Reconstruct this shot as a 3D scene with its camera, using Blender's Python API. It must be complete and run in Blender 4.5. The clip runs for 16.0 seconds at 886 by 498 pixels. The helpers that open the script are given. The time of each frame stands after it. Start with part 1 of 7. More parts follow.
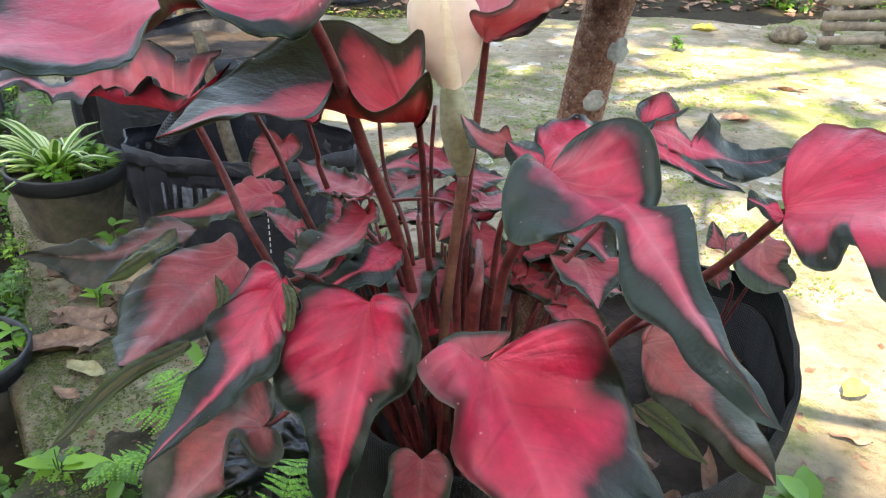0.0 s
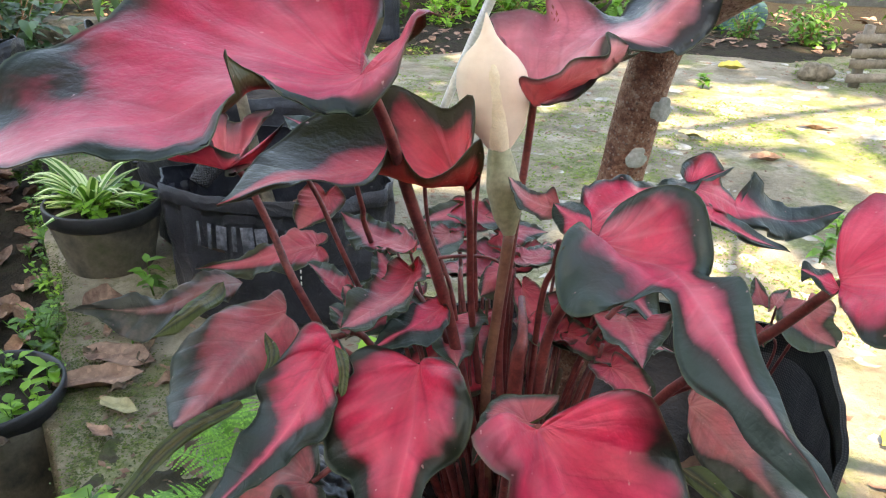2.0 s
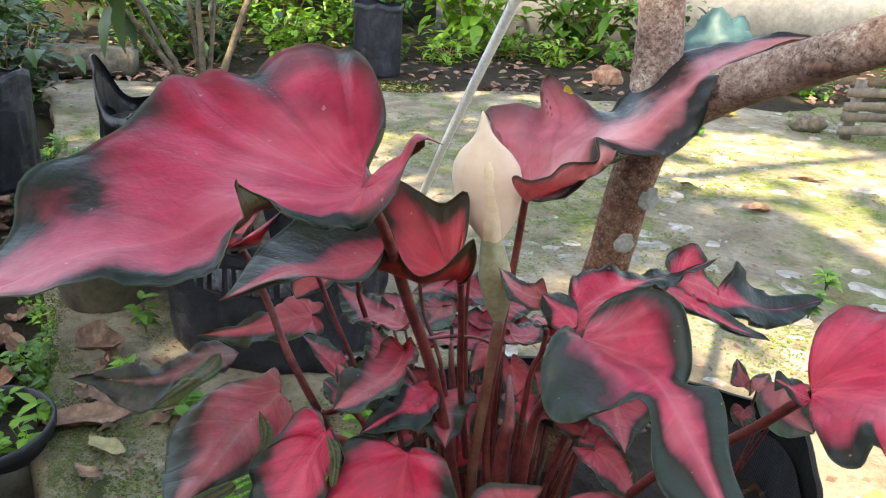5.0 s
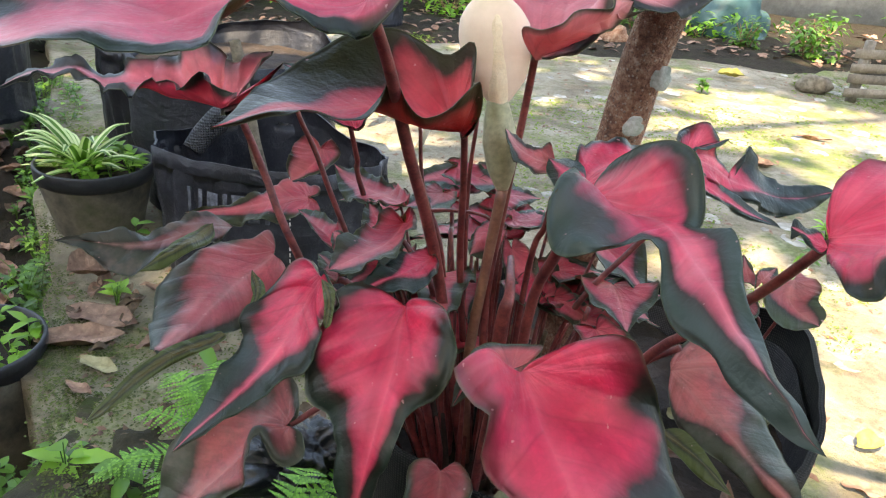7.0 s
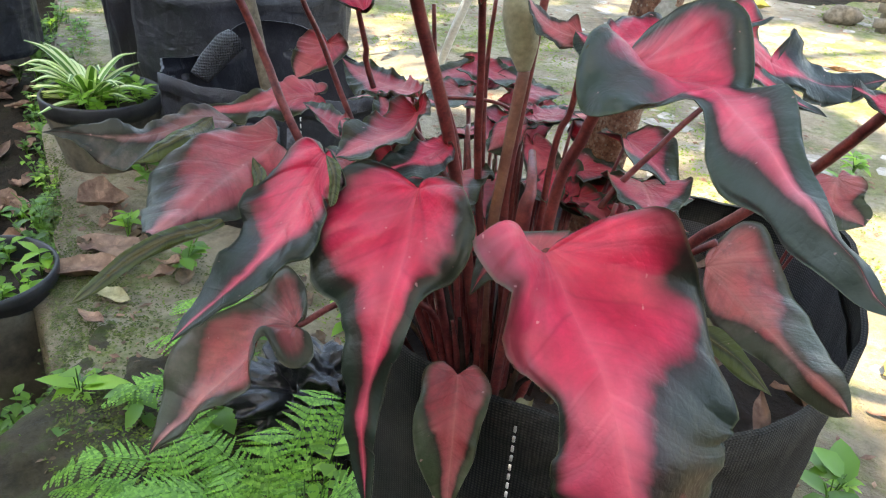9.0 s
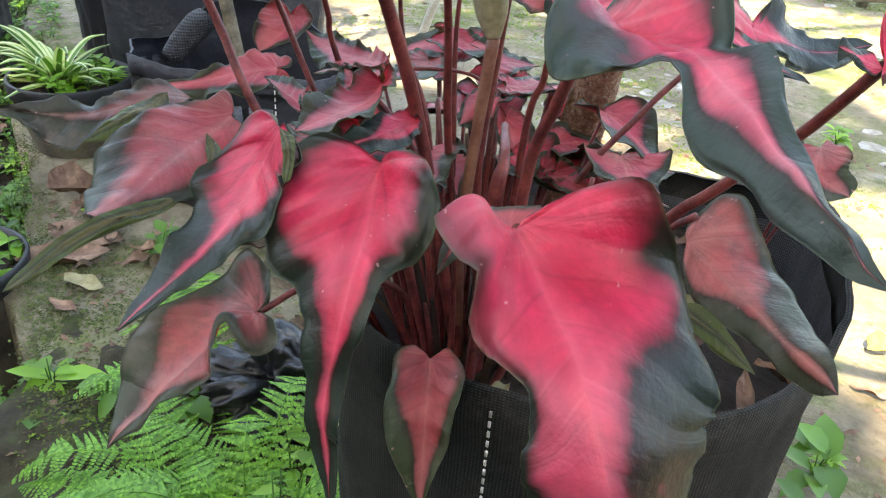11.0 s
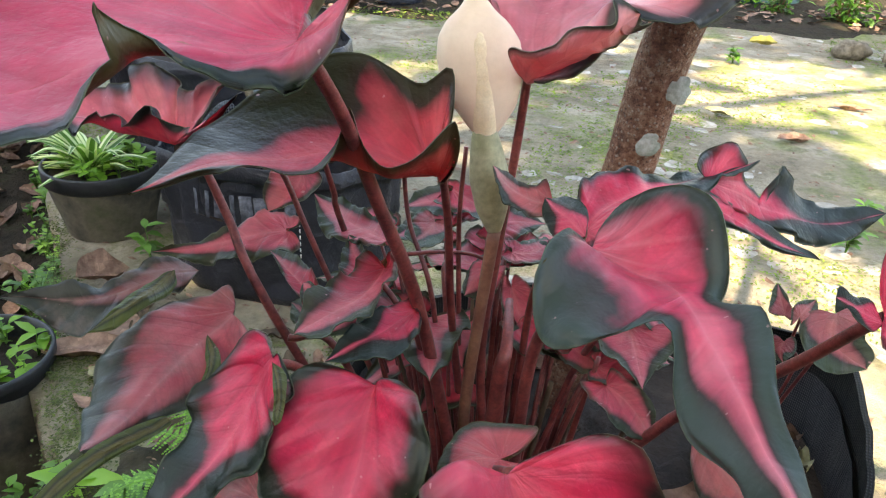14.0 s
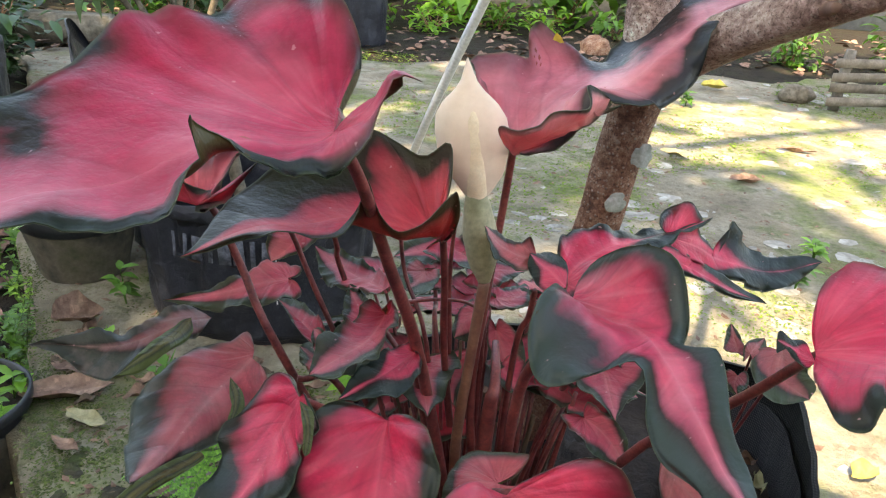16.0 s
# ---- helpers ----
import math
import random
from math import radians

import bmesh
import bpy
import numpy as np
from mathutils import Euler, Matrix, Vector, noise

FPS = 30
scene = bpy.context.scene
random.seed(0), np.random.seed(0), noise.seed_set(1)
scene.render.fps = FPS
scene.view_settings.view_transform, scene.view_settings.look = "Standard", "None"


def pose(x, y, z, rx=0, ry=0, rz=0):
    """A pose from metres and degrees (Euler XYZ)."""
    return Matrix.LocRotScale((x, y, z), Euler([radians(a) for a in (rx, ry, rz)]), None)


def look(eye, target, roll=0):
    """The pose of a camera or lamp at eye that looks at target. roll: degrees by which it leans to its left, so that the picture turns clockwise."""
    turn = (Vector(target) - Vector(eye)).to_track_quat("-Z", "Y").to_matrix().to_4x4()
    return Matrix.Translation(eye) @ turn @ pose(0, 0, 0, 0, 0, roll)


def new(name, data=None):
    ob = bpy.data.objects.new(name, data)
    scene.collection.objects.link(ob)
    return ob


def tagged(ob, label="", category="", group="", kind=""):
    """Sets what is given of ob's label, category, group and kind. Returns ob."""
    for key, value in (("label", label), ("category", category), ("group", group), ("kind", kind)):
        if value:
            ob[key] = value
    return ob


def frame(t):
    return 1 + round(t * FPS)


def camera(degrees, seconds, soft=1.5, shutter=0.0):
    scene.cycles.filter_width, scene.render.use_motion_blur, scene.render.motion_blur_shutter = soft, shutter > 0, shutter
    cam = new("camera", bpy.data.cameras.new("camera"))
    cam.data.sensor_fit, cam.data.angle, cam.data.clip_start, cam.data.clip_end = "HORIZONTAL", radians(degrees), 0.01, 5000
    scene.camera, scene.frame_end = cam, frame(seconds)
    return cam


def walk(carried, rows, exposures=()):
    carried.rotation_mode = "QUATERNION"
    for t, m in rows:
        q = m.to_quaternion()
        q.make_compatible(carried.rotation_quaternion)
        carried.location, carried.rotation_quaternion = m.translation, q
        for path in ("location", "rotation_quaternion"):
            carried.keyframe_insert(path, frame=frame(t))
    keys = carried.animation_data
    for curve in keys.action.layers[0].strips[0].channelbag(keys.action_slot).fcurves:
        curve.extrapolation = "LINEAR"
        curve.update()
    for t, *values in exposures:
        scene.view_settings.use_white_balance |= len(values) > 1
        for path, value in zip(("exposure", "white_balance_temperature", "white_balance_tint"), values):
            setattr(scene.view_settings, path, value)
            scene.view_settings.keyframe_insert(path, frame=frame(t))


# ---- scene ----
cam = camera(60.5, 16.0, 1.2)
PATH = [
    (0, (0.01, 0.039, 1.024), (-0.054, 1.818, 0.112), 1.8),
    (0.5, (0.012, 0.036, 1.033), (-0.083, 1.83, 0.156), 1.3),
    (1, (0.0, 0.041, 1.036), (-0.12, 1.837, 0.165), 1.1),
    (1.5, (-0.006, 0.043, 1.043), (-0.139, 1.851, 0.199), 1.2),
    (2, (-0.01, 0.043, 1.046), (-0.137, 1.854, 0.206), 1.5),
    (2.5, (-0.014, 0.05, 1.063), (-0.14, 1.855, 0.212), 1.0),
    (3, (-0.011, 0.064, 1.087), (-0.114, 1.868, 0.231), 2.5),
    (3.2, (-0.01, 0.068, 1.102), (-0.126, 1.88, 0.263), 2.5),
    (5.3, (-0.011, 0.034, 1.095), (-0.125, 1.878, 0.328), 3.9),
    (5.5, (-0.011, 0.031, 1.086), (-0.115, 1.875, 0.317), 4.6),
    (6, (-0.009, 0.029, 1.062), (-0.108, 1.863, 0.27), 4.7),
    (6.5, (-0.007, 0.026, 1.035), (-0.12, 1.84, 0.199), 4.8),
    (7, (-0.008, 0.029, 1.013), (-0.107, 1.836, 0.162), 5.3),
    (7.5, (-0.012, 0.029, 0.989), (-0.13, 1.819, 0.105), 5.2),
    (8, (-0.008, 0.035, 0.97), (-0.124, 1.8, 0.037), 5.0),
    (8.5, (-0.007, 0.044, 0.959), (-0.126, 1.792, -0.006), 4.6),
    (9, (-0.006, 0.05, 0.954), (-0.129, 1.79, -0.024), 4.6),
    (9.2, (-0.005, 0.052, 0.951), (-0.127, 1.786, -0.038), 4.3),
    (11.3, (0.005, 0.078, 0.939), (-0.07, 1.799, -0.077), 4.2),
    (11.5, (0.004, 0.08, 0.947), (-0.07, 1.811, -0.052), 4.0),
    (12, (0.003, 0.08, 0.974), (-0.094, 1.844, 0.038), 3.1),
    (12.5, (-0.004, 0.079, 0.989), (-0.121, 1.866, 0.101), 3.4),
    (13, (-0.01, 0.078, 1.001), (-0.158, 1.868, 0.122), 3.1),
    (13.5, (-0.004, 0.091, 1.011), (-0.162, 1.883, 0.135), 3.9),
    (14, (0.015, 0.129, 1.031), (-0.155, 1.899, 0.114), 2.9),
    (14.1, (0.016, 0.138, 1.036), (-0.157, 1.905, 0.115), 2.9),
    (14.5, (0.019, 0.153, 1.052), (-0.19, 1.927, 0.152), 1.7),
    (15, (0.008, 0.155, 1.068), (-0.227, 1.943, 0.203), 2.1),
    (15.5, (-0.003, 0.123, 1.071), (-0.19, 1.917, 0.207), 2.5),
    (16, (-0.008, 0.068, 1.072), (-0.085, 1.887, 0.244), 3.9),
]
walk(cam, [(t, look(eye, target, roll)) for t, eye, target, roll in PATH], [(0, 3.15, 8900, 12), (2, 3.14, 8900, 12), (3.2, 3.00, 8900, 12), (5.5, 2.90, 8900, 12), (7, 3.14, 8900, 12), (9, 3.31, 8900, 12), (11.5, 3.44, 8900, 12), (12.5, 3.48, 8900, 12), (13.5, 3.27, 8900, 12), (15, 2.96, 8900, 12), (16, 2.96, 8900, 12)])

# ---- light ----
SUN_EL, SUN_AZ = 50.0, -155.0          # degrees; azimuth from straight ahead towards the right
world = bpy.data.worlds.new("sky")
scene.world = world
world.use_nodes = True
wt = world.node_tree
sky = wt.nodes.new("ShaderNodeTexSky")
sky.sky_type, sky.sun_disc = "NISHITA", False
sky.sun_elevation, sky.sun_rotation = radians(SUN_EL), radians(SUN_AZ)
wt.links.new(sky.outputs[0], wt.nodes["Background"].inputs[0])
wt.nodes["Background"].inputs[1].default_value = 0.15
sun = new("sun", bpy.data.lights.new("sun", "SUN"))
sun.data.energy, sun.data.angle, sun.data.color = 2.5, radians(0.6), (1.0, 0.95, 0.86)
sd = Vector((math.sin(radians(SUN_AZ)) * math.cos(radians(SUN_EL)), math.cos(radians(SUN_AZ)) * math.cos(radians(SUN_EL)), math.sin(radians(SUN_EL))))
sun.matrix_world = look(tuple(sd * 20), (0, 0, 0))


# ---- materials ----
def mat(name):
    m = bpy.data.materials.new(name)
    m.use_nodes = True
    return m, m.node_tree.nodes, m.node_tree.links, m.node_tree.nodes["Principled BSDF"]


def ramp(nodes, stops, mode="LINEAR"):
    r = nodes.new("ShaderNodeValToRGB")
    r.color_ramp.interpolation = mode
    e = r.color_ramp.elements
    while len(e) < len(stops):
        e.new(0.5)
    for k, (p, c) in zip(e, stops):
        k.position, k.color = p, (*c, 1) if len(c) == 3 else c
    return r


def noise_tex(nodes, links, scale, detail=4, rough=0.55, coord="Object", distort=0.0):
    n, tc = nodes.new("ShaderNodeTexNoise"), nodes.new("ShaderNodeTexCoord")
    n.inputs["Scale"].default_value, n.inputs["Detail"].default_value, n.inputs["Roughness"].default_value = scale, detail, rough
    n.inputs["Distortion"].default_value = distort
    links.new(tc.outputs[coord], n.inputs["Vector"])
    return n


def mixc(nodes, links, fac, a, b, blend="MIX"):
    m = nodes.new("ShaderNodeMix")
    m.data_type, m.blend_type = "RGBA", blend
    for sock, v in ((m.inputs[0], fac), (m.inputs[6], a), (m.inputs[7], b)):
        if isinstance(v, (int, float)):
            sock.default_value = v
        elif isinstance(v, tuple):
            sock.default_value = (*v, 1)
        else:
            links.new(v, sock)
    return m.outputs[2]


def maths(nodes, links, op, a, b=0.0, clamp=False):
    m = nodes.new("ShaderNodeMath")
    m.operation, m.use_clamp = op, clamp
    for sock, v in ((m.inputs[0], a), (m.inputs[1], b)):
        if isinstance(v, (int, float)):
            sock.default_value = v
        else:
            links.new(v, sock)
    return m.outputs[0]


def bump(nodes, links, height, strength, dist, bsdf):
    b = nodes.new("ShaderNodeBump")
    b.inputs["Strength"].default_value, b.inputs["Distance"].default_value = strength, dist
    links.new(height, b.inputs["Height"])
    links.new(b.outputs[0], bsdf.inputs["Normal"])
    return b


def two_tone(name, c1, c2, scale=8.0, rough=0.7, bump_d=0.002, fine=60.0, c3=None, spec=0.4, vary=0.0, coord="Object", grain=1.0):
    """A plain rough surface: two colours at a coarse scale, a grain and a fine relief."""
    m, n, l, b = mat(name)
    big, small = noise_tex(n, l, scale, 5, 0.6, coord), noise_tex(n, l, fine, 6, 0.65, coord)
    r = ramp(n, [(0.35, c1), (0.65, c2)] if c3 is None else [(0.3, c1), (0.52, c2), (0.68, c3)])
    l.new(big.outputs[0], r.inputs[0])
    g = ramp(n, [(0.25, (1 - 0.28 * grain,) * 3), (0.75, (1 + 0.25 * grain,) * 3)])
    l.new(small.outputs[0], g.inputs[0])
    col = mixc(n, l, 1.0, r.outputs[0], g.outputs[0], "MULTIPLY")
    if vary:
        oi = n.new("ShaderNodeObjectInfo")
        geo = n.new("ShaderNodeNewGeometry")
        both = maths(n, l, "FRACT", maths(n, l, "ADD", oi.outputs["Random"], geo.outputs["Random Per Island"]))
        v = ramp(n, [(0, (1 - vary,) * 3), (1, (1 + vary,) * 3)])
        l.new(both, v.inputs[0])
        col = mixc(n, l, 1.0, col, v.outputs[0], "MULTIPLY")
    l.new(col, b.inputs["Base Color"])
    b.inputs["Roughness"].default_value = rough
    b.inputs["Specular IOR Level"].default_value = spec
    bump(n, l, small.outputs[0], 0.6, bump_d, b)
    return m


def leafy(name, c1, c2, rough=0.45, translucent=0.3, scale=30.0, vary=0.25):
    """Green foliage: light comes through it, each leaf a little different."""
    m, n, l, b = mat(name)
    geo, oi = n.new("ShaderNodeNewGeometry"), n.new("ShaderNodeObjectInfo")
    t = noise_tex(n, l, scale, 3)
    pick = maths(n, l, "FRACT", maths(n, l, "ADD", geo.outputs["Random Per Island"], oi.outputs["Random"]))
    f = maths(n, l, "ADD", maths(n, l, "MULTIPLY", pick, 0.6), maths(n, l, "MULTIPLY", t.outputs[0], 0.4))
    col = mixc(n, l, f, c1, c2)
    v = ramp(n, [(0, (1 - vary,) * 3), (1, (1 + vary,) * 3)])
    l.new(pick, v.inputs[0])
    col = mixc(n, l, 1.0, col, v.outputs[0], "MULTIPLY")
    l.new(col, b.inputs["Base Color"])
    b.inputs["Roughness"].default_value = rough
    tr, mx = n.new("ShaderNodeBsdfTranslucent"), n.new("ShaderNodeMixShader")
    l.new(mixc(n, l, 1.0, col, (1.3, 1.4, 0.7), "MULTIPLY"), tr.inputs["Color"])
    mx.inputs[0].default_value = translucent
    l.new(b.outputs[0], mx.inputs[1]), l.new(tr.outputs[0], mx.inputs[2])
    l.new(mx.outputs[0], n["Material Output"].inputs["Surface"])
    return m


def blade_material(name, pink, pale, green, margin, reach_base, reach_tip, grime=0.0, under=False, skew=0.0):
    """Caladium blade. UV x runs round the margin from notch (0) to tip (1), UV y from the midrib (0) to the margin (1)."""
    m, n, l, b = mat(name)
    uv = n.new("ShaderNodeUVMap")
    uv.uv_map = "blade"
    sep = n.new("ShaderNodeSeparateXYZ")
    l.new(uv.outputs[0], sep.inputs[0])
    s, r = sep.outputs[0], sep.outputs[1]
    uv2, sep2 = n.new("ShaderNodeUVMap"), n.new("ShaderNodeSeparateXYZ")
    uv2.uv_map = "along"
    l.new(uv2.outputs[0], sep2.inputs[0])
    v = sep2.outputs[0]
    soft, fine = noise_tex(n, l, 22, 3, 0.5, distort=0.4), noise_tex(n, l, 260, 4, 0.6)
    # feathered border: streaks that run along the side veins
    streak, comb = n.new("ShaderNodeTexNoise"), n.new("ShaderNodeCombineXYZ")
    l.new(maths(n, l, "MULTIPLY", s, 38.0), comb.inputs[0])
    l.new(maths(n, l, "MULTIPLY", r, 2.4), comb.inputs[1])
    oi = n.new("ShaderNodeObjectInfo")
    l.new(maths(n, l, "ADD", maths(n, l, "MULTIPLY", oi.outputs["Random"], 40.0), maths(n, l, "MULTIPLY", sep2.outputs[1], 7.0)), comb.inputs[2])
    l.new(comb.outputs[0], streak.inputs["Vector"])
    streak.inputs["Scale"].default_value, streak.inputs["Detail"].default_value = 1.0, 4
    reach = n.new("ShaderNodeMapRange")
    reach.interpolation_type = "SMOOTHSTEP"
    for k, w in zip(("From Min", "From Max", "To Min", "To Max"), (0.16, 0.66, reach_base, reach_tip)):
        reach.inputs[k].default_value = w
    l.new(v, reach.inputs["Value"])
    wob = maths(n, l, "ADD", maths(n, l, "MULTIPLY", maths(n, l, "SUBTRACT", streak.outputs[0], 0.5), 0.13),
                maths(n, l, "MULTIPLY", maths(n, l, "SUBTRACT", soft.outputs[0], 0.5), 0.55))
    blotch = noise_tex(n, l, 11, 2, 0.5, distort=0.3)
    wob = maths(n, l, "ADD", wob, maths(n, l, "MULTIPLY", maths(n, l, "SUBTRACT", blotch.outputs[0], 0.5), 1.2))
    edge = maths(n, l, "ADD", maths(n, l, "SUBTRACT", maths(n, l, "ADD", r, 0.02), reach.outputs[0]), wob)
    if skew:
        edge = maths(n, l, "ADD", edge, maths(n, l, "MULTIPLY", maths(n, l, "SUBTRACT", sep2.outputs[1], 1.0), 2 * skew))
    zone = n.new("ShaderNodeMapRange")
    zone.interpolation_type = "SMOOTHSTEP"
    zone.inputs["From Min"].default_value, zone.inputs["From Max"].default_value = -0.40, 0.40
    l.new(edge, zone.inputs["Value"])
    # creases that fan out from where the stalk joins
    uv3, sep3 = n.new("ShaderNodeUVMap"), n.new("ShaderNodeSeparateXYZ")
    uv3.uv_map = "flat"
    l.new(uv3.outputs[0], sep3.inputs[0])
    ang = maths(n, l, "ARCTAN2", sep3.outputs[0], maths(n, l, "ADD", sep3.outputs[1], 0.04))
    rad = maths(n, l, "SQRT", maths(n, l, "ADD", maths(n, l, "MULTIPLY", sep3.outputs[0], sep3.outputs[0]), maths(n, l, "MULTIPLY", sep3.outputs[1], sep3.outputs[1])))
    fan, comb3 = n.new("ShaderNodeTexNoise"), n.new("ShaderNodeCombineXYZ")
    l.new(maths(n, l, "MULTIPLY", ang, 5.2), comb3.inputs[0])
    l.new(maths(n, l, "MULTIPLY", rad, 2.2), comb3.inputs[1])
    l.new(maths(n, l, "MULTIPLY", oi.outputs["Random"], 60.0), comb3.inputs[2])
    l.new(comb3.outputs[0], fan.inputs["Vector"])
    fan.inputs["Scale"].default_value, fan.inputs["Detail"].default_value, fan.inputs["Roughness"].default_value = 1.0, 2.5, 0.5
    fan_dark = ramp(n, [(0.30, (1, 1, 1)), (0.48, (0, 0, 0))])
    fan_pale = ramp(n, [(0.56, (0, 0, 0)), (0.72, (1, 1, 1))])
    l.new(fan.outputs[0], fan_dark.inputs[0]), l.new(fan.outputs[0], fan_pale.inputs[0])
    near = ramp(n, [(0.10, (1, 1, 1)), (0.85, (0.25, 0.25, 0.25))])
    l.new(rad, near.inputs[0])
    # veins: a few faint side veins, and the midrib
    vein = n.new("ShaderNodeTexWave")
    vein.wave_type, vein.bands_direction = "BANDS", "X"
    vein.inputs["Scale"].default_value, vein.inputs["Distortion"].default_value = 0.085, 3.4
    vein.inputs["Detail"].default_value, vein.inputs["Detail Scale"].default_value = 2.0, 0.9
    l.new(comb.outputs[0], vein.inputs["Vector"])
    lines = ramp(n, [(0.95, (0, 0, 0)), (1.0, (1, 1, 1))])
    l.new(vein.outputs[0], lines.inputs[0])
    rib = ramp(n, [(0.0, (1, 1, 1)), (0.06, (0.5, 0.5, 0.5)), (0.20, (0, 0, 0))])
    l.new(maths(n, l, "ADD", r, maths(n, l, "MULTIPLY", maths(n, l, "LESS_THAN", v, 0.0), 0.10)), rib.inputs[0])
    cloud = noise_tex(n, l, 34, 5, 0.6, distort=0.6)
    cl = ramp(n, [(0.32, (0, 0, 0)), (0.68, (1, 1, 1))])
    l.new(cloud.outputs[0], cl.inputs[0])
    mottled = mixc(n, l, cl.outputs[0], tuple(min(0.86, c * 1.14) for c in pink), (pink[0] * 0.80, pink[1] * 0.66, pink[2] * 0.64))
    # fine net of small veins
    net, lift = n.new("ShaderNodeTexVoronoi"), n.new("ShaderNodeVectorMath")
    net.feature = "DISTANCE_TO_EDGE"
    net.inputs["Scale"].default_value = 46.0
    warp = noise_tex(n, l, 60, 2, 0.5)
    lift.operation = "MULTIPLY_ADD"
    lift.inputs[1].default_value = (0.03, 0.03, 0.0)
    l.new(warp.outputs["Color"], lift.inputs[0]), l.new(uv3.outputs[0], lift.inputs[2])
    l.new(lift.outputs[0], net.inputs["Vector"])
    mesh = ramp(n, [(0.0, (1, 1, 1)), (0.16, (0, 0, 0))])
    l.new(net.outputs["Distance"], mesh.inputs[0])
    mottled = mixc(n, l, maths(n, l, "MULTIPLY", mesh.outputs[0], 0.10), mottled, (pink[0] * 0.62, pink[1] * 0.5, pink[2] * 0.5))
    # side veins from the midrib to the margin, with finer ones between
    run = maths(n, l, "ADD", maths(n, l, "MULTIPLY", s, 8.0), maths(n, l, "MULTIPLY", maths(n, l, "ADD", soft.outputs[0], warp.outputs[0]), 0.13))
    thick = ramp(n, [(0.0, (1, 1, 1)), (0.05, (0.35, 0.35, 0.35)), (0.12, (0, 0, 0))])
    l.new(maths(n, l, "ABSOLUTE", maths(n, l, "SUBTRACT", maths(n, l, "FRACT", run), 0.5)), thick.inputs[0])
    thin = ramp(n, [(0.0, (1, 1, 1)), (0.16, (0, 0, 0))])
    l.new(maths(n, l, "ABSOLUTE", maths(n, l, "SUBTRACT", maths(n, l, "FRACT", maths(n, l, "MULTIPLY", run, 3.3)), 0.5)), thin.inputs[0])
    ribs = maths(n, l, "ADD", maths(n, l, "MULTIPLY", thick.outputs[0], 0.8), maths(n, l, "MULTIPLY", thin.outputs[0], 0.30))
    mottled = mixc(n, l, maths(n, l, "MULTIPLY", ribs, 0.42, True), mottled, (pink[0] * 0.60, pink[1] * 0.35, pink[2] * 0.42))
    mottled = mixc(n, l, maths(n, l, "MULTIPLY", streak.outputs[0], 0.25), mottled, tuple(c * 0.60 for c in pink))
    mottled = mixc(n, l, maths(n, l, "MULTIPLY", maths(n, l, "MULTIPLY", fan_dark.outputs[0], near.outputs[0]), 0.50), mottled, (pink[0] * 0.52, pink[1] * 0.40, pink[2] * 0.42))
    mottled = mixc(n, l, maths(n, l, "MULTIPLY", maths(n, l, "MULTIPLY", fan_pale.outputs[0], near.outputs[0]), 0.40), mottled, pale)
    faint = noise_tex(n, l, 16, 2, 0.5)
    fr = ramp(n, [(0.45, (0, 0, 0)), (0.7, (1, 1, 1))])
    l.new(faint.outputs[0], fr.inputs[0])
    inner = mixc(n, l, maths(n, l, "MULTIPLY", lines.outputs[0], maths(n, l, "MULTIPLY", fr.outputs[0], 0.30)), mottled, pale)
    # pale clouds in the pink, partly whitish leaf sheen put into the colour
    inner = mixc(n, l, maths(n, l, "MULTIPLY", fr.outputs[0], 0.46), inner, pale)
    inner = mixc(n, l, maths(n, l, "MULTIPLY", rib.outputs[0], 0.40), inner, pale)
    faded = n.new("ShaderNodeMapRange")
    faded.inputs["From Min"].default_value, faded.inputs["From Max"].default_value, faded.inputs["To Max"].default_value = 0.45, 1.0, 0.55
    l.new(v, faded.inputs["Value"])
    inner = mixc(n, l, faded.outputs[0], inner, (0.8 * pale[0], 0.06 + 0.85 * pale[1], 0.06 + 0.85 * pale[2]))
    dark = mixc(n, l, soft.outputs[0], green, margin)
    steps = ramp(n, [(0.10, (0, 0, 0)), (0.36, (0.32,) * 3), (0.66, (1, 1, 1))])
    l.new(zone.outputs[0], steps.inputs[0])
    col = mixc(n, l, steps.outputs[0], inner, (0.05 * pink[0] + 0.012, 0.06 * pink[1] + 0.013, 0.05 * pink[2] + 0.008))
    late = ramp(n, [(0.52, (0, 0, 0)), (1.0, (1, 1, 1))])
    l.new(zone.outputs[0], late.inputs[0])
    col = mixc(n, l, late.outputs[0], col, dark)
    # a dark line of uneven width all round, and a thin dry lip
    edge_line = ramp(n, [(0.74, (0, 0, 0)), (0.93, (1, 1, 1))])
    l.new(maths(n, l, "ADD", r, maths(n, l, "MULTIPLY", maths(n, l, "SUBTRACT", soft.outputs[0], 0.5), 0.22)), edge_line.inputs[0])
    gate = ramp(n, [(0.36, (0.40, 0.40, 0.40)), (0.54, (1, 1, 1))])
    l.new(blotch.outputs[0], gate.inputs[0])
    col = mixc(n, l, maths(n, l, "MULTIPLY", maths(n, l, "MULTIPLY", edge_line.outputs[0], gate.outputs[0]), 0.78), col, dark)
    lip = ramp(n, [(0.972, (0, 0, 0)), (0.998, (1, 1, 1))])
    l.new(r, lip.inputs[0])
    col = mixc(n, l, maths(n, l, "MULTIPLY", lip.outputs[0], 0.50), col, (0.15, 0.19, 0.11))
    spots = noise_tex(n, l, 170, 2, 0.4)
    dots = ramp(n, [(0.738, (0, 0, 0)), (0.78, (1, 1, 1))])
    l.new(spots.outputs[0], dots.inputs[0])
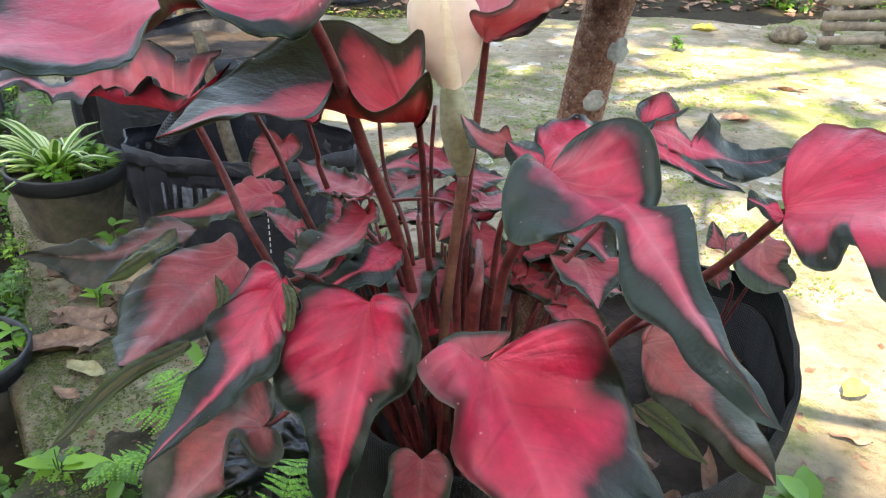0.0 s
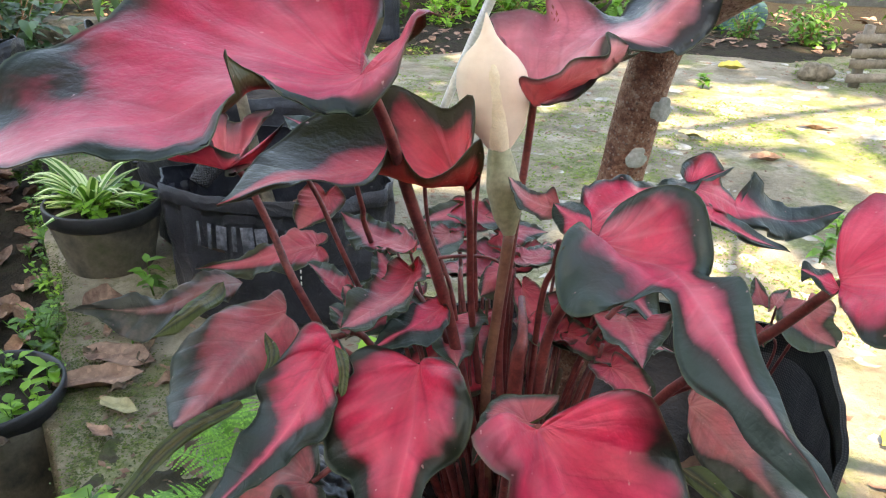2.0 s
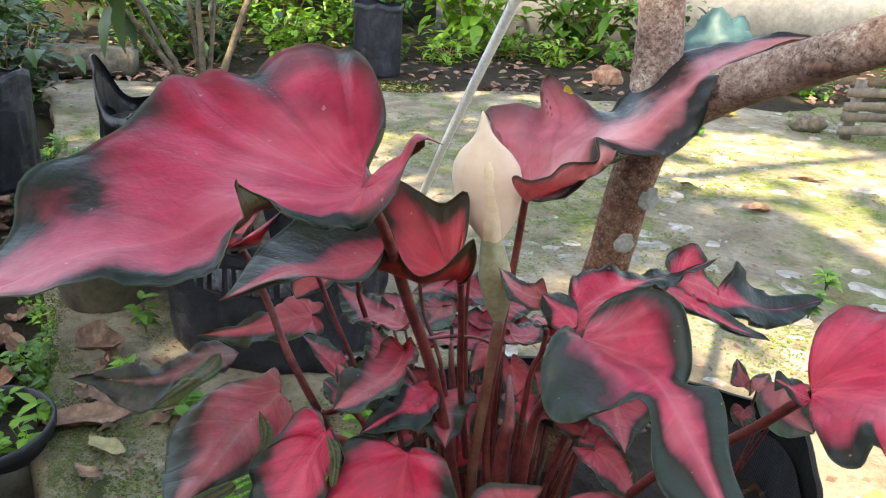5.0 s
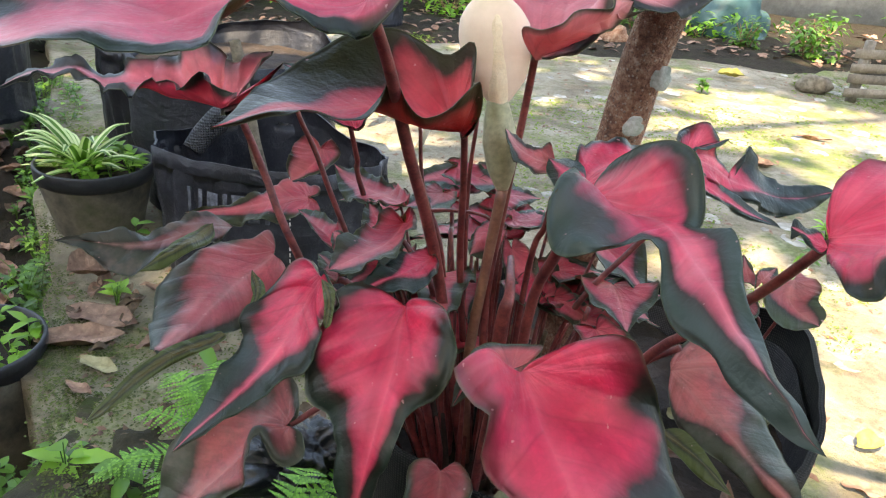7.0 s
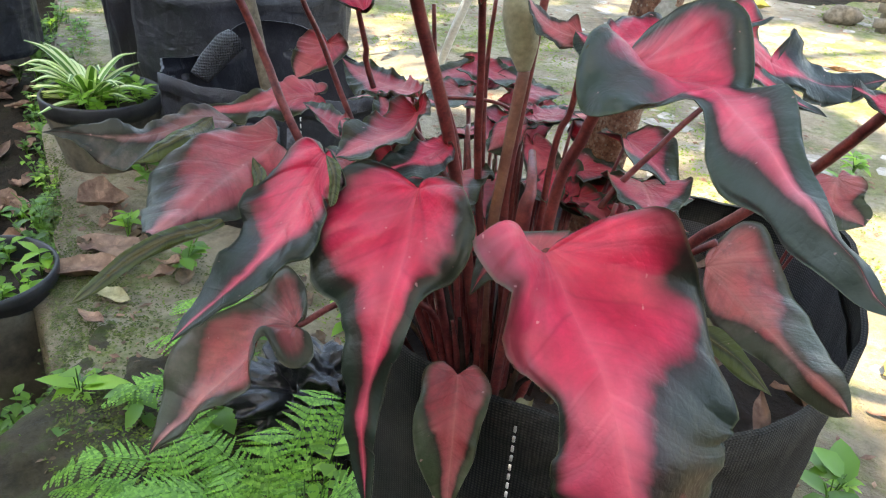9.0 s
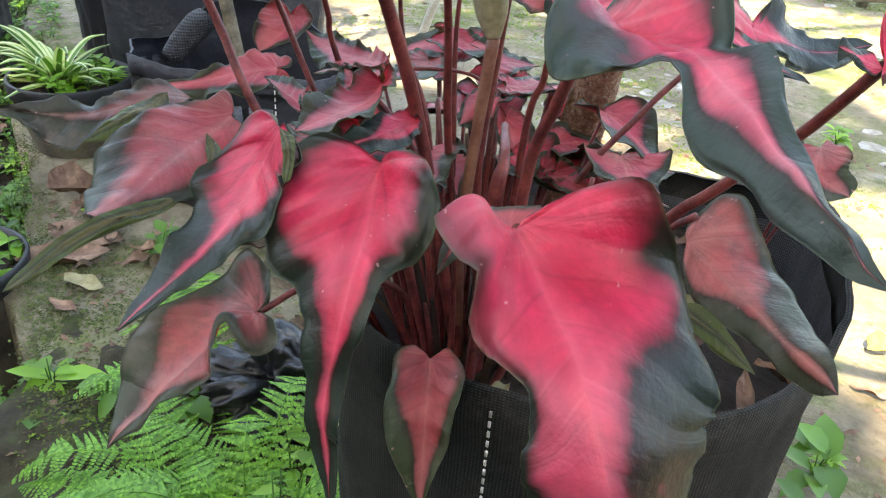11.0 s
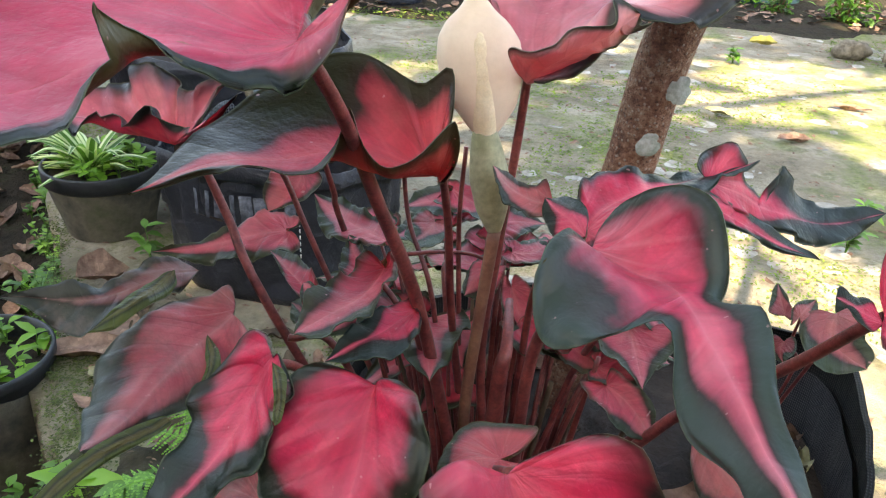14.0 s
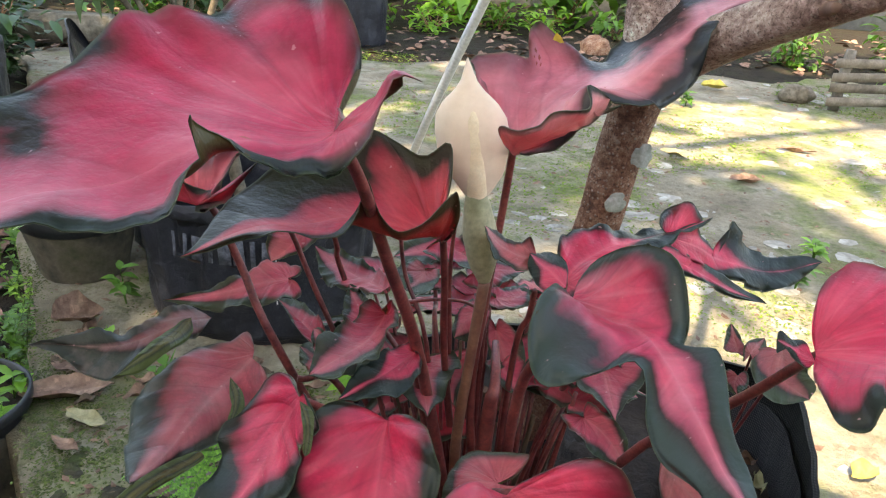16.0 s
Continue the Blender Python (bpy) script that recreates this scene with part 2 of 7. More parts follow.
    col = mixc(n, l, maths(n, l, "MULTIPLY", dots.outputs[0], 0.4), col, (0.80, 0.45, 0.45))
    if grime:
        g = noise_tex(n, l, 55, 6, 0.7)
        gr = ramp(n, [(0.5, (0, 0, 0)), (0.72, (1, 1, 1))])
        l.new(g.outputs[0], gr.inputs[0])
        col = mixc(n, l, maths(n, l, "MULTIPLY", gr.outputs[0], grime), col, (0.075, 0.065, 0.05))
        film_ = noise_tex(n, l, 26, 4, 0.6)
        fm = ramp(n, [(0.50, (0, 0, 0)), (0.66, (1, 1, 1))])
        l.new(film_.outputs[0], fm.inputs[0])
        col = mixc(n, l, maths(n, l, "MULTIPLY", fm.outputs[0], grime * 0.5), col, (0.34, 0.25, 0.23))
    l.new(col, b.inputs["Base Color"])
    rr = ramp(n, [(0.3, (0.31,) * 3), (0.7, (0.46,) * 3)])
    l.new(fine.outputs[0], rr.inputs[0])
    l.new(rr.outputs[0], b.inputs["Roughness"])
    b.inputs["Specular IOR Level"].default_value = 0.42
    h = maths(n, l, "ADD", maths(n, l, "MULTIPLY", vein.outputs[0], -0.25), maths(n, l, "MULTIPLY", fine.outputs[0], 0.35))
    h = maths(n, l, "ADD", h, maths(n, l, "MULTIPLY", rib.outputs[0], 0.8 if under else -0.4))
    pucker = noise_tex(n, l, 48, 3, 0.55)
    h = maths(n, l, "ADD", h, maths(n, l, "MULTIPLY", pucker.outputs[0], 2.2))
    h = maths(n, l, "ADD", h, maths(n, l, "MULTIPLY", fan.outputs[0], maths(n, l, "MULTIPLY", near.outputs[0], 2.2)))
    h = maths(n, l, "ADD", h, maths(n, l, "MULTIPLY", mesh.outputs[0], -0.07))
    h = maths(n, l, "ADD", h, maths(n, l, "MULTIPLY", ribs, 0.45 if under else -0.30))
    bump(n, l, h, 0.75, 0.0012, b)
    tr, mx = n.new("ShaderNodeBsdfTranslucent"), n.new("ShaderNodeMixShader")
    l.new(mixc(n, l, 1.0, col, (1.5, 0.9, 0.9), "MULTIPLY"), tr.inputs["Color"])
    mx.inputs[0].default_value = 0.36
    l.new(b.outputs[0], mx.inputs[1]), l.new(tr.outputs[0], mx.inputs[2])
    l.new(mx.outputs[0], n["Material Output"].inputs["Surface"])
    return m


PINK, PALE, GREEN, MARGIN = (0.75, 0.045, 0.120), (0.88, 0.20, 0.27), (0.030, 0.052, 0.039), (0.012, 0.019, 0.014)
BLADE = {
    "bright": blade_material("blade_bright", PINK, PALE, GREEN, MARGIN, 0.87, 0.18),
    "broad": blade_material("blade_broad", (0.73, 0.044, 0.118), (0.87, 0.20, 0.27), GREEN, (0.018, 0.022, 0.016), 0.94, 0.55),
    "skewed": blade_material("blade_skewed", (0.66, 0.036, 0.070), (0.82, 0.16, 0.16), (0.046, 0.038, 0.010), (0.014, 0.013, 0.005), 0.86, 0.34, 0.0, False, 0.14),
    "dipped": blade_material("blade_dipped", PINK, PALE, (0.034, 0.058, 0.040), (0.018, 0.026, 0.020), 0.78, 0.07),
    "lopsided": blade_material("blade_lopsided", (0.74, 0.042, 0.118), (0.87, 0.20, 0.27), GREEN, MARGIN, 0.95, 0.60, 0.0, False, -0.20),
    # teal-grey margin and lightened pink put the sky sheen into the colour
    "greyed": blade_material("blade_greyed_sheen", (0.74, 0.085, 0.170), (0.86, 0.34, 0.41), (0.072, 0.108, 0.094), (0.030, 0.048, 0.040), 0.88, 0.10),
    # pinks made paler: the leaf's white sheen sits in the base colour
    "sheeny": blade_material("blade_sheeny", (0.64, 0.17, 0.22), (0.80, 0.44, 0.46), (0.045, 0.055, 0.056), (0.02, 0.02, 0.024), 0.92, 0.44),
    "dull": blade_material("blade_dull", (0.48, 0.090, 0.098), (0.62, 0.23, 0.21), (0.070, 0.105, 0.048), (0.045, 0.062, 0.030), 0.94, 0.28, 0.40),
    "shaded": blade_material("blade_shaded", (0.62, 0.038, 0.105), (0.76, 0.19, 0.25), GREEN, MARGIN, 1.06, 0.78),
    "tan": blade_material("blade_tan", (0.55, 0.140, 0.140), (0.66, 0.34, 0.30), (0.090, 0.112, 0.074), (0.060, 0.074, 0.048), 0.86, 0.22, 0.5),
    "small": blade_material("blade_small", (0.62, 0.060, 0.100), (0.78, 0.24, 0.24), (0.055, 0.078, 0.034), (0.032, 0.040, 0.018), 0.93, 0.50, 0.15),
    # worn and grimy; the margin's grey also holds its sheen as colour
    "worn": blade_material("blade_worn_sheen", (0.56, 0.105, 0.125), (0.66, 0.32, 0.31), (0.075, 0.105, 0.085), (0.040, 0.056, 0.046), 0.92, 0.62, 0.35),
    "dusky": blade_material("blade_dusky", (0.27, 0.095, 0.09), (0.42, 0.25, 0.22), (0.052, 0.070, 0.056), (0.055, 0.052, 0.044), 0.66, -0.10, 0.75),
    # pink raised in the colour so this downward lobe looks lit through
    "front": blade_material("blade_front_lit", (0.80, 0.30, 0.32), (0.82, 0.42, 0.42), (0.06, 0.06, 0.03), (0.03, 0.03, 0.018), 1.30, 1.05, 0.0, True),
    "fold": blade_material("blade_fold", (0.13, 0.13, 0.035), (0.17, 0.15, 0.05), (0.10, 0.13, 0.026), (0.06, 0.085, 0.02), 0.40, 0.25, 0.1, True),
}
BLADE["yellow"] = two_tone("blade_yellowed", (0.62, 0.38, 0.04), (0.42, 0.30, 0.05), 60, 0.5, 0.0004, 260)
UNDER = blade_material("blade_under", (0.46, 0.055, 0.050), (0.55, 0.16, 0.11), (0.085, 0.070, 0.022), (0.05, 0.055, 0.020), 0.72, 0.40, 0.1, True)
UNDER_DULL = blade_material("blade_under_dull", (0.36, 0.12, 0.05), (0.46, 0.20, 0.10), (0.14, 0.13, 0.03), (0.10, 0.09, 0.03), 0.45, 0.25, 0.2, True)

STEM = two_tone("petiole_red", (0.10, 0.018, 0.019), (0.25, 0.056, 0.048), 70, 0.42, 0.0006, 420, grain=1.4)
STEM_GREEN = two_tone("flower_stalk_brown", (0.16, 0.060, 0.042), (0.27, 0.135, 0.085), 30, 0.5, 0.0004, 300)
SPATHE = two_tone("spathe_cream", (0.74, 0.54, 0.38), (0.82, 0.64, 0.48), 30, 0.55, 0.0003, 180, grain=0.12)
SPATHE_TUBE = two_tone("spathe_tube_green", (0.27, 0.27, 0.15), (0.38, 0.34, 0.22), 25, 0.5, 0.0004, 200)
SPADIX = two_tone("spadix_cream", (0.78, 0.60, 0.38), (0.84, 0.69, 0.48), 90, 0.7, 0.0012, 520, grain=0.35)
SOIL = two_tone("dark_soil", (0.018, 0.012, 0.009), (0.05, 0.033, 0.024), 14, 0.95, 0.012, 60)
BED = two_tone("bed_soil", (0.010, 0.0075, 0.005), (0.027, 0.020, 0.013), 9, 0.95, 0.025, 45, (0.020, 0.026, 0.010), spec=0.2)
MUD = two_tone("damp_mud_moss", (0.018, 0.015, 0.008), (0.046, 0.038, 0.020), 16, 0.95, 0.012, 70, (0.040, 0.055, 0.012))
DRY_DARK = two_tone("dead_leaf_dark", (0.05, 0.032, 0.02), (0.13, 0.085, 0.05), 25, 0.85, 0.002, 120, vary=0.4)
DRY = two_tone("dry_leaf_brown", (0.13, 0.065, 0.042), (0.29, 0.175, 0.12), 25, 0.8, 0.002, 120, vary=0.4)
DRY_PALE = two_tone("dry_leaf_pale", (0.22, 0.19, 0.09), (0.33, 0.29, 0.16), 25, 0.7, 0.001, 120, vary=0.2)
YELLOW = two_tone("fallen_leaf_yellow", (0.62, 0.50, 0.08), (0.42, 0.36, 0.10), 18, 0.6, 0.001, 120, vary=0.2)
STONE = two_tone("paving_stone", (0.20, 0.18, 0.145), (0.38, 0.355, 0.31), 9, 0.85, 0.004, 50, vary=0.22)
ROCK = two_tone("rock_brown", (0.10, 0.082, 0.055), (0.24, 0.20, 0.15), 14, 0.9, 0.006, 60)
PLASTIC = two_tone("pot_plastic_black", (0.012, 0.013, 0.015), (0.032, 0.034, 0.036), 6, 0.5, 0.001, 80)
POT_DIRTY = two_tone("pot_plastic_dusty", (0.030, 0.028, 0.024), (0.115, 0.098, 0.068), 9, 0.85, 0.003, 60, (0.07, 0.07, 0.035))


def sack_material(name, dark, light, dust, rough, spec, cell=0.0, deep=1.0):
    """Old black woven plastic: sharp creases that run across, scuffs, and a plaited weave where it is coarse."""
    m, n, l, b = mat(name)
    tc, squash = n.new("ShaderNodeTexCoord"), n.new("ShaderNodeVectorMath")
    squash.operation = "MULTIPLY"
    squash.inputs[1].default_value = (5.0, 5.0, 11.0)
    l.new(tc.outputs["Object"], squash.inputs[0])
    crease = n.new("ShaderNodeTexNoise")
    crease.inputs["Scale"].default_value, crease.inputs["Detail"].default_value, crease.inputs["Distortion"].default_value = 1.0, 2.5, 0.5
    l.new(squash.outputs[0], crease.inputs["Vector"])
    ridge = maths(n, l, "ABSOLUTE", maths(n, l, "SUBTRACT", crease.outputs[0], 0.5))
    sharp = ramp(n, [(0.0, (1, 1, 1)), (0.05, (0.35,) * 3), (0.16, (0, 0, 0))])
    l.new(ridge, sharp.inputs[0])
    big, fine, scuff = noise_tex(n, l, 7, 5, 0.6), noise_tex(n, l, 420, 4, 0.6), noise_tex(n, l, 38, 5, 0.7, distort=0.5)
    r = ramp(n, [(0.32, dark), (0.66, light)])
    l.new(big.outputs[0], r.inputs[0])
    worn = ramp(n, [(0.50, (0, 0, 0)), (0.72, (1, 1, 1))])
    l.new(scuff.outputs[0], worn.inputs[0])
    col = mixc(n, l, maths(n, l, "MULTIPLY", worn.outputs[0], 0.55), r.outputs[0], dust)
    col = mixc(n, l, maths(n, l, "MULTIPLY", sharp.outputs[0], 0.10), col, dust)
    speck = ramp(n, [(0.30, (0.6,) * 3), (0.70, (1.4,) * 3)])
    l.new(fine.outputs[0], speck.inputs[0])
    col = mixc(n, l, 1.0, col, speck.outputs[0], "MULTIPLY")
    h = maths(n, l, "ADD", maths(n, l, "MULTIPLY", sharp.outputs[0], 0.18), maths(n, l, "ADD", maths(n, l, "MULTIPLY", crease.outputs[0], 1.6), maths(n, l, "MULTIPLY", scuff.outputs[0], 0.45)))
    h = maths(n, l, "ADD", h, maths(n, l, "MULTIPLY", fine.outputs[0], 0.12))
    if cell:
        plait = None
        for way in ((1.0, 0.4, 1.0), (1.0, 0.4, -1.0)):
            turn, dot = n.new("ShaderNodeTexCoord"), n.new("ShaderNodeVectorMath")
            dot.operation = "DOT_PRODUCT"
            dot.inputs[1].default_value = way
            l.new(turn.outputs["Object"], dot.inputs[0])
            band = maths(n, l, "SINE", maths(n, l, "MULTIPLY", dot.outputs["Value"], 6.283 / cell))
            plait = band if plait is None else maths(n, l, "MULTIPLY", plait, band)
        strip = ramp(n, [(0.40, (0.3,) * 3), (0.65, (1.3,) * 3)])
        l.new(maths(n, l, "ADD", maths(n, l, "MULTIPLY", plait, 0.5), 0.5), strip.inputs[0])
        col = mixc(n, l, 1.0, col, strip.outputs[0], "MULTIPLY")
        h = maths(n, l, "ADD", h, maths(n, l, "MULTIPLY", plait, 0.5))
    l.new(col, b.inputs["Base Color"])
    b.inputs["Roughness"].default_value, b.inputs["Specular IOR Level"].default_value = rough, spec
    bump(n, l, h, 0.8, 0.010 * deep, b)
    return m


SHEET = sack_material("polybag_black", (0.008, 0.009, 0.013), (0.018, 0.020, 0.028), (0.050, 0.053, 0.064), 0.42, 0.35)
NET = sack_material("shade_net_black", (0.012, 0.012, 0.014), (0.025, 0.026, 0.030), (0.07, 0.07, 0.075), 0.5, 0.35, 0.013, 0.5)
POLY = two_tone("sack_plastic_glossy", (0.007, 0.008, 0.012), (0.016, 0.018, 0.025), 9, 0.28, 0.006, 60, spec=0.55)
THREAD = two_tone("thread_white", (0.6, 0.58, 0.52), (0.75, 0.73, 0.68), 80, 0.8, 0.0004, 300)
PRINT = two_tone("worn_white_print", (0.03, 0.034, 0.044), (0.12, 0.13, 0.155), 55, 0.8, 0.0004, 200)
PVC = two_tone("white_pipe", (0.62, 0.62, 0.58), (0.72, 0.72, 0.68), 6, 0.4, 0.0005, 80)
WALL = two_tone("old_plaster_grey", (0.27, 0.28, 0.275), (0.44, 0.45, 0.445), 1.2, 0.9, 0.006, 20)
# for the added walls: dark, so that they bounce little light
WALL_DARK = two_tone("added_wall_dark", (0.05, 0.048, 0.042), (0.11, 0.10, 0.085), 1.5, 0.9, 0.006, 20)
BOARD = two_tone("weathered_board", (0.13, 0.11, 0.085), (0.26, 0.225, 0.18), 9, 0.85, 0.002, 90, vary=0.2)
TARP = two_tone("tarp_blue_green", (0.016, 0.052, 0.054), (0.032, 0.088, 0.088), 4, 0.55, 0.01, 14)
G_DARK = leafy("leaf_dark_green", (0.018, 0.05, 0.016), (0.05, 0.10, 0.03), 0.4, 0.25)
G_MID = leafy("leaf_mid_green", (0.055, 0.15, 0.018), (0.12, 0.27, 0.04), 0.45, 0.35)
G_LIGHT = leafy("leaf_light_green", (0.12, 0.29, 0.03), (0.24, 0.44, 0.06), 0.5, 0.4)
G_FERN = leafy("fern_green", (0.085, 0.25, 0.025), (0.19, 0.42, 0.055), 0.55, 0.35)
G_VARIEG = leafy("spider_leaf_cream", (0.54, 0.62, 0.30), (0.70, 0.76, 0.46), 0.45, 0.3, vary=0.1)
MOSS = leafy("moss", (0.060, 0.105, 0.010), (0.15, 0.225, 0.018), 0.9, 0.1, 12)
MOSS_DARK = leafy("moss_dark", (0.032, 0.046, 0.010), (0.10, 0.125, 0.024), 0.9, 0.1, 12)


def bark_material(name="bark_brown_lichen", light=1.0, grey=0.0):
    m, n, l, b = mat(name)
    big, fine, grit = noise_tex(n, l, 26, 6, 0.65), noise_tex(n, l, 170, 6, 0.72), noise_tex(n, l, 420, 3, 0.6)
    tone = maths(n, l, "ADD", maths(n, l, "MULTIPLY", big.outputs[0], 0.45), maths(n, l, "MULTIPLY", fine.outputs[0], 0.55))
    base = ramp(n, [(0.38, (0.12, 0.045, 0.024)), (0.48, (0.30, 0.13, 0.070)), (0.55, (0.43, 0.24, 0.15)), (0.64, (0.62, 0.46, 0.33))])
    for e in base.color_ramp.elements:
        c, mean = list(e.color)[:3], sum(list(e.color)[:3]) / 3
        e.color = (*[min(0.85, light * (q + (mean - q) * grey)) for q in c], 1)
    l.new(tone, base.inputs[0])
    vo, tc = n.new("ShaderNodeTexVoronoi"), n.new("ShaderNodeTexCoord")
    l.new(tc.outputs["Object"], vo.inputs["Vector"])
    vo.inputs["Scale"].default_value = 190
    dots = ramp(n, [(0.0, (1, 1, 1)), (0.20, (0.8, 0.8, 0.8)), (0.26, (0, 0, 0))])
    l.new(vo.outputs["Distance"], dots.inputs[0])
    col = mixc(n, l, maths(n, l, "MULTIPLY", dots.outputs[0], 0.6), base.outputs[0], (0.56, 0.46, 0.36))
    pit = ramp(n, [(0.34, (1, 1, 1)), (0.44, (0, 0, 0))])
    l.new(grit.outputs[0], pit.inputs[0])
    col = mixc(n, l, maths(n, l, "MULTIPLY", pit.outputs[0], 0.75), col, (0.05, 0.020, 0.012))
    l.new(col, b.inputs["Base Color"])
    b.inputs["Roughness"].default_value = 0.8
    h = maths(n, l, "ADD", maths(n, l, "ADD", fine.outputs[0], big.outputs[0]), maths(n, l, "MULTIPLY", dots.outputs[0], 0.5))
    bump(n, l, h, 1.0, 0.007, b)
    return m


def fabric_material(name, dark, light, dust, cells=420.0, sheen=0.55):
    """Woven fabric: a fine weave in the bag's UV, dust in clouds."""
    m, n, l, b = mat(name)
    uv = n.new("ShaderNodeUVMap")
    uv.uv_map = "weave"
    waves = []
    for axis in ("X", "Y"):
        w = n.new("ShaderNodeTexWave")
        w.bands_direction = axis
        w.inputs["Scale"].default_value, w.inputs["Distortion"].default_value = cells / 20, 0.6
        l.new(uv.outputs[0], w.inputs["Vector"])
        waves.append(w.outputs[0])
    weave = maths(n, l, "MULTIPLY", waves[0], waves[1])
    big, fine = noise_tex(n, l, 6, 5, 0.65), noise_tex(n, l, 120, 4, 0.7)
    col = mixc(n, l, weave, dark, light)
    d = ramp(n, [(0.42, (0, 0, 0)), (0.72, (1, 1, 1))])
    l.new(big.outputs[0], d.inputs[0])
    col = mixc(n, l, maths(n, l, "MULTIPLY", d.outputs[0], maths(n, l, "MULTIPLY", fine.outputs[0], 1.1)), col, dust)
    l.new(col, b.inputs["Base Color"])
    b.inputs["Roughness"].default_value = sheen
    b.inputs["Specular IOR Level"].default_value = 0.25
    bump(n, l, weave, 0.7, 0.0015, b)
    return m


BARK = bark_material()
# paler, greyer bark copy: sun on upper trunk and limb put into the colour
BARK_SUNLIT = bark_material("bark_sunlit_pale", 1.8, 0.5)
BARK_GREY = two_tone("bark_grey_green", (0.065, 0.052, 0.036), (0.18, 0.145, 0.10), 30, 0.9, 0.004, 150)
LICHEN = two_tone("lichen_grey", (0.30, 0.33, 0.25), (0.46, 0.46, 0.40), 60, 0.95, 0.001, 240)
FABRIC = fabric_material("bag_fabric_charcoal", (0.005, 0.0055, 0.0055), (0.034, 0.033, 0.030), (0.075, 0.070, 0.056), 2300, 0.9)
MESH_FABRIC = fabric_material("bag_woven_lining", (0.008, 0.008, 0.010), (0.085, 0.082, 0.09), (0.12, 0.12, 0.125), 2600, 0.4)


def court_material():
    m, n, l, b = mat("mossy_concrete")
    big, mid, fine = noise_tex(n, l, 0.9, 6, 0.6), noise_tex(n, l, 3.2, 6, 0.65, distort=0.6), noise_tex(n, l, 40, 6, 0.7)
    base = ramp(n, [(0.30, (0.115, 0.086, 0.052)), (0.5, (0.23, 0.192, 0.13)), (0.7, (0.34, 0.295, 0.225))])
    l.new(mid.outputs[0], base.inputs[0])
    mo = ramp(n, [(0.505, (0, 0, 0)), (0.60, (1, 1, 1))])
    l.new(maths(n, l, "ADD", maths(n, l, "MULTIPLY", big.outputs[0], 0.55), maths(n, l, "MULTIPLY", noise_tex(n, l, 5.5, 6, 0.7).outputs[0], 0.47)), mo.inputs[0])
    moss = mixc(n, l, fine.outputs[0], (0.060, 0.088, 0.012), (0.16, 0.22, 0.024))
    col = mixc(n, l, maths(n, l, "MULTIPLY", mo.outputs[0], 0.8), base.outputs[0], moss)
    st = noise_tex(n, l, 11, 6, 0.75)
    stain = ramp(n, [(0.52, (0, 0, 0)), (0.66, (1, 1, 1))])
    l.new(st.outputs[0], stain.inputs[0])
    col = mixc(n, l, maths(n, l, "MULTIPLY", stain.outputs[0], 0.6), col, (0.075, 0.06, 0.036))
    g = ramp(n, [(0.25, (0.75,) * 3), (0.75, (1.2,) * 3)])
    l.new(fine.outputs[0], g.inputs[0])
    l.new(mixc(n, l, 1.0, col, g.outputs[0], "MULTIPLY"), b.inputs["Base Color"])
    b.inputs["Roughness"].default_value = 0.9
    h = maths(n, l, "ADD", fine.outputs[0], maths(n, l, "MULTIPLY", mo.outputs[0], 0.7))
    bump(n, l, h, 0.9, 0.012, b)
    return m


COURT = court_material()


# ---- builders ----
def part(name, bm, material, parent=None, label="", smooth=True):
    """Links a bmesh as one mesh object, under a thing or part where a parent is given."""
    me = bpy.data.meshes.new(name)
    bm.to_mesh(me)
    bm.free()
    for m in material if isinstance(material, (list, tuple)) else (material,):
        me.materials.append(m)
    if smooth:
        me.polygons.foreach_set("use_smooth", [True] * len(me.polygons))
    ob = new(name, me)
    ob.parent = parent
    if label:
        tagged(ob, label)
    return ob


def thing(name, at=(0, 0, 0), label="", category="", group="", kind=""):
    ob = new(name)
    ob.location = at
    ob.empty_display_size = 0.05
    return tagged(ob, label, category, group, kind)


def smooth_path(points, n):
    """A Catmull-Rom line through points, n samples."""
    p = np.array(points, float)
    p = np.vstack([2 * p[0] - p[1], p, 2 * p[-1] - p[-2]])
    t = np.linspace(0, len(p) - 3 - 1e-9, n)
    k = t.astype(int)
    f = (t - k)[:, None]
    a, b, c, d = p[k], p[k + 1], p[k + 2], p[k + 3]
    return 0.5 * (2 * b + (c - a) * f + (2 * a - 5 * b + 4 * c - d) * f**2 + (3 * b - a - 3 * c + d) * f**3)


def tube(bm, points, radii, sides=10, samples=16, wob=0.0, cap=True, seed=0.0):
    """Adds a round, tapered rod along a smooth line."""
    line = smooth_path(points, samples)
    rad = np.interp(np.linspace(0, 1, samples), np.linspace(0, 1, len(radii)), radii)
    rings, side = [], None
    for i, p in enumerate(line):
        d = Vector(line[min(i + 1, samples - 1)] - line[max(i - 1, 0)]).normalized()
        side = (side - d * side.dot(d)).normalized() if side else d.orthogonal().normalized()
        up = d.cross(side)
        ring = []
        for k in range(sides):
            a = 2 * math.pi * k / sides
            o = side * math.cos(a) + up * math.sin(a)
            r = rad[i] * (1 + wob * noise.noise(Vector(p) * 14 + o * 1.2 + Vector((seed, 0, 0))))
            ring.append(bm.verts.new(Vector(p) + o * r))
        rings.append(ring)
    for a, b in zip(rings, rings[1:]):
        for k in range(sides):
            bm.faces.new((a[k], a[(k + 1) % sides], b[(k + 1) % sides], b[k]))
    if cap:
        bm.faces.new(rings[0][::-1])
        bm.faces.new(rings[-1])
    return bm


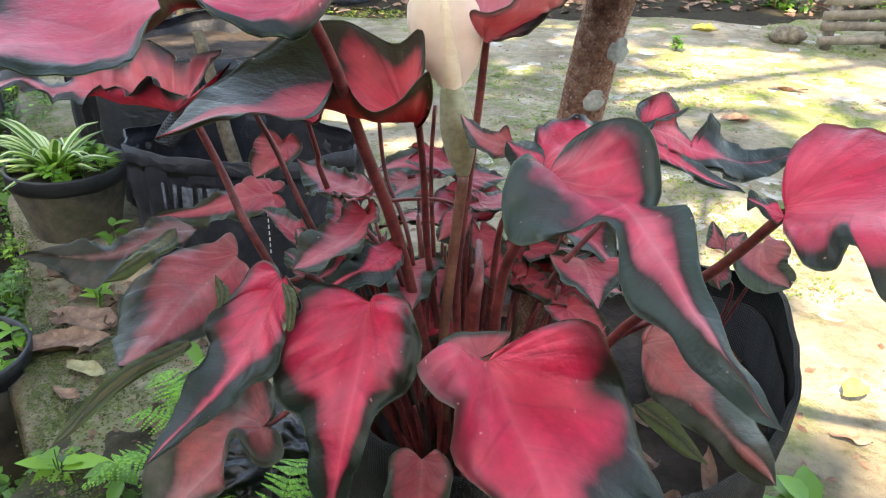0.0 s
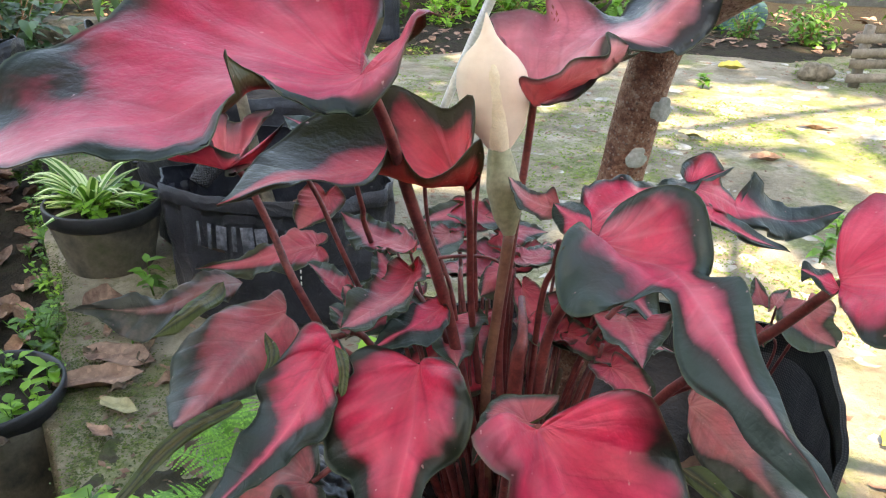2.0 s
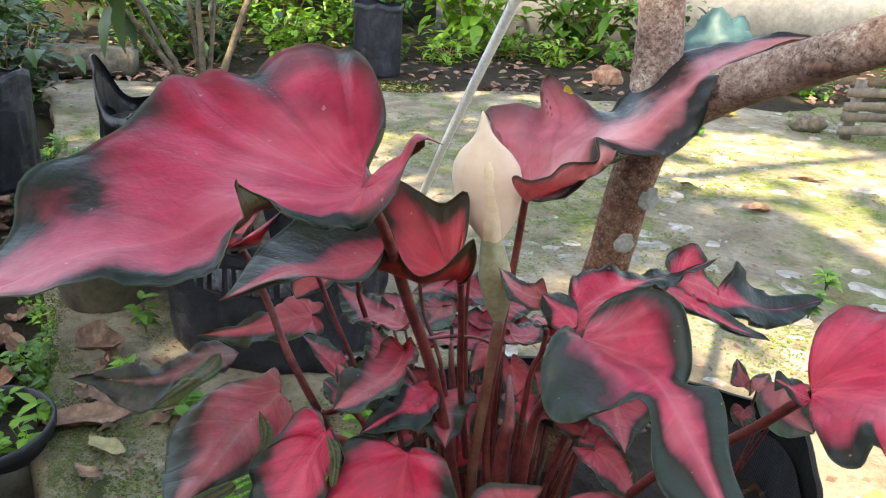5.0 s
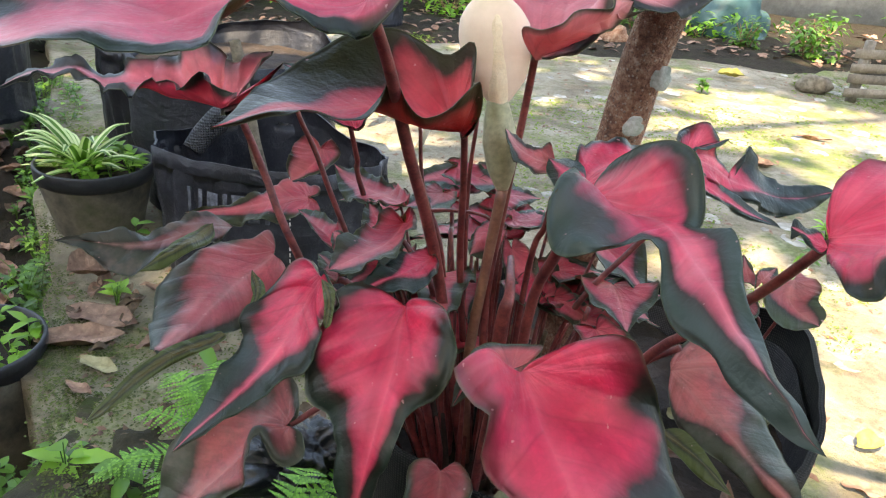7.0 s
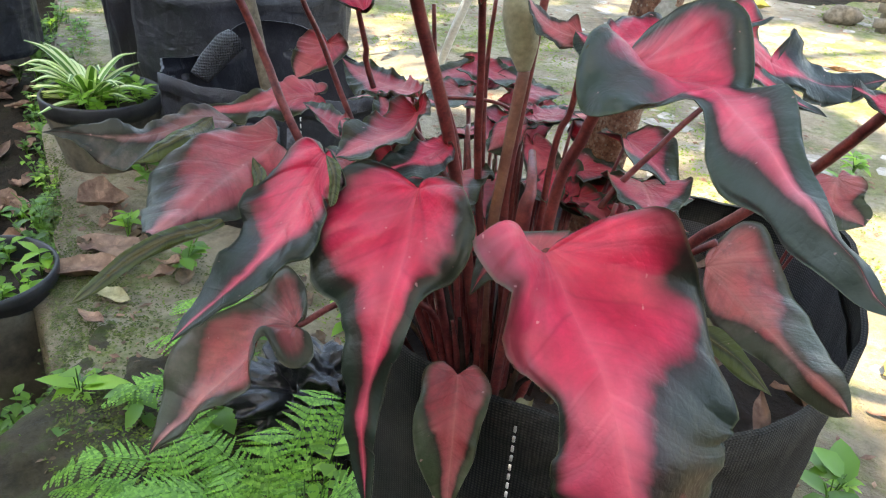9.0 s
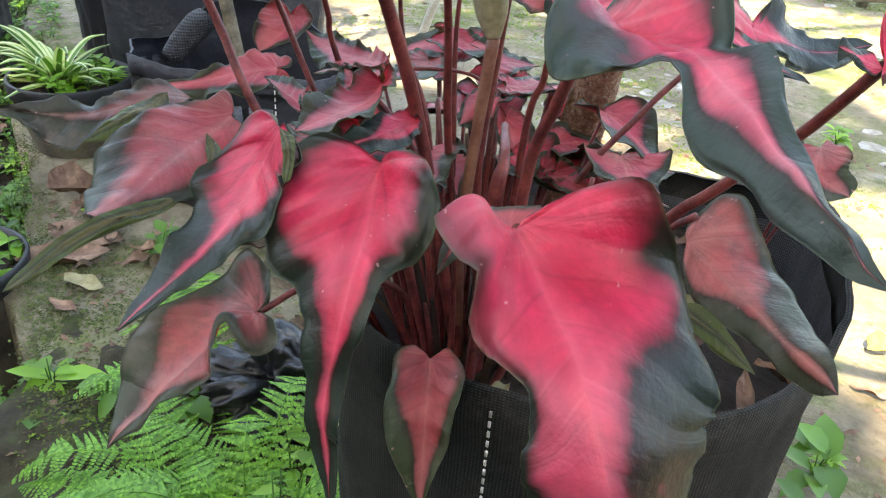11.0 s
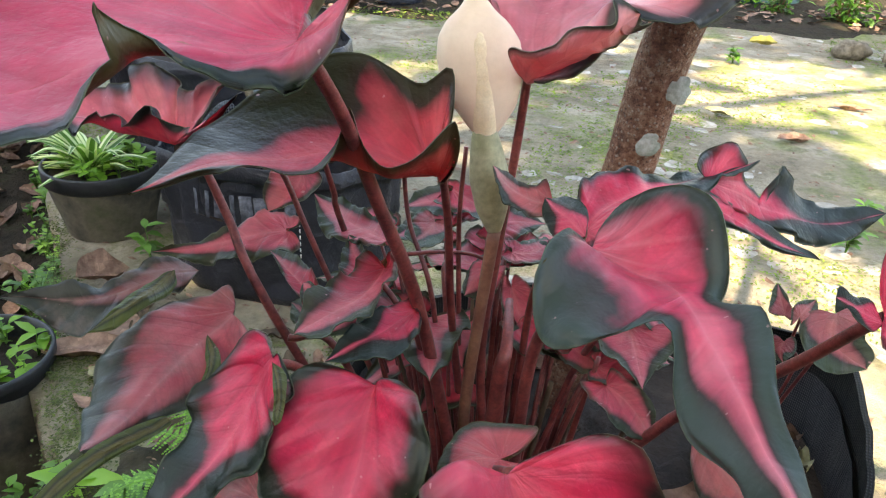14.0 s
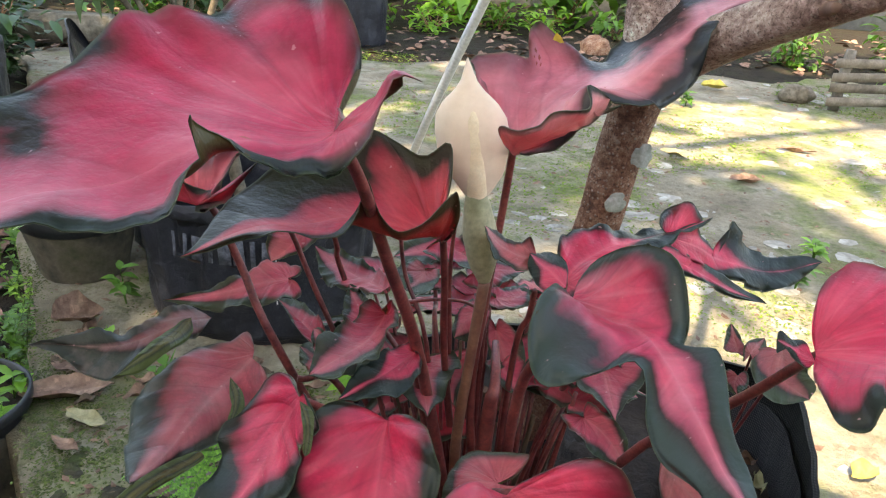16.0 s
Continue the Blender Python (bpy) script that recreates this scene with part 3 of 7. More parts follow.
def lathe(profile, sides=48, wob=None, uv="", lid=True):
    """A closed body of revolution from (radius, height) pairs; wob(angle, index, r, z) gives the point."""
    bm = bmesh.new()
    rings = []
    for i, (r, z) in enumerate(profile):
        ring = []
        for k in range(sides):
            a = 2 * math.pi * k / sides
            p = wob(a, i, r, z) if wob else (r * math.cos(a), r * math.sin(a), z)
            ring.append(bm.verts.new(p))
        rings.append(ring)
    lay = bm.loops.layers.uv.new(uv) if uv else None
    for i, (a, b) in enumerate(zip(rings, rings[1:])):
        for k in range(sides):
            f = bm.faces.new((a[k], a[(k + 1) % sides], b[(k + 1) % sides], b[k]))
            if lay:
                for lp, (kk, ii) in zip(f.loops, ((k, i), (k + 1, i), (k + 1, i + 1), (k, i + 1))):
                    run = sum(math.hypot(profile[j + 1][0] - profile[j][0], profile[j + 1][1] - profile[j][1]) for j in range(ii))
                    lp[lay].uv = (kk / sides * 2 * math.pi * max(profile[0][0], 0.05), run)
    if lid:
        bm.faces.new(rings[0][::-1])
        bm.faces.new(rings[-1])
    return bm


def box(bm, size, m, bevel=0.0):
    v = bmesh.ops.create_cube(bm, size=1.0, matrix=m @ Matrix.Diagonal((*size, 1)))["verts"]
    if bevel:
        bmesh.ops.bevel(bm, geom=list({e for w in v for e in w.link_edges}), offset=bevel, segments=2, affect="EDGES")
    return bm


def flatten(rib, sides):
    """Lays a blade's midrib out straight: each margin place gets (across, along), the midrib's length being 1."""
    line = smooth_path(rib, 60)
    seg = np.linalg.norm(np.diff(line, axis=0), axis=1)
    arc = np.r_[0, np.cumsum(seg)]
    size = arc[-1]
    back = line[0] + np.outer(np.linspace(0.45, 0.01, 40) * size, (line[0] - line[3]) / np.linalg.norm(line[0] - line[3]))
    ext, at = np.vstack([back, line]), np.r_[-np.linspace(0.45, 0.01, 40), arc / size]
    out = []
    for sign, pts in zip((-1, 1), sides):
        flat = []
        for q in pts:
            d = np.linalg.norm(ext - np.array(q), axis=1)
            k = int(np.argmin(d))
            flat.append((sign * max(0.012, d[k] / size), at[k]))
        out.append(flat)
    d = [arc[int(np.argmin(np.linalg.norm(line - np.array(q), axis=1)))] / size for q in rib]
    return [(0.0, v) for v in d], out, size


def bend(src, dst):
    """A smooth sheet (thin-plate) that carries the flat blade's anchors to their places: returns the map."""
    src, dst = np.array(src, float), np.array(dst, float)
    n = len(src)

    def kernel(p):
        d2 = ((p[:, None] - src[None]) ** 2).sum(-1)
        return 0.5 * d2 * np.log(d2 + 1e-12)

    big = np.zeros((n + 3, n + 3))
    big[:n, :n] = kernel(src) + 4e-4 * np.eye(n)
    big[:n, n:] = np.c_[np.ones(n), src]
    big[n:, :n] = big[:n, n:].T
    w = np.linalg.solve(big, np.vstack([dst, np.zeros((3, 3))]))
    return lambda p: kernel(p) @ w[:n] + np.c_[np.ones(len(p)), p] @ w[n:]


def even(points, n):
    """n samples at even steps along a smooth line through flat points."""
    fine = smooth_path(points, 400)
    arc = np.r_[0, np.cumsum(np.linalg.norm(np.diff(fine, axis=0), axis=1))]
    t = np.linspace(0, arc[-1], n)
    return np.c_[np.interp(t, arc, fine[:, 0]), np.interp(t, arc, fine[:, 1])]


def blade(parent, kind="bright", wave=0.006, waves=4.0, phase=0.0, rib=(), a=(), b=(), under=None, thick=0.0007, label="", n=64, m=13, curl=0.034, cup=0.0):
    """One caladium blade: its margin filled from the midrib outwards, bent through its anchors, with a ruffled edge and real thickness.
    rib runs from the notch to the tip, a and b round the two lobes to the tip."""
    spine, margins, size = flatten(rib, (a, b))
    f = bend(spine + margins[0] + margins[1], list(rib) + list(a) + list(b))
    rng = random.Random(str(phase) + kind + str(rib[0]))
    wild = [rng.uniform(0, 6.28) for _ in range(5)]
    wave *= 1.8 * size / 0.25
    flat, uv, along, off = [], [], [], []
    for side in (0, 1):
        first = margins[side][0]
        start = [(0.0, 0.0)] + ([(first[0] * 0.3, first[1] * 0.62)] if first[1] < -0.05 and abs(first[0]) > 0.06 else [])
        rim = even(start + margins[side] + [(0.0, 1.0)], n)
        for i, (u, v) in enumerate(rim):
            foot = min(1.0, max(0.0, v - 0.62 * abs(u))) if v > 0 else 0.0
            s = i / (n - 1)
            for j in range(m):
                r = (j / (m - 1)) ** 0.85
                flat.append((u * r, foot + (v - foot) * r))
                uv.append((s, r))
                along.append((foot + (v - foot) * r, 0.5 + side))
                ruffle = math.sin(2 * math.pi * waves * s + phase + side * wild[0]) + 0.5 * math.sin(2 * math.pi * waves * 2.3 * s + wild[1 + side]) + 0.2 * math.sin(2 * math.pi * waves * 4.6 * s + wild[3])
                off.append(wave * r**2.6 * ruffle * (1 - s**6) * min(1, 5 * s) + size * 0.0045 * math.sin(r * 3.1) * math.sin(2 * math.pi * (5 * s + 0.8 * math.sin(6 * s + wild[0])) + wild[4]) + cup * size * r * r * (1 - s**3) - curl * size * max(0.0, (r - 0.84) / 0.16) ** 2 * (0.5 + 0.5 * math.sin(2 * math.pi * (waves * 0.8) * s + wild[2])) * (1 - s**4)
                           + size * 0.014 * r * noise.noise(Vector((u * r * 6 + wild[0], v * 6, wild[1]))))
    flat = np.array(flat)
    e = 1e-3
    pos = f(flat)
    nor = np.cross(f(flat + (e, 0)) - pos, f(flat + (0, e)) - pos)
    nor /= np.linalg.norm(nor, axis=1)[:, None] + 1e-12
    pos = pos + nor * np.array(off)[:, None]
    bm = bmesh.new()
    lay, lay2 = bm.loops.layers.uv.new("blade"), bm.loops.layers.uv.new("along")
    lay3 = bm.loops.layers.uv.new("flat")
    index = lambda side, i, j: (side * n + i) * m + j
    upper = None
    for top in (1, 0):
        vs = [bm.verts.new(p + q * (thick * (top - 0.5))) for p, q in zip(pos, nor)]
        for side in (0, 1):
            for i in range(n - 1):
                for j in range(m - 1):
                    ids = [index(side, i, j), index(side, i, j + 1), index(side, i + 1, j + 1), index(side, i + 1, j)]
                    if (side == 0) == bool(top):
                        ids = ids[::-1]
                    fc = bm.faces.new([vs[k] for k in ids])
                    fc.material_index = 1 - top
                    for lp, k in zip(fc.loops, ids):
                        lp[lay].uv, lp[lay2].uv, lp[lay3].uv = uv[k], along[k], flat[k]
        upper = upper or vs
    for side in (0, 1):
        for i in range(n - 1):
            p, q = index(side, i, m - 1), index(side, i + 1, m - 1)
            fc = bm.faces.new((upper[p], upper[q], vs[q], vs[p]) if side else (upper[q], upper[p], vs[p], vs[q]))
            for lp in fc.loops:
                lp[lay].uv, lp[lay2].uv, lp[lay3].uv = (i / (n - 1), 1.0), along[p], flat[p]
    bmesh.ops.remove_doubles(bm, verts=bm.verts[:], dist=2e-5)
    if under is None:
        under = UNDER_DULL if kind in ("dull", "worn", "dusky", "small") else BLADE["broad"] if kind == "fold" else UNDER
    return part("leaf", bm, [BLADE[kind], under], parent, label)


def petiole(parent, points, r0=0.004, r1=0.003, material=None, name="petiole"):
    bm = tube(bmesh.new(), points, [r0, (r0 + r1) / 2, r1], 10, 18, 0.08)
    return part(name, bm, material or STEM, parent)


# ---- ground and court ----
LEFT_EDGE = [(-0.67, 0.93), (-1.02, 1.54), (-1.40, 2.15), (-2.28, 3.70), (-3.15, 5.1)]
FRONT_EDGE = [(-0.67, 0.93), (-0.50, 0.80), (-0.27, 0.55), (-0.10, 0.38), (0.30, 0.30), (0.70, 0.36), (1.2, 0.20), (6.0, -0.6)]


def front_of_edge(x, y):
    ys = np.interp(x, [p[0] for p in FRONT_EDGE], [p[1] for p in FRONT_EDGE])
    return ys - y


def bed_height(x, y):
    """The bed lies lower beside and in front of the court, and level with it far off."""
    far = min(1, max(0, (y - 1.9) / 2.2))
    low = -0.28 * (1 - far) - 0.07 * far
    if y > 5.4:
        low += 0.09 * min(1, (y - 5.4) / 0.8)
    return low + 0.035 * noise.noise(Vector((x * 1.3, y * 1.3, 0))) + 0.012 * noise.noise(Vector((x * 6, y * 6, 3)))


def spread(limit, fine, step):
    a = list(np.arange(-fine, fine + 1e-6, step))
    k = step
    while a[-1] < limit:
        k *= 1.5
        a = [a[0] - k] + a + [a[-1] + k]
    return a


bm = bmesh.new()
xs, ys = spread(300, 4.5, 0.12), [y + 3.0 for y in spread(300, 5.0, 0.12)]
grid = [[bm.verts.new((x, y, bed_height(x, y) if abs(x) < 12 and -6 < y < 14 else 0.03)) for x in xs] for y in ys]
for ra, rb in zip(grid, grid[1:]):
    for k in range(len(xs) - 1):
        bm.faces.new((ra[k], ra[k + 1], rb[k + 1], rb[k]))
tagged(part("ground", bm, BED), "dark bare garden soil with moss and litter", "ground", kind="structure")

# the court: a worn concrete slab with a broken edge
bm = bmesh.new()
n_v, n_u = 70, 110
rows = []
for j in range(n_v + 1):
    row = []
    for i in range(n_u + 1):
        u, w = i / n_u, j / n_v
        if u < 0.5:
            front = smooth_path([p + (0,) for p in LEFT_EDGE[:1]] + [(-0.5, 0.8, 0), (-0.27, 0.55, 0), (-0.1, 0.38, 0), (0.3, 0.3, 0), (0.7, 0.36, 0), (1.2, 0.2, 0)], 56)[min(55, int(round(u * 2 * 55)))]
        else:
            k = (u - 0.5) * 2
            front = np.array((1.2 + 4.8 * k, 0.2 - 0.8 * k, 0))
        bx = -3.15 + u * 10.15
        back = np.array((bx, np.interp(bx, (-3.15, -1.0, 0.5, 1.5, 2.5, 7.0), (5.1, 5.8, 6.0, 6.3, 6.4, 6.6)) + 0.15 * math.sin(u * 19) + 0.10 * math.sin(u * 47), 0))
        w2 = w**1.6
        left = np.array((np.interp(0.93 + w2 * 4.17, [p[1] for p in LEFT_EDGE], [p[0] for p in LEFT_EDGE]), 0.93 + w2 * 4.17, 0))
        p = front + (back - front) * w2
        if u < 0.12:
            p = left + (p - left) * (u / 0.12)
        ragged = 0.10 * noise.noise(Vector((p[0] * 2.6, p[1] * 2.6, 1))) + 0.035 * noise.noise(Vector((p[0] * 9, p[1] * 9, 1))) if i == 0 or j == 0 else 0
        z = 0.010 * noise.noise(Vector((p[0] * 1.6, p[1] * 1.6, 5))) + 0.004 * noise.noise(Vector((p[0] * 9, p[1] * 9, 5))) - (0.012 if i == 0 or j == 0 else 0)
        row.append(bm.verts.new((p[0] + ragged, p[1] + ragged, z)))
    rows.append(row)
for ra, rb in zip(rows, rows[1:]):
    for k in range(n_u):
        bm.faces.new((ra[k], ra[k + 1], rb[k + 1], rb[k]))
rim = rows[0] + [r[-1] for r in rows[1:]] + rows[-1][-2::-1] + [r[0] for r in rows[-2:0:-1]]
low = [bm.verts.new((v.co.x + 0.02 * noise.noise(v.co * 5), v.co.y + 0.02 * noise.noise(v.co * 6), -0.42)) for v in rim]
for k in range(len(rim)):
    bm.faces.new((rim[k], low[k], low[(k + 1) % len(rim)], rim[(k + 1) % len(rim)]))
bmesh.ops.recalc_face_normals(bm, faces=bm.faces[:])
court = tagged(part("pavement", bm, COURT), "worn beige concrete yard, mossy and stained", "pavement", kind="structure")

# far wall
bm = box(bmesh.new(), (14, 0.15, 2.4), pose(6.2, 9.6, 1.2), 0.02)
tagged(part("wall_north", bm, WALL), "old grey plastered garden wall with stains", "wall", kind="structure")

# dark panel added in place of dense plants, to cover bright ground beyond
bm = box(bmesh.new(), (8.0, 0.15, 2.6), pose(-4.9, 9.9, 1.2), 0.02)
tagged(part("wall_north_west", bm, WALL_DARK), "plain dark wall added behind the far plants", "wall", kind="structure")

# unseen plain walls added behind and beside the camera to cut the fill light
bm = box(bmesh.new(), (16, 0.2, 3.0), pose(0.5, -2.6, 1.2), 0.02)
tagged(part("wall_south", bm, WALL_DARK), "plain dark wall added out of view to cut fill light", "wall", kind="structure")
bm = box(bmesh.new(), (0.15, 14, 2.2), pose(-7.2, 3.0, 1.0), 0.02)
tagged(part("wall_west", bm, WALL_DARK), "plain dark wall added out of view beside the beds", "wall", kind="structure")
bm = box(bmesh.new(), (0.15, 14, 2.2), pose(7.6, 3.0, 1.0), 0.02)
tagged(part("wall_east", bm, WALL), "plain grey wall added out of view beside the yard", "wall", kind="structure")


# ---- the planter in the middle ----
BAG_AT, BAG_R, BAG_H = (0.106, 0.738), 0.243, 0.56


def fabric_bag(name, at, r, h, material, soil_drop, label, flare=1.0, flap=0.0, flap_at=0.0, wrinkle=0.010, fold=0.02, seed=0.0, z0=0.0, lining=None):
    t = thing(name, (at[0], at[1], z0), label, "grow bag")
    prof = [(r * 0.90, 0.0), (r * 0.95, 0.02)] + [(r * (0.95 + 0.05 * flare * k / 18), h * k / 18) for k in range(1, 17)]
    prof += [(r * (0.95 + 0.05 * flare), h - 0.045), (r * (0.95 + 0.05 * flare) + 0.002, h - 0.04), (r * (0.95 + 0.05 * flare) + 0.003, h), (r * (0.95 + 0.05 * flare) - 0.003, h)]
    inner = [(r * (0.95 + 0.05 * flare) - 0.004, h - 0.03), (r * 0.97, h - soil_drop - 0.04)]

    def wob(a, i, rr, z):
        up = z / h
        q = Vector((math.cos(a), math.sin(a), 0))
        w = wrinkle * (noise.noise(q * 3.1 + Vector((seed, 0, z * 5))) + 0.5 * noise.noise(q * 8 + Vector((seed, 3, z * 9))))
        w += 0.35 * wrinkle * (0.5 - abs(2 * noise.noise(q * 4.5 + Vector((seed, 9, z * 16)))))
        lift = flap * max(0, math.cos(a - flap_at)) ** 6 * up**3
        sag = fold * noise.noise(q * 1.7 + Vector((seed, 7, 0))) * up**4
        return ((rr + w) * math.cos(a), (rr + w) * math.sin(a), z + lift + sag)

    part("body", lathe(prof, 120, wob, "weave", False), material, t)
    bm = lathe(inner[::-1], 120, wob, "weave", False)
    bmesh.ops.reverse_faces(bm, faces=bm.faces[:])
    part("lining", bm, lining or material, t, "dark inner face of the bag")
    bm = bmesh.new()
    rings = [[bm.verts.new((0, 0, h - soil_drop + 0.02))]]
    for j in range(1, 13):
        rings.append([bm.verts.new((r * 0.965 * j / 12 * math.cos(a), r * 0.965 * j / 12 * math.sin(a),
                                    h - soil_drop + 0.02 * (1 - j / 12) + 0.014 * noise.noise(Vector((math.cos(a) * j, math.sin(a) * j, seed)) * 0.9) + 0.007 * noise.noise(Vector((math.cos(a) * j, math.sin(a) * j, seed)) * 3)))
                      for a in (2 * math.pi * k / 48 for k in range(48))])
    for k in range(48):
        bm.faces.new((rings[0][0], rings[1][k], rings[1][(k + 1) % 48]))
        for j in range(1, 12):
            bm.faces.new((rings[j][k], rings[j + 1][k], rings[j + 1][(k + 1) % 48], rings[j][(k + 1) % 48]))
    part("soil", bm, SOIL, t, "dark crumbly potting soil")
    return t


main_bag = fabric_bag("grow_bag", BAG_AT, BAG_R, BAG_H, FABRIC, 0.055, "large charcoal woven grow bag with white stitching", 1.0, 0.06, radians(5), 0.007, 0.012, 1.0, lining=MESH_FABRIC)
# a seam of white stitches down the front, and one round the hem
bm = bmesh.new()
for k in range(22):
    a = radians(-108)
    z = BAG_H - 0.012 - k * 0.0105
    box(bm, (0.0022, 0.0014, 0.0055), pose((BAG_R + 0.0055 - 0.0004 * k) * math.cos(a), (BAG_R + 0.0055 - 0.0004 * k) * math.sin(a), z, 0, 0, math.degrees(a) + 90))
part("stitching", bm, THREAD, main_bag, "white dotted stitching")

# the cut tree that stands in the bag
tree = thing("tree", (0.10, 0.79, 0.50), "small lichen-spotted tree with a sawn limb in the grow bag", "tree")
LOW = Vector(tree.location)
tp = lambda *p: [tuple(Vector(q) - LOW) for q in p]
bm = tube(bmesh.new(), tp((0.080, 0.80, 0.47), (0.092, 0.79, 0.60), (0.108, 0.775, 0.76), (0.124, 0.765, 0.88), (0.140, 0.758, 0.965)), [0.025, 0.0225, 0.0215, 0.0215, 0.0245], 28, 60, 0.16)
part("trunk", bm, BARK, tree)
bm = tube(bmesh.new(), tp((0.134, 0.762, 0.925), (0.130, 0.768, 1.01), (0.118, 0.775, 1.18), (0.10, 0.80, 1.6), (0.05, 0.9, 2.4)), [0.0235, 0.0215, 0.021, 0.018, 0.011], 24, 50, 0.14, seed=3)
part("upper_trunk", bm, BARK_SUNLIT, tree)
bm = tube(bmesh.new(), tp((0.136, 0.762, 0.945), (0.182, 0.700, 0.992), (0.240, 0.630, 1.034), (0.33, 0.54, 1.092), (0.50, 0.42, 1.19), (0.9, 0.2, 1.5)), [0.026, 0.0190, 0.0175, 0.0170, 0.0155, 0.010], 24, 60, 0.18, seed=5)
limb = part("branch", bm, BARK_SUNLIT, tree)
# a sawn twig stub on the limb
bm = tube(bmesh.new(), tp((0.222, 0.632, 1.022), (0.220, 0.616, 1.024), (0.219, 0.610, 1.025)), [0.0060, 0.0045, 0.0036], 10, 8, 0.2)
part("stub", bm, DRY, limb, "dark cut stub")


def lichen(at, facing, size, seed):
    """A thin crusty patch that lies on the bark."""
    bm = bmesh.new()
    c, d = Vector(at) - LOW, Vector(facing).normalized()
    s = d.cross(Vector((0.12, -0.05, 1.0))).normalized()
    u = s.cross(d)
    rings = [[bm.verts.new(c + d * 0.0012)]]
    for j in (0.45, 0.8, 1.0):
        ring = []
        for k in range(22):
            a = 2 * math.pi * k / 22
            q = size * j * (1 + 0.45 * noise.noise(Vector((math.cos(a) * 1.6, math.sin(a) * 1.6, seed))) + 0.15 * noise.noise(Vector((math.cos(a) * 5, math.sin(a) * 5, seed))))
            x = q * math.cos(a)
            ring.append(bm.verts.new(c + s * x + u * q * math.sin(a) - d * (x * x / 0.043 - 0.0012 * (1.2 - j))))
        rings.append(ring)
    for k in range(22):
        bm.faces.new((rings[0][0], rings[1][k], rings[1][(k + 1) % 22]))
        for ra, rb in zip(rings[1:], rings[2:]):
            bm.faces.new((ra[k], rb[k], rb[(k + 1) % 22], ra[(k + 1) % 22]))
    return part("lichen", bm, LICHEN, tree, "grey crusty lichen patch")


# ---- the caladium ----
caladium = thing("caladium", (0, 0, 0), "red and pink caladium with dark green ruffled margins", "plant")
blade(caladium, kind="lopsided", wave=0.0025, waves=4.5, phase=0.4,
      rib=[(0.026, 0.434, 0.743), (0.039, 0.398, 0.733), (0.055, 0.358, 0.724), (0.063, 0.328, 0.712), (0.073, 0.305, 0.687), (0.085, 0.295, 0.626)],
      a=[(0.032, 0.435, 0.752), (0.053, 0.432, 0.771), (0.070, 0.428, 0.781), (0.088, 0.418, 0.785), (0.100, 0.412, 0.765), (0.115, 0.402, 0.737), (0.120, 0.388, 0.722), (0.129, 0.370, 0.702), (0.128, 0.355, 0.679), (0.122, 0.340, 0.661), (0.107, 0.315, 0.642)],
      b=[(0.014, 0.425, 0.756), (-0.009, 0.395, 0.776), (-0.015, 0.385, 0.768), (-0.003, 0.378, 0.756), (0.009, 0.378, 0.748), (0.007, 0.372, 0.721), (0.019, 0.362, 0.711), (0.036, 0.345, 0.705), (0.037, 0.335, 0.690), (0.035, 0.325, 0.669), (0.045, 0.315, 0.634)])
blade(caladium, kind="dipped", wave=0.0025, waves=4.0, phase=1.3,
      rib=[(-0.055, 0.487, 0.750), (-0.055, 0.442, 0.735), (-0.059, 0.405, 0.714), (-0.064, 0.388, 0.682), (-0.068, 0.378, 0.644), (-0.061, 0.360, 0.578)],
      a=[(-0.050, 0.482, 0.761), (-0.037, 0.468, 0.769), (-0.022, 0.448, 0.767), (-0.017, 0.432, 0.755), (-0.021, 0.418, 0.738), (-0.036, 0.410, 0.725), (-0.044, 0.402, 0.711), (-0.055, 0.390, 0.670), (-0.060, 0.377, 0.629)],
      b=[(-0.070, 0.482, 0.763), (-0.089, 0.475, 0.771), (-0.102, 0.465, 0.766), (-0.106, 0.455, 0.753), (-0.114, 0.445, 0.734), (-0.113, 0.430, 0.707), (-0.090, 0.412, 0.697), (-0.083, 0.390, 0.657), (-0.072, 0.376, 0.618)])
blade(caladium, kind="bright", wave=0.002, waves=3.5, phase=2.2,
      rib=[(-0.112, 0.474, 0.772), (-0.123, 0.474, 0.749), (-0.133, 0.455, 0.728), (-0.153, 0.435, 0.704), (-0.192, 0.405, 0.668)],
      a=[(-0.109, 0.475, 0.775), (-0.102, 0.458, 0.768), (-0.103, 0.450, 0.761), (-0.108, 0.443, 0.750), (-0.113, 0.432, 0.729), (-0.126, 0.430, 0.718), (-0.154, 0.420, 0.695), (-0.171, 0.412, 0.684)],
      b=[(-0.131, 0.500, 0.772), (-0.145, 0.503, 0.764), (-0.152, 0.500, 0.751), (-0.160, 0.492, 0.739), (-0.171, 0.485, 0.732), (-0.171, 0.470, 0.717), (-0.176, 0.455, 0.703), (-0.186, 0.432, 0.685)])
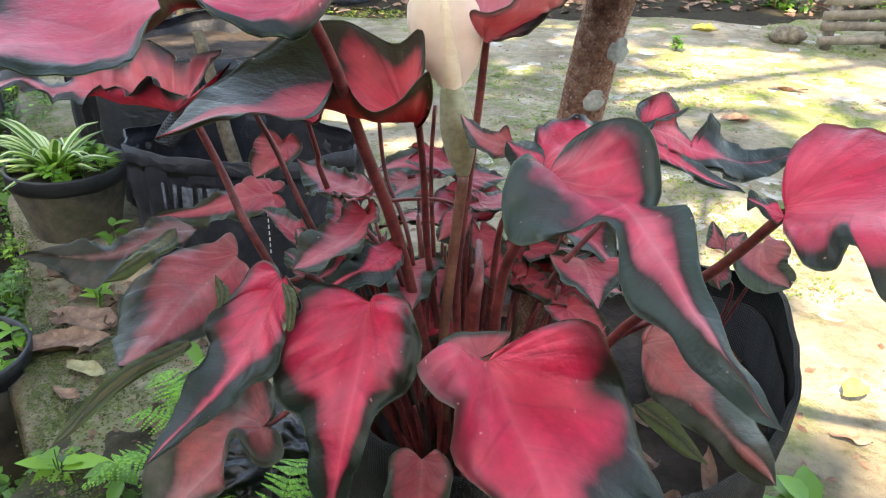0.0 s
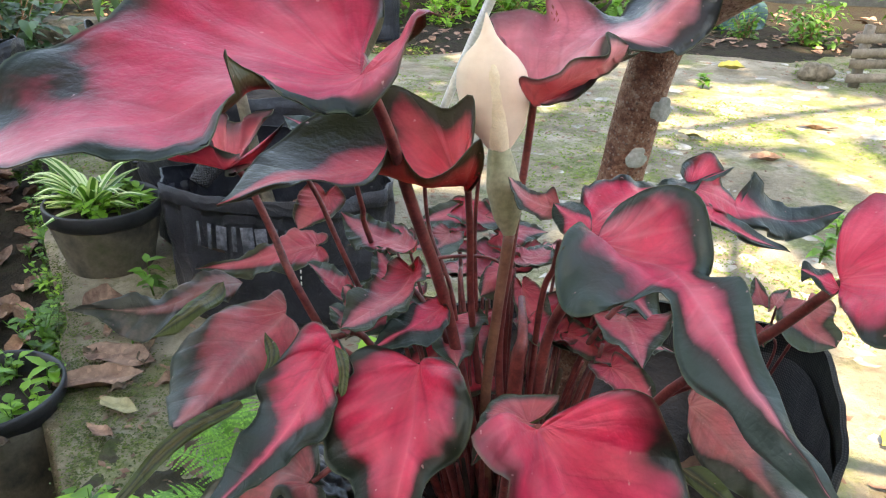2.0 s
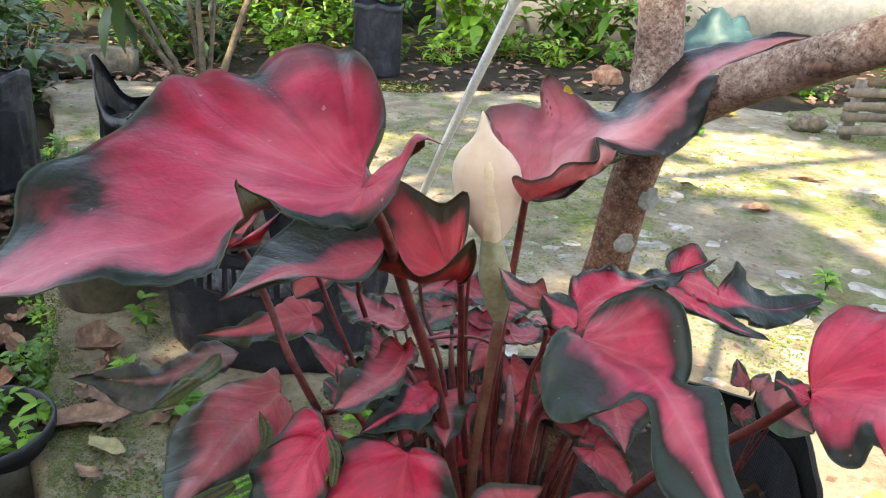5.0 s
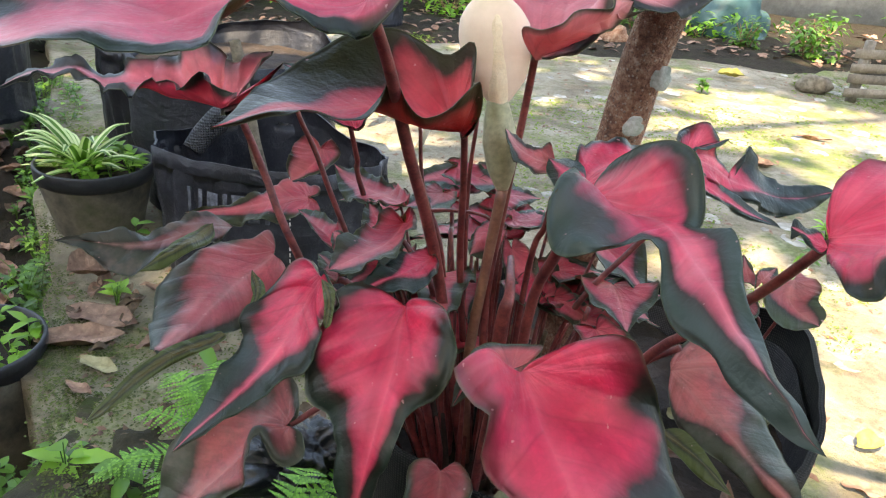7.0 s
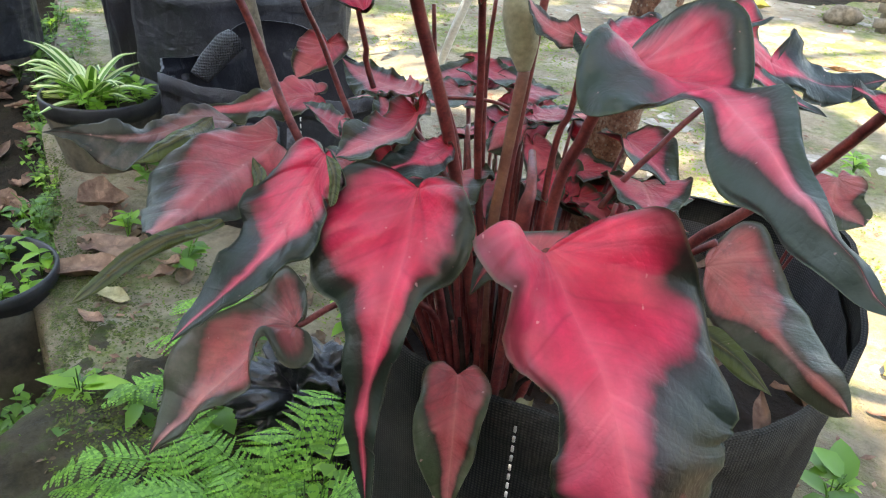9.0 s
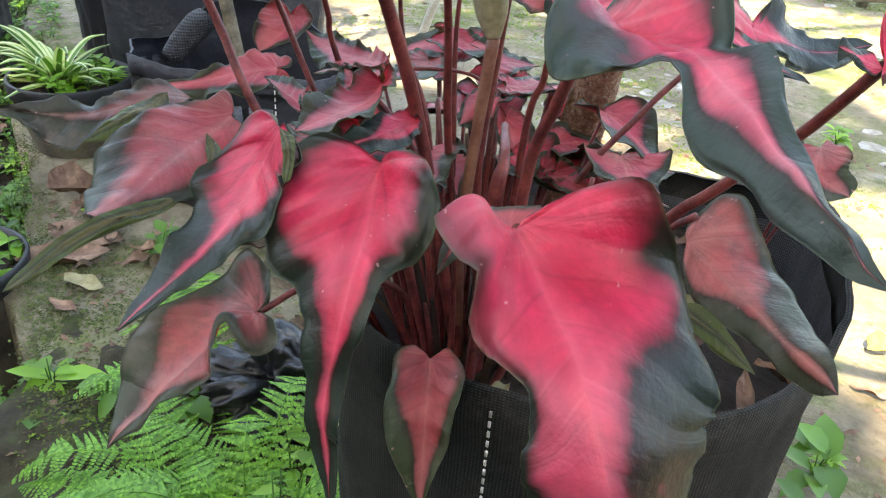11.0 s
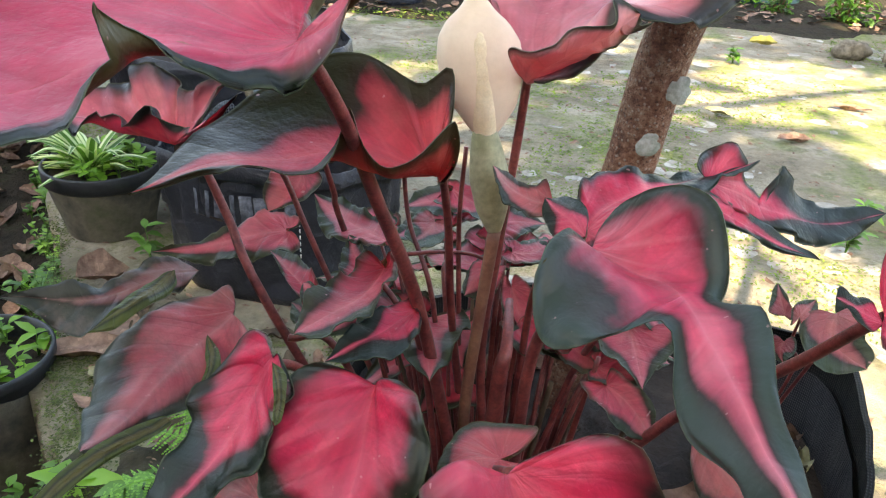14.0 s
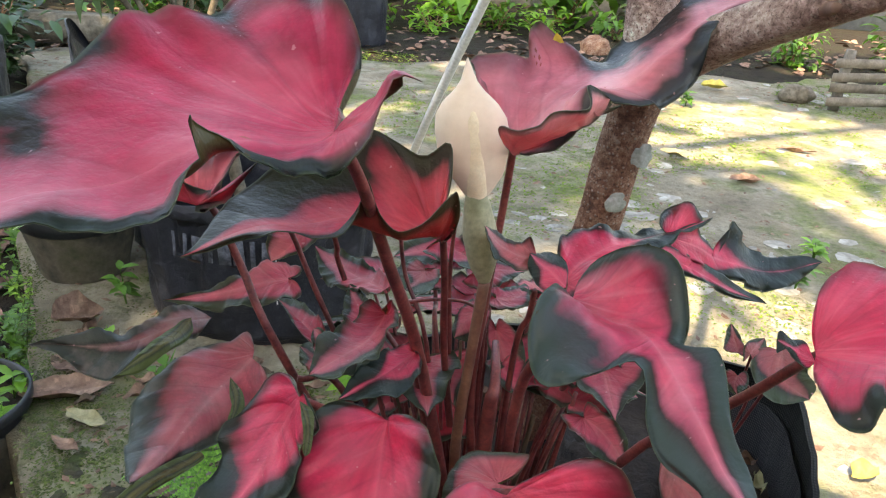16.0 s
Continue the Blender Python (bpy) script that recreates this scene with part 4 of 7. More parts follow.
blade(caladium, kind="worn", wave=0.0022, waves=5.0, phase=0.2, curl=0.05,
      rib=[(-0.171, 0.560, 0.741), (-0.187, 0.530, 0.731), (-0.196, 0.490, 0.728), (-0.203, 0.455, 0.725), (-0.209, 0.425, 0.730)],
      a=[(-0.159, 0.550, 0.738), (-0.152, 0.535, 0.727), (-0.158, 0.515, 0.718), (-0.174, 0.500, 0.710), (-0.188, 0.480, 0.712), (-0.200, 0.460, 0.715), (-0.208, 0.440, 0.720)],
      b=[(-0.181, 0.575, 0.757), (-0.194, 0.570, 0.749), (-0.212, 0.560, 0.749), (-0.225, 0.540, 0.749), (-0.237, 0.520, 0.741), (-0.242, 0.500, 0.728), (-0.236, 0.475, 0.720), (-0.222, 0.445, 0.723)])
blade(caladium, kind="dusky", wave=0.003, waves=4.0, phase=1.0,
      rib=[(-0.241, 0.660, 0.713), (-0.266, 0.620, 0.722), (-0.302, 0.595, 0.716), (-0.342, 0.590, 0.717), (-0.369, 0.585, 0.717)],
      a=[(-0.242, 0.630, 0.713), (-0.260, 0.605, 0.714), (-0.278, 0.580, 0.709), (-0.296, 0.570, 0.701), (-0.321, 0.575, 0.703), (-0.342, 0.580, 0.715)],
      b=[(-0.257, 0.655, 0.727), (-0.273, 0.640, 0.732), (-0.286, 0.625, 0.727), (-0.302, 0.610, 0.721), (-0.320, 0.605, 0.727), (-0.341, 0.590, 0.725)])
blade(caladium, kind="greyed", wave=0.0015, waves=3.0, phase=0.9,
      rib=[(0.064, 0.540, 0.826), (0.089, 0.515, 0.826), (0.110, 0.465, 0.834), (0.121, 0.402, 0.829), (0.131, 0.363, 0.820), (0.146, 0.338, 0.807), (0.160, 0.320, 0.794)],
      a=[(0.071, 0.565, 0.833), (0.083, 0.565, 0.851), (0.096, 0.550, 0.866), (0.109, 0.530, 0.877), (0.122, 0.512, 0.872), (0.125, 0.495, 0.852), (0.121, 0.475, 0.840), (0.133, 0.452, 0.852), (0.137, 0.430, 0.844), (0.136, 0.405, 0.833), (0.142, 0.382, 0.819), (0.149, 0.355, 0.807), (0.156, 0.333, 0.797)],
      b=[(0.052, 0.520, 0.842), (0.039, 0.485, 0.861), (0.032, 0.468, 0.856), (0.030, 0.455, 0.846), (0.036, 0.430, 0.833), (0.049, 0.425, 0.835), (0.070, 0.440, 0.834), (0.092, 0.455, 0.833), (0.099, 0.447, 0.827), (0.097, 0.420, 0.818), (0.101, 0.400, 0.808), (0.115, 0.380, 0.806), (0.127, 0.360, 0.797), (0.148, 0.333, 0.791)])
blade(caladium, kind="broad", wave=0.003, waves=4.0, phase=2.0,
      rib=[(0.204, 0.475, 0.838), (0.221, 0.450, 0.849), (0.237, 0.420, 0.859), (0.260, 0.400, 0.863), (0.283, 0.380, 0.865)],
      a=[(0.203, 0.485, 0.846), (0.209, 0.505, 0.859), (0.220, 0.520, 0.868), (0.236, 0.530, 0.875), (0.251, 0.530, 0.880), (0.268, 0.515, 0.880), (0.285, 0.485, 0.879), (0.291, 0.440, 0.873)],
      b=[(0.195, 0.455, 0.837), (0.191, 0.420, 0.837), (0.194, 0.408, 0.835), (0.200, 0.402, 0.837), (0.208, 0.405, 0.844), (0.210, 0.405, 0.852), (0.214, 0.395, 0.848), (0.220, 0.378, 0.833), (0.238, 0.370, 0.830), (0.258, 0.370, 0.844)])
blade(caladium, kind="bright", wave=0.001, waves=3.0, phase=2.0,
      rib=[(0.202, 0.470, 0.836), (0.194, 0.475, 0.838), (0.181, 0.480, 0.843)],
      a=[(0.195, 0.465, 0.834), (0.186, 0.475, 0.840), (0.181, 0.475, 0.837)],
      b=[(0.200, 0.485, 0.841), (0.191, 0.485, 0.842), (0.184, 0.485, 0.847)])
blade(caladium, kind="bright", wave=0.003, waves=4.0, phase=0.5,
      rib=[(0.162, 0.675, 0.824), (0.191, 0.690, 0.810), (0.230, 0.705, 0.792), (0.276, 0.725, 0.779), (0.324, 0.745, 0.784)],
      a=[(0.146, 0.675, 0.839), (0.161, 0.690, 0.846), (0.182, 0.700, 0.849), (0.191, 0.705, 0.823), (0.217, 0.715, 0.803), (0.230, 0.730, 0.824), (0.250, 0.735, 0.799), (0.269, 0.740, 0.787), (0.302, 0.745, 0.790)],
      b=[(0.154, 0.665, 0.817), (0.182, 0.675, 0.803), (0.223, 0.690, 0.784), (0.255, 0.700, 0.771), (0.284, 0.715, 0.768), (0.306, 0.730, 0.774)])
blade(caladium, kind="bright", wave=0.001, waves=3.0, phase=1.5,
      rib=[(0.136, 0.655, 0.825), (0.184, 0.670, 0.798), (0.222, 0.680, 0.777), (0.260, 0.690, 0.762)],
      a=[(0.145, 0.665, 0.827), (0.172, 0.675, 0.814), (0.203, 0.685, 0.796), (0.235, 0.690, 0.777)],
      b=[(0.141, 0.650, 0.821), (0.169, 0.660, 0.801), (0.199, 0.670, 0.786), (0.234, 0.680, 0.770)])
blade(caladium, kind="bright", wave=0.003, waves=4.0, phase=3.0,
      rib=[(0.065, 0.585, 0.821), (0.087, 0.615, 0.829), (0.114, 0.640, 0.830), (0.147, 0.665, 0.830), (0.199, 0.700, 0.836)],
      a=[(0.059, 0.620, 0.832), (0.067, 0.640, 0.837), (0.095, 0.660, 0.838), (0.123, 0.670, 0.830), (0.159, 0.685, 0.828)],
      b=[(0.047, 0.570, 0.818), (0.058, 0.565, 0.817), (0.079, 0.580, 0.827), (0.109, 0.610, 0.832), (0.144, 0.645, 0.830), (0.171, 0.675, 0.831)])
blade(caladium, kind="bright", wave=0.002, waves=3.0, phase=2.0,
      rib=[(0.063, 0.570, 0.821), (0.051, 0.585, 0.826), (0.036, 0.600, 0.832)],
      a=[(0.051, 0.565, 0.819), (0.041, 0.575, 0.820), (0.035, 0.590, 0.826)],
      b=[(0.065, 0.595, 0.828), (0.054, 0.610, 0.831), (0.044, 0.610, 0.829)])
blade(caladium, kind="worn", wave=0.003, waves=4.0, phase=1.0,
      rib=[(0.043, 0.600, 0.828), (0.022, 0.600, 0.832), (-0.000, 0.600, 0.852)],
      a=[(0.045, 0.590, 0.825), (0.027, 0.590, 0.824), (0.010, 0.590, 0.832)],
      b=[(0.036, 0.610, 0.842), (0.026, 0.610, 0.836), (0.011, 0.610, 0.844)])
blade(caladium, kind="skewed", wave=0.0015, waves=3.0, phase=0.0,
      rib=[(-0.033, 0.565, 0.856), (-0.062, 0.558, 0.864), (-0.099, 0.545, 0.872), (-0.142, 0.515, 0.875), (-0.182, 0.470, 0.869)],
      a=[(-0.021, 0.550, 0.879), (-0.025, 0.545, 0.899), (-0.039, 0.530, 0.882), (-0.053, 0.522, 0.875), (-0.070, 0.520, 0.889), (-0.078, 0.530, 0.907), (-0.084, 0.525, 0.896), (-0.096, 0.515, 0.877), (-0.123, 0.500, 0.875), (-0.160, 0.485, 0.874)],
      b=[(-0.028, 0.585, 0.886), (-0.031, 0.600, 0.915), (-0.050, 0.600, 0.903), (-0.073, 0.610, 0.911), (-0.092, 0.615, 0.917), (-0.125, 0.610, 0.913), (-0.147, 0.595, 0.899), (-0.166, 0.570, 0.885), (-0.178, 0.530, 0.877)])
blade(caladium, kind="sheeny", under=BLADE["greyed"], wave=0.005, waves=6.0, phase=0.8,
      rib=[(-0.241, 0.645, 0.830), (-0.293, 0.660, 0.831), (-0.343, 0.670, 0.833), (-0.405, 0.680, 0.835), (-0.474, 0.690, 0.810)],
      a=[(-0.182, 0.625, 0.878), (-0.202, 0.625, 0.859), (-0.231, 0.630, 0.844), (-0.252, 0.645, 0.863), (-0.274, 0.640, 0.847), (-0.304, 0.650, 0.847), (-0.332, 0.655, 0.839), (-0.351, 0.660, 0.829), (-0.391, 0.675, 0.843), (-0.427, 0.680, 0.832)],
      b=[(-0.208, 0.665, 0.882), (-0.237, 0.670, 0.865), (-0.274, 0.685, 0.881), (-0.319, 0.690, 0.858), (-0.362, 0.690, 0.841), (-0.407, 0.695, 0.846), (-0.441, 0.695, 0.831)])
blade(caladium, kind="shaded", wave=0.003, waves=4.0, phase=2.6,
      rib=[(-0.089, 0.470, 0.953), (-0.121, 0.435, 0.956), (-0.158, 0.410, 0.951), (-0.195, 0.370, 0.946), (-0.225, 0.335, 0.940), (-0.246, 0.310, 0.936)],
      a=[(-0.075, 0.480, 0.973), (-0.055, 0.465, 0.993), (-0.039, 0.450, 0.986), (-0.066, 0.450, 0.963), (-0.093, 0.440, 0.950), (-0.106, 0.425, 0.945), (-0.121, 0.410, 0.959), (-0.143, 0.390, 0.982), (-0.138, 0.390, 0.959), (-0.142, 0.375, 0.950), (-0.158, 0.350, 0.939), (-0.182, 0.345, 0.946), (-0.203, 0.325, 0.946)],
      b=[(-0.092, 0.500, 0.966), (-0.085, 0.530, 0.987), (-0.103, 0.560, 1.012), (-0.147, 0.590, 1.026), (-0.181, 0.580, 1.015), (-0.187, 0.560, 0.999), (-0.210, 0.550, 1.000), (-0.230, 0.520, 1.002), (-0.242, 0.470, 0.977), (-0.266, 0.420, 0.964), (-0.256, 0.380, 0.944)])
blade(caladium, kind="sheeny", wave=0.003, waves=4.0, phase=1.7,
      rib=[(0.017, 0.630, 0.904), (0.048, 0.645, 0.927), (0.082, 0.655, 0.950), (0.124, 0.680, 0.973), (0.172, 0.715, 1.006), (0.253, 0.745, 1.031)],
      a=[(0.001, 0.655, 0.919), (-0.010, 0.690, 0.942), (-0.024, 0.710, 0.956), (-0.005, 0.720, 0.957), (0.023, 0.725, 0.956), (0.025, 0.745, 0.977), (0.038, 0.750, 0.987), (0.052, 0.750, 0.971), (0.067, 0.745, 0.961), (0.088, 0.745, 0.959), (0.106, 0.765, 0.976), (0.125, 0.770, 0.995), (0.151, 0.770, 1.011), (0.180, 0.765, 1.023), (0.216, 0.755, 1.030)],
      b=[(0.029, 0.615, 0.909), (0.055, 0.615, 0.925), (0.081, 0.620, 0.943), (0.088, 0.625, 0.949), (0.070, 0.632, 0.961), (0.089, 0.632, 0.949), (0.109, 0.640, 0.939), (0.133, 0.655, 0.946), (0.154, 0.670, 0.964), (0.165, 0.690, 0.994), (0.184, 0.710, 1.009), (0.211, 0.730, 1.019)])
blade(caladium, kind="tan", wave=0.002, waves=3.5, phase=0.7,
      rib=[(0.157, 0.565, 0.676), (0.178, 0.540, 0.665), (0.197, 0.505, 0.659), (0.213, 0.470, 0.655), (0.226, 0.435, 0.653)],
      a=[(0.164, 0.580, 0.690), (0.181, 0.590, 0.705), (0.197, 0.588, 0.707), (0.207, 0.575, 0.692), (0.213, 0.560, 0.680), (0.220, 0.545, 0.669), (0.228, 0.520, 0.663), (0.233, 0.490, 0.658), (0.231, 0.455, 0.658)],
      b=[(0.156, 0.555, 0.663), (0.158, 0.535, 0.652), (0.168, 0.520, 0.644), (0.183, 0.505, 0.643), (0.198, 0.485, 0.641), (0.212, 0.465, 0.636), (0.222, 0.450, 0.639)])
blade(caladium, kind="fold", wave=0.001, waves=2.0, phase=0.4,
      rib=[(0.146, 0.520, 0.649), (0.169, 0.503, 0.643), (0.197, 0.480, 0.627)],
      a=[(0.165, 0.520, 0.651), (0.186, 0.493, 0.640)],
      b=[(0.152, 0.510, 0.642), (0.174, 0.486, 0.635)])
blade(caladium, kind="tan", wave=0.002, waves=4.0, phase=2.1,
      rib=[(-0.152, 0.520, 0.605), (-0.179, 0.510, 0.586), (-0.200, 0.490, 0.566), (-0.223, 0.475, 0.541), (-0.250, 0.460, 0.512)],
      a=[(-0.135, 0.510, 0.608), (-0.129, 0.500, 0.596), (-0.139, 0.492, 0.589), (-0.150, 0.490, 0.593), (-0.161, 0.498, 0.603), (-0.169, 0.505, 0.610), (-0.175, 0.500, 0.602), (-0.172, 0.475, 0.581), (-0.189, 0.472, 0.570), (-0.210, 0.467, 0.552), (-0.228, 0.462, 0.533)],
      b=[(-0.143, 0.530, 0.621), (-0.150, 0.545, 0.631), (-0.164, 0.555, 0.639), (-0.175, 0.555, 0.632), (-0.185, 0.550, 0.617), (-0.199, 0.545, 0.606), (-0.219, 0.535, 0.598), (-0.239, 0.525, 0.589), (-0.248, 0.510, 0.575), (-0.249, 0.495, 0.553), (-0.249, 0.475, 0.535)])
blade(caladium, kind="dull", wave=0.002, waves=4.0, phase=0.3,
      rib=[(-0.020, 0.525, 0.575), (-0.018, 0.490, 0.562), (-0.017, 0.472, 0.533), (-0.015, 0.455, 0.488)],
      a=[(-0.015, 0.528, 0.579), (-0.007, 0.528, 0.585), (0.004, 0.515, 0.582), (0.007, 0.500, 0.579), (0.002, 0.482, 0.560), (-0.001, 0.471, 0.537), (-0.009, 0.461, 0.515)],
      b=[(-0.026, 0.530, 0.579), (-0.036, 0.530, 0.583), (-0.046, 0.522, 0.580), (-0.046, 0.508, 0.571), (-0.049, 0.485, 0.560), (-0.045, 0.472, 0.540), (-0.034, 0.463, 0.519)])
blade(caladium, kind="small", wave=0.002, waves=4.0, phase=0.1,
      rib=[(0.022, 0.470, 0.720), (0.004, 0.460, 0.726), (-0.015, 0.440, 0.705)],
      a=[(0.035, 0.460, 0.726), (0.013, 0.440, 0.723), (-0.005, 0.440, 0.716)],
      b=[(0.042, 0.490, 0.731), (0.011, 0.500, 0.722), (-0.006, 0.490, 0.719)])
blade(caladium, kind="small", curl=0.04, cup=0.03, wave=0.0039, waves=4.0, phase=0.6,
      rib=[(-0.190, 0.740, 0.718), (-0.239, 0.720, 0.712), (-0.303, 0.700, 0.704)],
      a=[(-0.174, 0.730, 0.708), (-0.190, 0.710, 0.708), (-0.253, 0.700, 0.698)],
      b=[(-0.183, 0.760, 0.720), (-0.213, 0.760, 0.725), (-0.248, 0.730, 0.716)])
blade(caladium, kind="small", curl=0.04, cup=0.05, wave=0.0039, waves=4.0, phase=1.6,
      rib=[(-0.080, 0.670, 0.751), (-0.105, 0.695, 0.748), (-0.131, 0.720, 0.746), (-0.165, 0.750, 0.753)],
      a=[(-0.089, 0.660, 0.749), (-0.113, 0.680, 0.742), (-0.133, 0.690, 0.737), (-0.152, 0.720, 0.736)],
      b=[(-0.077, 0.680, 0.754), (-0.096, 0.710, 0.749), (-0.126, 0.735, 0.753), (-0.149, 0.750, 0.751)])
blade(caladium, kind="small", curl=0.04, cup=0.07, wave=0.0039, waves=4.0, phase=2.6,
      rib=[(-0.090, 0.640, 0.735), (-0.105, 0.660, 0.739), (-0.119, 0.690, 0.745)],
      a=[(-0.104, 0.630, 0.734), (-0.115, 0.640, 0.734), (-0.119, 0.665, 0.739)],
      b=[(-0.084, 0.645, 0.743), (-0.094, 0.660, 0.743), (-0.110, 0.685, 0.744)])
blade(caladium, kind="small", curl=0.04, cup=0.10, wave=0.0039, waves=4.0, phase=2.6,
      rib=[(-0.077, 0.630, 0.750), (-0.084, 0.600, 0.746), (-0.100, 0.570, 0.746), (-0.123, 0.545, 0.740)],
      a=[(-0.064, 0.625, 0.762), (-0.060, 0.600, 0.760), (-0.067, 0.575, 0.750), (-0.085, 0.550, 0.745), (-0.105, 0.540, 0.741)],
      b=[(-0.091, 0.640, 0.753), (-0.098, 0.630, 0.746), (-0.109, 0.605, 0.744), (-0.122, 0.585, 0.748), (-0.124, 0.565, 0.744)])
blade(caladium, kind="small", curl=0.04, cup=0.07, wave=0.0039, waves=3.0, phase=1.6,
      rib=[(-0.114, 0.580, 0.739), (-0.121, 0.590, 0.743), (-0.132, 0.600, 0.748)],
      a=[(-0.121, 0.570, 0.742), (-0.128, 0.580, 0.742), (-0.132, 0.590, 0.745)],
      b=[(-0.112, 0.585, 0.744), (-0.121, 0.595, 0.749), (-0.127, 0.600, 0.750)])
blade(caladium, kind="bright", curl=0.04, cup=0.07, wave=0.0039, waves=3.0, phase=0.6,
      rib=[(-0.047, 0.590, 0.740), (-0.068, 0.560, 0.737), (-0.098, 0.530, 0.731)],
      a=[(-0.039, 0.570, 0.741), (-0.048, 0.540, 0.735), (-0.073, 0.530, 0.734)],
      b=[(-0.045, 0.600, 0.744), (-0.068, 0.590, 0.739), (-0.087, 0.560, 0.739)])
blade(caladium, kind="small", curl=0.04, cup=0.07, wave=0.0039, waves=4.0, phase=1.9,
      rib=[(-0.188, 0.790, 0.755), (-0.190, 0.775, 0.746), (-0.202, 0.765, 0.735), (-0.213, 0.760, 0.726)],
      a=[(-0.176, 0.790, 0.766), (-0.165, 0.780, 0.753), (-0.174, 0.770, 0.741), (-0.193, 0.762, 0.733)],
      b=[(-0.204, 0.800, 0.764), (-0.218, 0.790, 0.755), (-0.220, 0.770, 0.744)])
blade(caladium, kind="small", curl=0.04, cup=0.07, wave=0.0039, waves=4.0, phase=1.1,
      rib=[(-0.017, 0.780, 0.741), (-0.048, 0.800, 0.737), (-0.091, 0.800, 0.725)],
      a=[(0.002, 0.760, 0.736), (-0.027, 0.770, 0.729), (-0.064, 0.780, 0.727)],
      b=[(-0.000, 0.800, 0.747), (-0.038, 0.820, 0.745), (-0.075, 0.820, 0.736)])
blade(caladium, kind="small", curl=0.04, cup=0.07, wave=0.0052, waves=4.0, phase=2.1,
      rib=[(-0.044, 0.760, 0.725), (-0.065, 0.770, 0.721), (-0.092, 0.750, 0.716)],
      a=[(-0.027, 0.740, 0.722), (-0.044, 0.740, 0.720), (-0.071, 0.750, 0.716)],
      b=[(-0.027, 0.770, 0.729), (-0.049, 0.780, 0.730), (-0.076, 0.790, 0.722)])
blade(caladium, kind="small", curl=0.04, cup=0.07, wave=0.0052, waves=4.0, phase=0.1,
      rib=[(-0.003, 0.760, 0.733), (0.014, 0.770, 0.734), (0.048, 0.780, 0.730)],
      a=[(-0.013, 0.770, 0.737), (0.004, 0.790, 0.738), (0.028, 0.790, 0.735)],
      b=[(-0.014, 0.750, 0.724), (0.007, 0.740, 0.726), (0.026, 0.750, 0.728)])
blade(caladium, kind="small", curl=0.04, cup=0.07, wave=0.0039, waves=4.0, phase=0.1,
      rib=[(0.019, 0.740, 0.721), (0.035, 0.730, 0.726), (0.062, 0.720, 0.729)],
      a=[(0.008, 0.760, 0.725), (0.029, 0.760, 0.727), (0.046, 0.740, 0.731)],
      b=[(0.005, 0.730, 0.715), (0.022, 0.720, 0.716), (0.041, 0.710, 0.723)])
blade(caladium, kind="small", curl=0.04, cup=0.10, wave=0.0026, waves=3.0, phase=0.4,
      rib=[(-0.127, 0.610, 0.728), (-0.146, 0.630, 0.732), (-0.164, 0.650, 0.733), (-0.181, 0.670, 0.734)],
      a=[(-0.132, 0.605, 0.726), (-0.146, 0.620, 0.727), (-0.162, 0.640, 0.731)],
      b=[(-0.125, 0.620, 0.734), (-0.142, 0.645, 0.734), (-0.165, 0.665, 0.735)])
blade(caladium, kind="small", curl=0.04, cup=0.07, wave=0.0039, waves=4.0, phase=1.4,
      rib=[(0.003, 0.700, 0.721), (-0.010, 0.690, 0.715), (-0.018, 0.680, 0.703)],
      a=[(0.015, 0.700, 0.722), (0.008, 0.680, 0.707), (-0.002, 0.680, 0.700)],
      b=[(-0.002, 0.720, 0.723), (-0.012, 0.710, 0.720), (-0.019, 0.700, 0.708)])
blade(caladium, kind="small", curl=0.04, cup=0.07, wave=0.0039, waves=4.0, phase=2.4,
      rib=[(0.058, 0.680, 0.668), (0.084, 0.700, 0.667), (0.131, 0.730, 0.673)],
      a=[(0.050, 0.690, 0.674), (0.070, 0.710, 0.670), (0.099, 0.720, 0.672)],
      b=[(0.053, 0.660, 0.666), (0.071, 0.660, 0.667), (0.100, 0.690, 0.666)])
blade(caladium, kind="small", curl=0.04, cup=0.07, wave=0.0052, waves=4.0, phase=0.9,
      rib=[(0.129, 0.700, 0.667), (0.137, 0.680, 0.667), (0.158, 0.670, 0.663)],
      a=[(0.130, 0.720, 0.673), (0.145, 0.710, 0.673), (0.154, 0.690, 0.670)],
      b=[(0.111, 0.690, 0.667), (0.119, 0.660, 0.669), (0.133, 0.650, 0.668)])
blade(caladium, kind="small", curl=0.04, cup=0.07, wave=0.0039, waves=4.0, phase=0.2,
      rib=[(0.095, 0.640, 0.674), (0.114, 0.630, 0.677), (0.140, 0.640, 0.681)],
      a=[(0.090, 0.650, 0.677), (0.108, 0.660, 0.672), (0.124, 0.650, 0.676)],
      b=[(0.086, 0.620, 0.674), (0.102, 0.610, 0.676), (0.119, 0.610, 0.678)])
blade(caladium, kind="small", curl=0.04, cup=0.07, wave=0.0026, waves=4.0, phase=1.2,
      rib=[(0.021, 0.690, 0.710), (0.027, 0.675, 0.700), (0.034, 0.660, 0.691), (0.046, 0.650, 0.680)],
      a=[(0.025, 0.700, 0.715), (0.042, 0.685, 0.709), (0.049, 0.670, 0.697), (0.047, 0.660, 0.687)],
      b=[(0.014, 0.700, 0.714), (0.013, 0.680, 0.702), (0.020, 0.660, 0.692), (0.035, 0.652, 0.683)])
